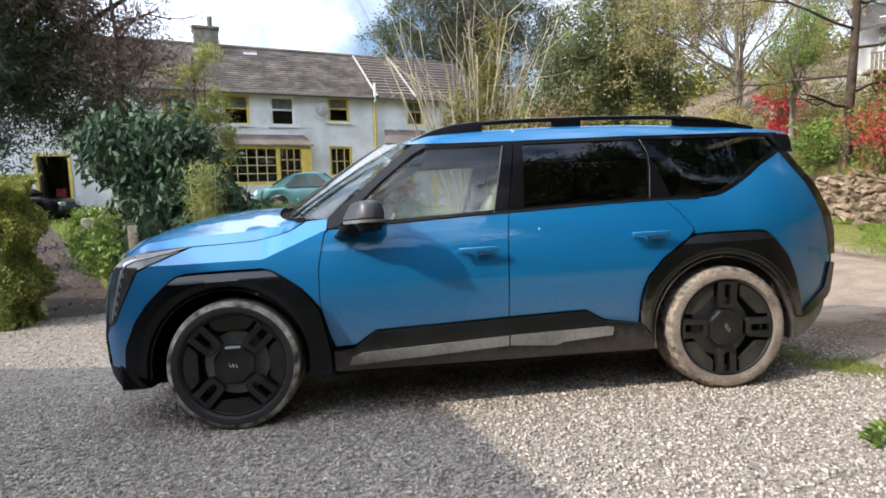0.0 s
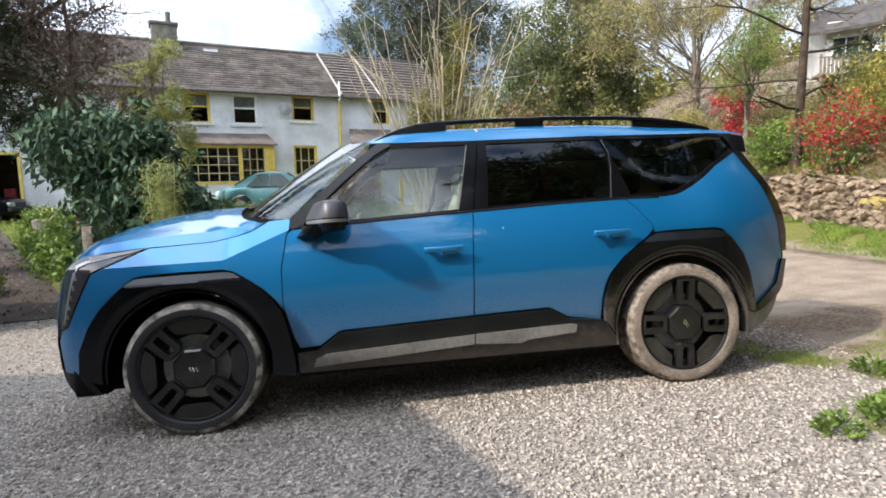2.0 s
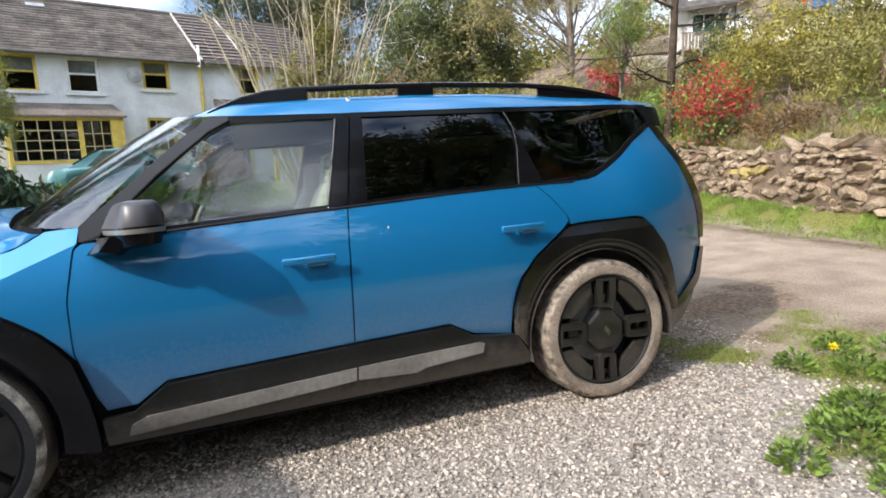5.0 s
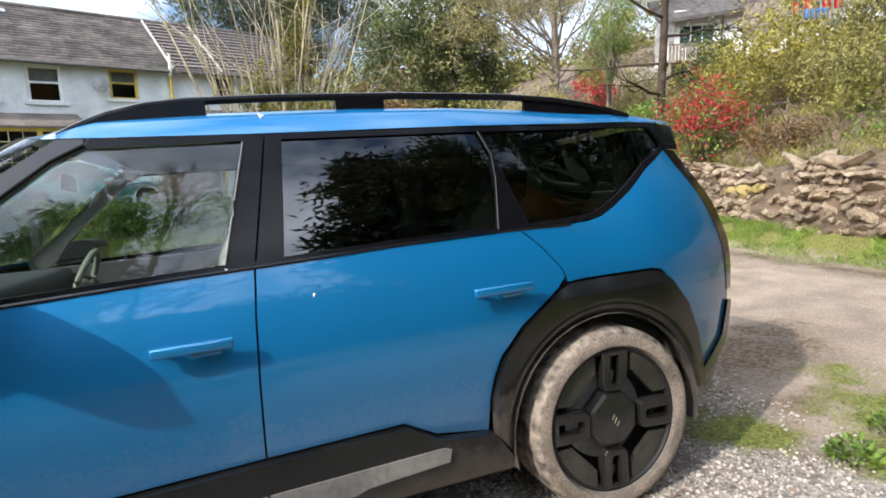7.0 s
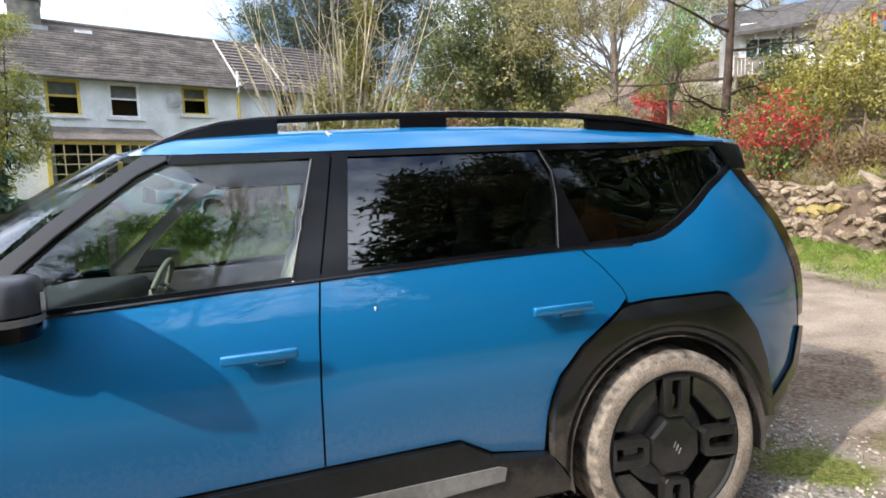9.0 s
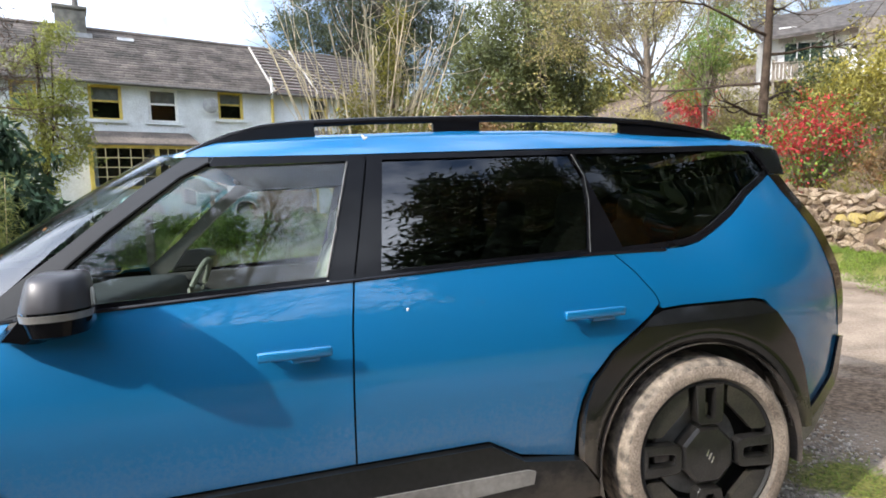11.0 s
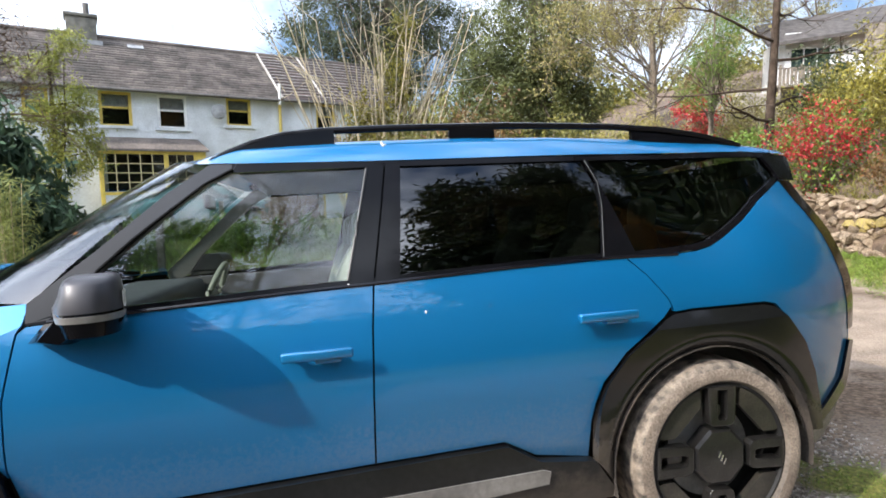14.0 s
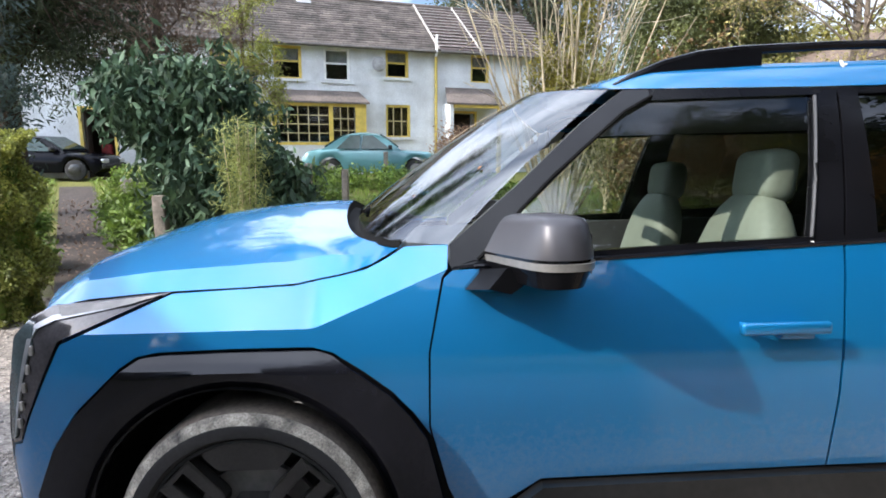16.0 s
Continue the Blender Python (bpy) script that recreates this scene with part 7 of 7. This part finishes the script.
# ---- woods behind the cottage ----
tree("evergreen_tree", "tall evergreen tree behind the cottage with gaps of sky", (5.2, 28.0, 0.4), 13.5, 0.35,
     [(-3.2, 0, 8.6, 2.6, 2, 2.0), (0.3, 0, 9.8, 2.8, 2.2, 2.6), (3.2, 0, 8.8, 2.4, 2, 2.2), (-0.5, 0, 6.8, 3.5, 2, 1.6), (1.5, 0, 12.5, 2.5, 2, 2.2), (-2.5, 0, 11.5, 2.0, 2, 1.8)], 760, 76, 0.26, 0.14, LEAF_PINE, BARK, 81, limbs=120, shell=0.45)
tree("evergreen_tree", "dark round yew among the trees", (10.2, 20.5, 0.4), 9.5, 0.3,
     [(0, 0, 7.0, 2.3, 2, 3.0), (1.2, 0, 4.2, 1.7, 1.6, 2.4), (-1.5, 0, 4.8, 1.9, 1.6, 2.4)], 900, 70, 0.22, 0.12, LEAF_YEW, BARK, 82, limbs=40, shell=0.6)
for k, (x, y, hh, sd) in enumerate(((13.7, 17.5, 9.5, 83), (15.8, 21.0, 10.5, 84), (18.5, 25.0, 11.0, 86), (21.5, 18.0, 9.0, 87))):
    rw = np.random.default_rng(sd)
    z0 = bank_z(x, y) - 0.3 if x > 12 else 0.4
    z0 = min(z0, 3.6)
    e = empty("budding_tree", Matrix.Translation((x, y, z0)), "leafless tree hazed with pale olive buds", "tree", "budding trees")
    segs = [(0, 0, 0, 0.14, 0.1, 0, hh * .25, 0.11), (0.1, 0, hh * .25, 0.11, 0.0, 0.1, hh * .5, 0.07)]
    for q in range(9):
        a = rw.uniform(0, 6.28)
        grow(rw, (0.05, 0.05, hh * rw.uniform(0.2, 0.5)), (math.cos(a), math.sin(a), rw.uniform(0.5, 1.3)), hh * rw.uniform(0.28, 0.42), 0.042, 3, segs, 0.28, (2, 3), 0.66, 0.06, 0.007)
    part("trunk", segments_mesh("trunk", segs, 4), BARK, e)
    sg = np.array(segs)
    thin = sg[sg[:, 7] < 0.02]
    pick = rw.integers(0, len(thin), 24000)
    pts = thin[pick, :3] + (thin[pick, 4:7] - thin[pick, :3]) * rw.random((24000, 1)) + rw.normal(size=(24000, 3)) * 0.14
    part("crown", leaf_mesh("crown", pts, 0.09, 0.4, 0.3, 0, rw), LEAF_BUD, e)
# far woods
rngw = np.random.default_rng(91)
wp = []
for k in range(95):
    x = rngw.uniform(-30, 45)
    y = 36 + rngw.uniform(0, 14) - 0.1 * max(0, x - 20)
    if -12 < x < 3:
        continue
    hgt = rngw.uniform(5, 8) + (0.16 * max(0, x - 4) if x > 4 else 0)
    _, p = blob_points(rngw, [(x, y, hgt * 0.55, 3.0, 2.5, hgt * 0.5)], 30, 36, 0.45, 0.5)
    wp.append(p)
wp = np.concatenate(wp)
tagged(part("far_woods", leaf_mesh("woods", wp, 0.42, 0.5, 0.4, 0, rngw), LEAF_OLIVE), "olive and brown wooded slope in the distance", "woods", kind="stuff")

# coppiced pale stems and brown shrub before the cottage's right end
rngs = np.random.default_rng(101)
cop = empty("coppice", Matrix.Translation(at_ground(2.75, 9.4)), "clump of tall pale bare stems", "bush")
segs = []
for k in range(64):
    a, q = rngs.uniform(0, 6.28), rngs.uniform(0, 0.85)
    d = (math.cos(a) * q * 0.75, math.sin(a) * q * 0.6, 1.0)
    grow(rngs, (math.cos(a) * 0.18, math.sin(a) * 0.18, 0), d, rngs.uniform(2.2, 4.9), (0.015, 0.019, 0.027)[k % 3], 1, segs, 0.10, (1, 3), 0.35, 0.02, 0.006)
part("branching", segments_mesh("branching", segs, 4), BARK_PALE, cop)
_, cp = blob_points(rngs, [(0.35, 0.1, 3.6, 0.40, 0.4, 0.9), (0.1, 0, 2.3, 0.9, 0.5, 0.8), (-0.2, 0, 2.7, 0.6, 0.4, 0.9), (0.5, 0, 4.5, 0.3, 0.3, 0.5)], 300, 24, 0.10, 0.2)
part("leaves", leaf_mesh("leaves", cp, 0.08, 0.35, 0.3, 0, rngs), LEAF_YELLOW, cop)
tree("brown_shrub", "rusty brown twiggy shrub behind the drive", at_ground(4.2, 7.6), 2.2, 0.04, [(0, 0, 2.3, 0.85, 0.8, 0.85), (-0.3, 0, 1.3, 0.9, 0.8, 0.9), (0.6, 0, 1.4, 0.8, 0.8, 0.9)], 330, 20, 0.12, 0.075, LEAF_BROWN, BARK_PALE, 102, limbs=120, category="bush", shell=0.3)
tree("olive_shrub", "olive green shrub behind the drive", at_ground(3.3, 8.3), 1.8, 0.04, [(0, 0, 2.0, 0.8, 0.7, 0.8), (0.4, 0, 1.0, 1.0, 0.8, 0.9)], 260, 20, 0.12, 0.08, LEAF_OLIVE, BARK_PALE, 103, limbs=80, category="bush", shell=0.3)
tree("olive_shrub", "dense green shrub behind the drive", at_ground(6.3, 9.2), 2.0, 0.05, [(0, 0, 1.7, 1.3, 1.0, 1.3), (1.6, 0.5, 1.5, 1.2, 1.0, 1.3)], 420, 22, 0.13, 0.09, LEAF_OLIVE, BARK, 104, limbs=60, category="bush", shell=0.4)
tree("olive_shrub", "yellowish budding shrub by the lane", at_ground(8.2, 11.0), 2.0, 0.05, [(0, 0, 1.6, 1.2, 1.0, 1.3), (1.2, 0.8, 1.4, 1.0, 1.0, 1.1)], 360, 22, 0.13, 0.09, LEAF_BUD, BARK, 105, limbs=60, category="bush", shell=0.4)

# ---- grass and weeds ----
rngg = np.random.default_rng(111)


def grass(name, label, pts, size, mat, axis_up=1.6):
    n = len(pts)
    ax = rngg.normal(size=(n, 3)) * 0.5
    ax[:, 2] = axis_up
    return tagged(part(name, leaf_mesh(name, pts, size, 0.09, 0.1, 0, rngg, 0.5, ax, 0.1), mat), label, "grass", kind="stuff")


gp = []
for _ in range(46000):
    y = rngg.uniform(-1.5, 10)
    x = wall_x(y) - abs(rngg.normal(0, 0.5)) - 0.02
    if noise.noise((x * 1.3, y * 1.3, 4.0)) < -0.05:
        continue
    gp.append((x, y, ground_z(x, y)))
grass("verge_grass", "bright green grass and weeds along the wall's foot", np.array(gp), 0.075, GRASS, 0.8)
gp = []
for _ in range(30000):
    y = rngg.uniform(-3, 13)
    x = wall_x(y) + 0.15 + 6.5 * rngg.random() ** 1.3
    gp.append((x, y, bank_z(x, y) - 0.02))
grass("bank_grass", "olive and brown rough grass on the bank", np.array(gp), 0.17, LEAF_OLIVE, 0.8)
gp = []
for _ in range(60000):
    x, y = rngg.uniform(3.0, 6.5), rngg.uniform(-2.6, 1.4)
    if rngg.random() < max(0, moss_mask(x, y) - 0.25) * 1.3:
        gp.append((x, y, ground_z(x, y)))
grass("drive_moss", "short moss and grass tufts growing through the gravel", np.array(gp), 0.035, GRASS, 0.8)
gp = []
for _ in range(34000):
    x, y = rngg.uniform(-13, 8), rngg.uniform(7.2, 15.5)
    if abs(x + 3.05 + 0.66 * (y - 4.2)) < 0.5:
        continue
    gp.append((x, y, ground_z(x, y)))
grass("garden_grass", "green grass in the cottage garden", np.array(gp), 0.15, GRASS)


def weed(x, y, r, n, seed):
    rng = np.random.default_rng(seed)
    e = empty("weed", Matrix.Translation(at_ground(x, y)), "bright green broad-leaved weed in the gravel", "plant", "weeds in the gravel")
    a = rng.uniform(0, 6.28, n)
    q = r * np.sqrt(rng.random(n)) * 0.8
    pts = np.stack([np.cos(a) * q, np.sin(a) * q, 0.02 + 0.12 * rng.random(n) * (1 - q / r)], axis=1)
    ax = np.stack([np.cos(a), np.sin(a), rng.uniform(0.2, 1.2, n)], axis=1)
    part("leaves", leaf_mesh("leaves", pts, 0.036, 0.48, 0.6, 0, rng, 0.55, ax, 0.25), LEAF_FRESH, e)


for k, (x, y, r, n) in enumerate(((3.70, -0.95, 0.26, 190), (3.95, -0.80, 0.22, 150), (3.28, -0.98, 0.12, 60), (4.25, -0.18, 0.13, 60), (4.05, -1.25, 0.30, 190), (4.55, -0.65, 0.22, 110), (3.45, -1.35, 0.2, 100), (4.7, -0.1, 0.15, 60), (4.75, -1.1, 0.3, 150), (4.45, -0.42, 0.16, 70), (5.0, -0.35, 0.25, 110), (3.85, -1.2, 0.24, 150))):
    weed(x, y, r, int(n * 3.6), 200 + k)
lp = np.stack([rngg.uniform(-1.5, 4.4, 90), rngg.uniform(-2.0, 0.9, 90), np.zeros(90)], axis=1)
lp[:, 2] = [ground_z(a, b) + 0.012 for a, b, _ in lp]
tagged(part("leaf_litter", leaf_mesh("leaf_litter", lp, 0.035, 0.5, 1.5, 0, rngg, 0.5), BARK_DARK), "scattered dead brown leaves on the gravel", "leaves", kind="stuff")
pl = []
for _ in range(700):
    u = rngg.random() * 0.75
    cx, cy = -3.05 - 6.6 * u + rngg.normal(0, 0.3), 4.2 + 10.0 * u + rngg.normal(0, 0.3)
    pl.append((cx, cy, ground_z(cx, cy) + 0.03))
tagged(part("path_litter", leaf_mesh("path_litter", np.array(pl), 0.055, 0.5, 1.5, 0, rngg, 0.6), BARK_DARK), "dry fallen leaves littering the garden path", "leaves", kind="stuff")
PETAL = material("yellow_petal", (0.80, 0.66, 0.02), rough=0.5, vary=0.15)
dan = empty("dandelion", Matrix.Translation(at_ground(4.45, -0.25)), "single yellow dandelion flower in the gravel's edge", "flower")
part("stalk", mesh("stalk", *tube([(0, 0, 0), (0.01, 0, 0.06), (0.012, 0, 0.12)], 0.003, 6)), LEAF_FRESH, dan)
an = rngg.uniform(0, 6.28, 60)
part("flower_head", leaf_mesh("head", np.tile([[0.012, 0.0, 0.12]], (60, 1)), 0.03, 0.3, 1.0, 0, rngg, 0.3, np.stack([np.cos(an), np.sin(an), rngg.uniform(0.1, 1.6, 60)], axis=1)), PETAL, dan, "yellow flower head")
for x, y, turn in ((3.37, -0.03, 0), (2.81, -0.57, 40), (2.95, 0.55, 100), (1.2, -0.9, 70)):
    tw = empty("fallen_twig", Matrix.Translation(at_ground(x, y, 0.012)) @ pose(0, 0, 0, 0, 0, turn), "small dark twig lying on the gravel", "twig", "fallen twigs")
    part("stem", segments_mesh("twig", [(-0.06, 0, 0.0, 0.006, 0.04, 0.02, 0.012, 0.005), (0.04, 0.02, 0.012, 0.005, 0.09, -0.02, 0.0, 0.003)], 5), BARK_DARK, tw)

# ---- unseen, behind the viewer: the building that shades the drive, a hedge and trees that the glass mirrors ----
EAVE_H = 4.4
cx0, cy0 = 0.925 - EAVE_H * 1.306, 1.54 - EAVE_H * 0.4985
plan_pts = [(0, 0), (1.95, -4.72), (-4.6, -7.4), (-9.0, -4.0), (-6.93, 1.26)]
barn = empty("stone_barn", Matrix.Translation((cx0, cy0, -0.1)), "plain stone building that shades the drive", "house")
part("wall", mesh("wall", *loft([[(x * 0.97 - 0.15, y * 0.97 - 0.1, z) for x, y in plan_pts] for z in (-0.3, EAVE_H - 0.02)], True, True), smooth=False), BARN_STONE, barn)
mx, my = -3.7, -3.0
part("roof", mesh("roof", *loft([[(x, y, EAVE_H - 0.15) for x, y in plan_pts], [(x, y, EAVE_H) for x, y in plan_pts], [(mx + (x - mx) * 0.1, my + (y - my) * 0.1, EAVE_H + 1.6) for x, y in plan_pts]], True, True), smooth=False), SLATE, barn)
LEAF_GOLD = material("golden_brown_leaves", (0.42, 0.21, 0.03), rough=0.7, second=(0.22, 0.11, 0.02), scale=1.5, isle=0.3, trans=0.3)
hedge("tall_hedge", "tall dark hedge on the far side of the lane", -3.6, 15.0, -7.2, -5.7, 3.1, 34000, LEAF_DARK, 5, 0.12, 0.25)
# Evergreens added out of view; places and heights chosen to block sky from reflections.
for k, (x, y, hh, rr) in enumerate(((5.3, -9.4, 19.0, 2.1), (-2.6, -9.8, 17.0, 1.7), (7.6, -9.8, 18.0, 2.0), (9.8, -10.2, 24.0, 2.9), (12.6, -10.6, 26.0, 3.2), (15.4, -10.4, 22.0, 3.0), (16.5, -6.5, 13.0, 3.0), (12.4, -3.3, 17.0, 3.1), (18.5, -1.8, 14.0, 3.2), (20.0, 2.4, 14.0, 3.0))):
    tree("evergreen_tree", "tall dark evergreen added out of view to darken the car's reflections", (x, y, 0.3), hh, 0.25, [(0, 0, hh * 0.38, rr, rr, hh * 0.32), (0.3, 0, hh * 0.72, rr * 0.75, rr * 0.75, hh * 0.28)], 340, 44, 0.32, 0.46, LEAF_DARK, BARK, 310 + k, limbs=50, shell=0.15, aspect=0.3, droop=0.4, group="evergreens across the lane")
tree("golden_tree", "golden-brown leafy tree across the lane", (9.9, -6.0, 0.2), 9.0, 0.10, [(0, 0, 8.3, 1.6, 1.2, 1.8), (-0.6, 0, 6.3, 1.2, 1.0, 1.2)], 380, 24, 0.18, 0.12, LEAF_GOLD, BARK, 303, limbs=40)
rngb = np.random.default_rng(304)
bt = empty("bare_tree", Matrix.Translation((-0.15, -8.0, 0.3)), "tall bare branching tree across the lane", "tree")
segs = [(0, 0, 0, 0.11, 0, 0, 3.0, 0.09), (0, 0, 3.0, 0.09, 0.1, 0, 7.0, 0.06), (0.1, 0, 7.0, 0.06, 0.1, 0, 12.0, 0.035), (0.1, 0, 12.0, 0.035, 0.1, 0, 17.0, 0.012)]
for q in range(80):
    a = rngb.uniform(0, 6.28)
    grow(rngb, (0.05, 0, rngb.uniform(3.0, 16.0)), (math.cos(a), math.sin(a), 0.7), rngb.uniform(1.4, 2.6), 0.030, 2, segs, 0.22, (2, 3), 0.6, 0.05, 0.006)
part("trunk", segments_mesh("trunk", segs, 4), BARK, bt)

# ---- stones of the wall ----
wall = empty("dry_stone_wall", Matrix.Translation((0, 0, 0)), "tumbledown dry-stone wall of pale limestone along the lane", "wall", kind="structure")
rocks = [rock_mesh(400 + k) for k in range(9)]
LICHEN = material("lichen_stone", (0.40, 0.31, 0.07), rough=0.95, second=(0.26, 0.20, 0.11), scale=9, fine=0.4, bump=0.8, bump_scale=22)
mossy = [rock_mesh(420 + k, LICHEN) for k in range(4)]
SLAB_END, SLUMP = 4.35, 4.75          # coursed slabs up to here; a slumped, earthy stretch
rngk = np.random.default_rng(401)
core = []
for y in np.arange(-6, 14, 0.5):
    x = wall_x(y)
    core.append([(x - 0.135, y, 0.3), (x - 0.075, y, 1.27), (x + 0.3, y, 1.3), (x + 0.3, y, 0.3)])
v, f = loft(core, True, True)
part("wall_core", mesh("core", v, f), EARTH, wall)
count = 0
rest_v, rest_f = [], []


def lay(y, z, ln, hgt, rock, tilt=0.34, out=0.0):
    """One stone of the wall: its middle, length and height."""
    global count
    x = wall_x(y) - 0.06 - 0.06 * (1.4 - z) + rngk.normal() * 0.035 - out
    place = Matrix.LocRotScale((x, y, z), Euler((rngk.normal() * tilt, rngk.normal() * 0.38, 1.55 + rngk.normal() * 0.3)), (ln * 1.22, rngk.uniform(0.22, 0.34), hgt * 1.25))
    if count < 300:
        s = new("stone", rock)
        s.parent = wall
        s.matrix_basis = place
    else:
        n0 = len(rest_v)
        rest_v.extend(tuple(place @ q.co) for q in rock.vertices)
        rest_f.extend(tuple(n0 + i for i in q.vertices) for q in rock.polygons)
    count += 1


z = 0.40
while z < 1.50:
    base_h = rngk.uniform(0.075, 0.115)
    y = 1.0 + rngk.uniform(0, 0.3)
    phase = rngk.uniform(0, 6.3)
    while y < 9.4:
        slab = y < SLAB_END
        big = rngk.random()
        ln = rngk.uniform(0.07, 0.16) if big < 0.72 else rngk.uniform(0.17, 0.27)
        if slab and big > 0.84:
            ln = rngk.uniform(0.24, 0.38)
        hgt = base_h * rngk.uniform(0.8, 1.5) if big < 0.72 or ln > 0.23 else base_h * rngk.uniform(1.3, 1.9)
        zz = z + base_h / 2 + 0.045 * math.sin(y * 2.6 + phase) + rngk.normal() * 0.02
        top = 1.40 + 0.09 * math.sin(y * 1.9) + 0.06 * math.sin(y * 5.3)
        slump = math.exp(-((y - SLUMP) / 0.35) ** 2)
        if zz < top - 0.22 * slump and rngk.random() > 0.55 * slump + 0.03:
            moss = math.exp(-((y - SLUMP - 0.35) / 0.25) ** 2 - ((zz - 1.0) / 0.14) ** 2) > rngk.random() * 0.9
            lay(y + ln / 2, zz, ln, hgt, (mossy if moss else rocks)[rngk.integers(0, 4 if moss else 9)], 0.26 if slab else 0.42)
        y += ln * 0.97
    z += base_h
for y in np.arange(1.1, SLAB_END, 0.52):
    lay(y + 0.26 + rngk.normal() * 0.05, 1.43, rngk.uniform(0.46, 0.62), rngk.uniform(0.11, 0.16), rocks[rngk.integers(0, 9)], 0.07, 0.03)
if rest_f:
    part("stone_fill", mesh("stone_fill", rest_v, rest_f, sharp=36), WALL_STONE, wall)["kind"] = "stuff"
